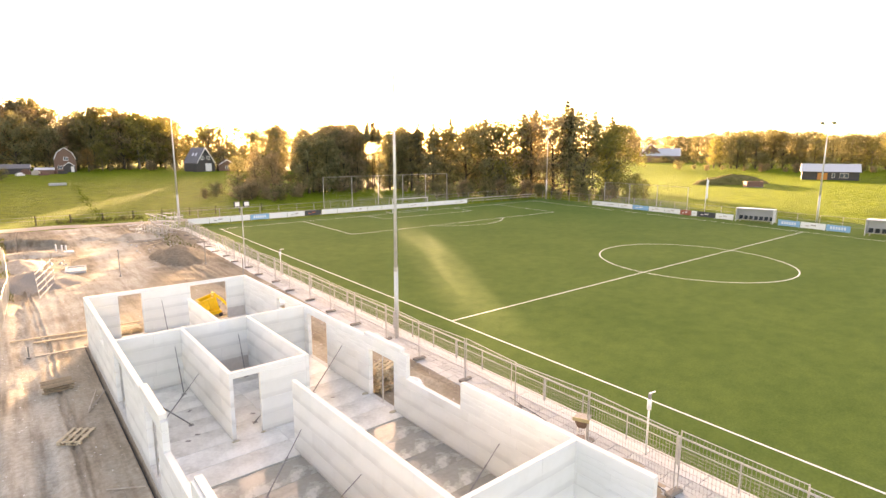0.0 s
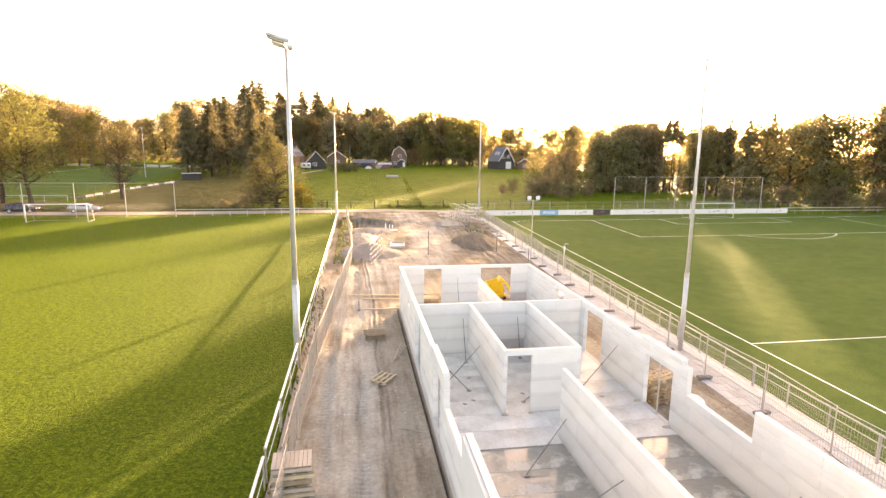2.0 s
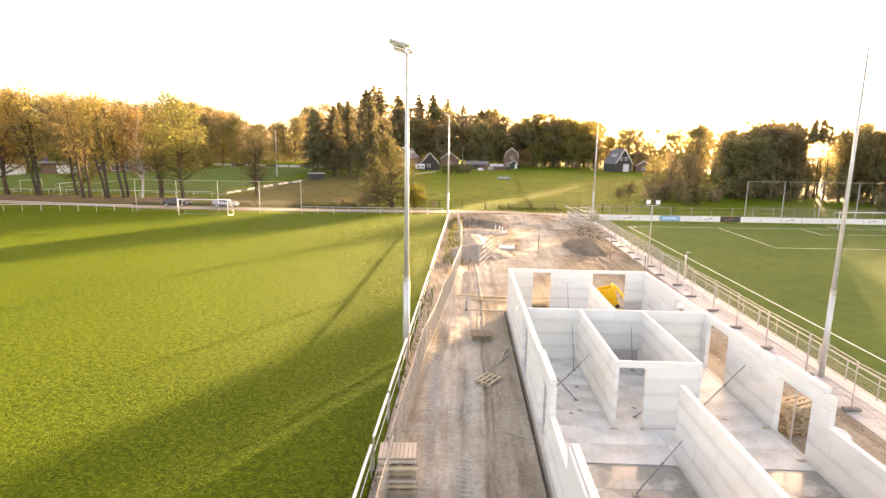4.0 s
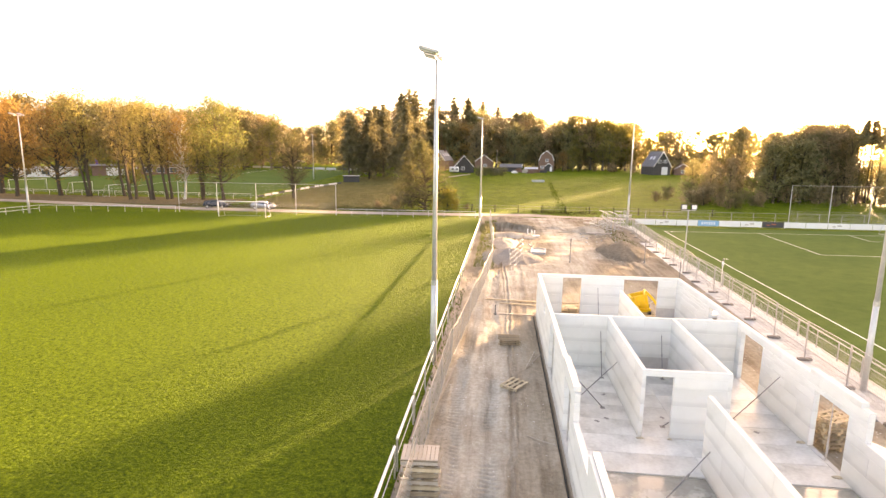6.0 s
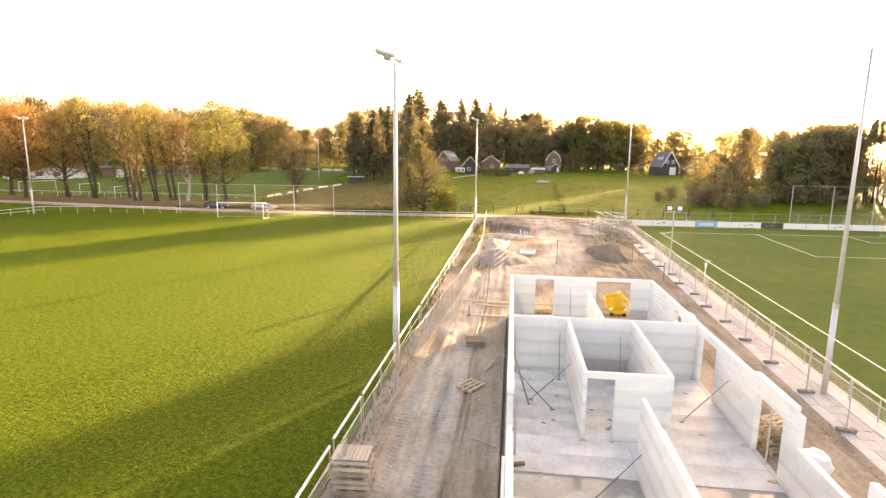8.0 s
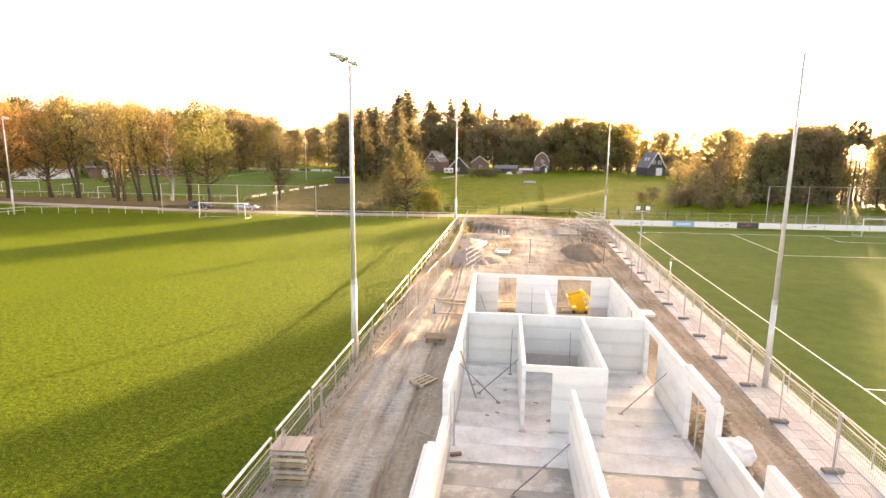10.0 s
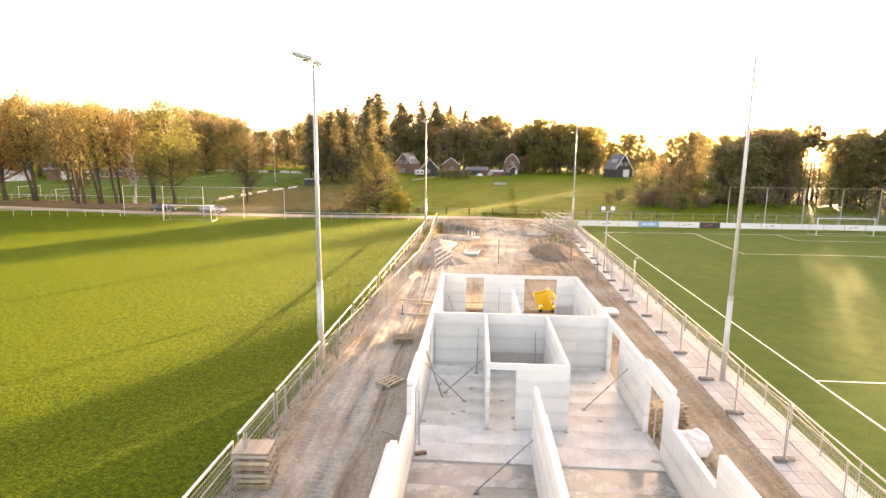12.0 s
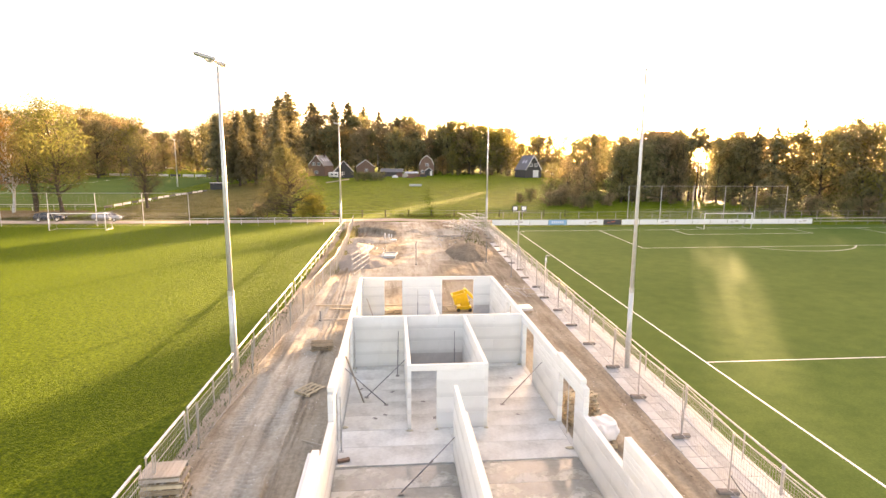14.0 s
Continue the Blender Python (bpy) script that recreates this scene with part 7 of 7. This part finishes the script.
# parked cars
def car(at, turn, mat, label, estate=False):
    t = thing("car", label, "car", at, turn, group="parked cars")
    L, W = 4.3, 1.72
    prof = [(-2.15, 0.35), (-2.12, 0.80), (-1.30, 0.92), (-0.55, 1.40), (1.0, 1.45), (1.75 if estate else 1.45, 1.38 if estate else 1.25), (2.08, 0.95), (2.15, 0.38)]
    bm = bmesh.new()
    a = [bm.verts.new((x, -W / 2 * (0.86 if z > 1.0 else 1), z)) for x, z in prof]
    b = [bm.verts.new((x, W / 2 * (0.86 if z > 1.0 else 1), z)) for x, z in prof]
    bm.faces.new(a)
    bm.faces.new(list(reversed(b)))
    for i in range(len(prof)):
        bm.faces.new((a[i], b[i], b[(i + 1) % len(prof)], a[(i + 1) % len(prof)]))
    bmesh.ops.recalc_face_normals(bm, faces=bm.faces)
    bmesh.ops.bevel(bm, geom=list(bm.edges), offset=0.05, segments=2, affect="EDGES")
    part("body", bm, mat, t, flat=False)
    for s in (-1, 1):
        bm = bmesh.new()
        v = [bm.verts.new((x, s * (W / 2 * (0.99 if z < 1.0 else 0.90) + 0.006), z)) for x, z in ((-1.1, 0.98), (-0.5, 1.32), (1.0, 1.36), (1.35, 1.0))]
        bm.faces.new(v)
        part("side_window", bm, GLASS_DARK, t)
    bm = bmesh.new()
    v = [bm.verts.new(p) for p in ((-1.28, -0.68, 0.965), (-1.28, 0.68, 0.965), (-0.58, 0.62, 1.40), (-0.58, -0.62, 1.40))]
    bm.faces.new(v)
    part("windscreen", bm, GLASS_DARK, t)
    for x in (-1.35, 1.35):
        for y in (-0.80, 0.80):
            bm = bmesh.new()
            bar(bm, (x, y - 0.1, 0.31), (x, y + 0.1, 0.31), 0.31, 18)
            w = part("wheel", bm, BLACK, t)
            bm = bmesh.new()
            s = math.copysign(0.105, y)
            bar(bm, (x, y + s - 0.005, 0.31), (x, y + s + 0.005, 0.31), 0.19, 14)
            part("rim", bm, GALV, w)
    for y in (-0.6, 0.6):
        bm = bmesh.new()
        box(bm, -2.17, -2.10, y - 0.2, y + 0.2, 0.62, 0.76, 0.01)
        part("headlight", bm, LAMP_GLASS, t)


car((-50.2, 92.6, 0.02), 185, CAR_DARK, "dark blue estate car parked on the gravel road", True)
car((-41.2, 92.4, 0.02), 182, CAR_SILVER, "silver estate car parked on the gravel road", True)
for k, m in enumerate((CAR_WHITE, CAR_DARK, CAR_SILVER, CAR_WHITE)):
    x, y = -112 + 8 * k, 300 - 3 * k
    car((x, y, land(x, y)), 190, m, "parked car beyond the distant pitch")
car((-152, 150, land(-152, 150)), 150, CAR_WHITE, "white van-like car beside the clubhouse", True)

# small shelter and far masts
t = thing("team_shelter", "small dark team shelter beside the distant pitch", "team shelter", (-44.0, 160.0, land(-44, 160) + 0.1), 20)
bm = bmesh.new()
box(bm, -2.5, 2.5, -0.8, 0.8, 1.9, 2.05, 0.02)
part("roof", bm, TRIM, t)
bm = bmesh.new()
box(bm, -2.4, 2.4, 0.6, 0.7, 0, 1.89)
part("back_panel", bm, DARK, t)
for a in (((-60.0, 172, land(-60, 172)), 14.0, 180, 1, "slim grey mast beside the distant pitch"), ((265, 45, 0), 20, 0, 1, "tall pale mast beside the far shed"), ((262, 48, 0), 19, 0, 1, "tall pale mast beside the far shed")):
    mast(*a)


# ---- pieces: pavers, kerbs, floor planks, wall blocks ----
PATH_TOP = 0.05
path_bed = tagged(part("path_bed", box(bmesh.new(), 0, 0.01, 0, 0.01, -0.3, -0.29), FOOT), "narrow paved path beside the turf pitch", "path", kind="structure")
verts, faces = strip_quads([(edge_x(16.75, y), y) for y in (-12, 20, 50, 82)], 1.62, 0.02)
path_bed.data = mesh_of("path_bed", verts, faces, SAND)
slab = box_mesh("paving_slab", 0.484, 0.682, 0.06, PAVER, 0.006)
n = 0
rows, loose_v, loose_f = 46, [], []
for j in range(112):
    y = 2.0 + j * 0.70
    for i in range(3):
        x = edge_x(16.12 + 0.50 * i, y)
        if j < rows * 2:
            ob = piece("paving_slab", slab, path_bed, (x, y, PATH_TOP - 0.03 + rng.uniform(-0.006, 0.006)), (rng.uniform(-0.01, 0.01), rng.uniform(-0.01, 0.01), -0.038))
kerb = box_mesh("kerb_slab", 0.80, 1.98, 0.16, KERB, 0.012)
ledge = tagged(part("kerb_bed", box(bmesh.new(), 0, 0.01, 0, 0.01, -0.3, -0.29), MORTAR), "pale concrete ledge along the turf pitch", "kerb", kind="structure")
verts, faces = strip_quads([(edge_x(17.62, y), y) for y in (-12, 20, 50, 82)], 0.85, 0.03)
ledge.data = mesh_of("kerb_bed", verts, faces, MORTAR)
for j in range(41):
    y = 0.0 + j * 2.0
    piece("kerb_slab", kerb, ledge, (edge_x(17.64, y), y, 0.01 + rng.uniform(-0.004, 0.004)), (0, 0, -0.038))

# concrete floor planks inside the building
floor_bed = box(bmesh.new(), XL1, XR0, SLAB_END + 0.02, YF0, FLOOR - 0.058, FLOOR - 0.03)
box(floor_bed, XL1, XR0, 4.2, SLAB_END, FLOOR - WET_DROP - 0.058, FLOOR - WET_DROP - 0.03)
floor = tagged(part("floor", floor_bed, MORTAR), "pale concrete floor of laid planks, damp in the near rooms", "floor", kind="structure")
y = 4.3
k = 0
while y < YF0 - 0.2:
    w = min(1.19, YF0 - y, SLAB_END - y if y < SLAB_END - 0.05 else 9)
    wet = y + w / 2 < SLAB_END
    for x0, x1 in ((XL1 + 0.01, 7.42), (7.43, XR0 - 0.01)):
        me = box_mesh("floor_plank", x1 - x0, w - 0.012, 0.04, WETSLAB if wet else SLAB, 0.004)
        piece("floor_plank", me, floor, ((x0 + x1) / 2, y + w / 2, FLOOR - 0.02 - WET_DROP * wet + rng.uniform(-0.002, 0.002)))
    y += w

# wall blocks
for (name, axis, a0, a1, f0, f1, holes, _), wall in zip(WALLS, WALL_OBJECTS):
    for c, (z0, z1) in enumerate(courses(holes, TOP)):
        for r0, r1 in runs(a0, a1, z0, z1, holes):
            n = max(1, round((r1 - r0) / 2.4))
            cuts = [r0 + (r1 - r0) * i / n for i in range(n + 1)]
            if n > 1 and c % 2:
                step = (r1 - r0) / n
                cuts = [r0] + [r0 + step * (i + 0.5) for i in range(n)] + [r1]
            if name == "wall_inner_cross" and c == 0:
                cuts = [r0, 4.6, 5.95, 7.3, 8.70, 10.2, r1]
            for b0, b1 in zip(cuts, cuts[1:]):
                l, h, th = b1 - b0 - 0.004, z1 - z0 - 0.004, f1 - f0
                mid, zz, ff = (b0 + b1) / 2, (z0 + z1) / 2, (f0 + f1) / 2
                if c == 0 and "inner" in name:
                    h, zz = h - 0.05, zz + 0.025
                mat = DAMP_BLOCK if (name == "wall_inner_cross" and c == 0 and 5.9 < mid < 8.75) or (name == "wall_north" and c == 0 and mid > 10.5) else BLOCK
                if axis == "y":
                    piece("wall_block", box_mesh("wall_block", th, l, h, mat, 0.006), wall, (ff, mid, zz))
                else:
                    piece("wall_block", box_mesh("wall_block", l, th, h, mat, 0.006), wall, (mid, ff, zz))
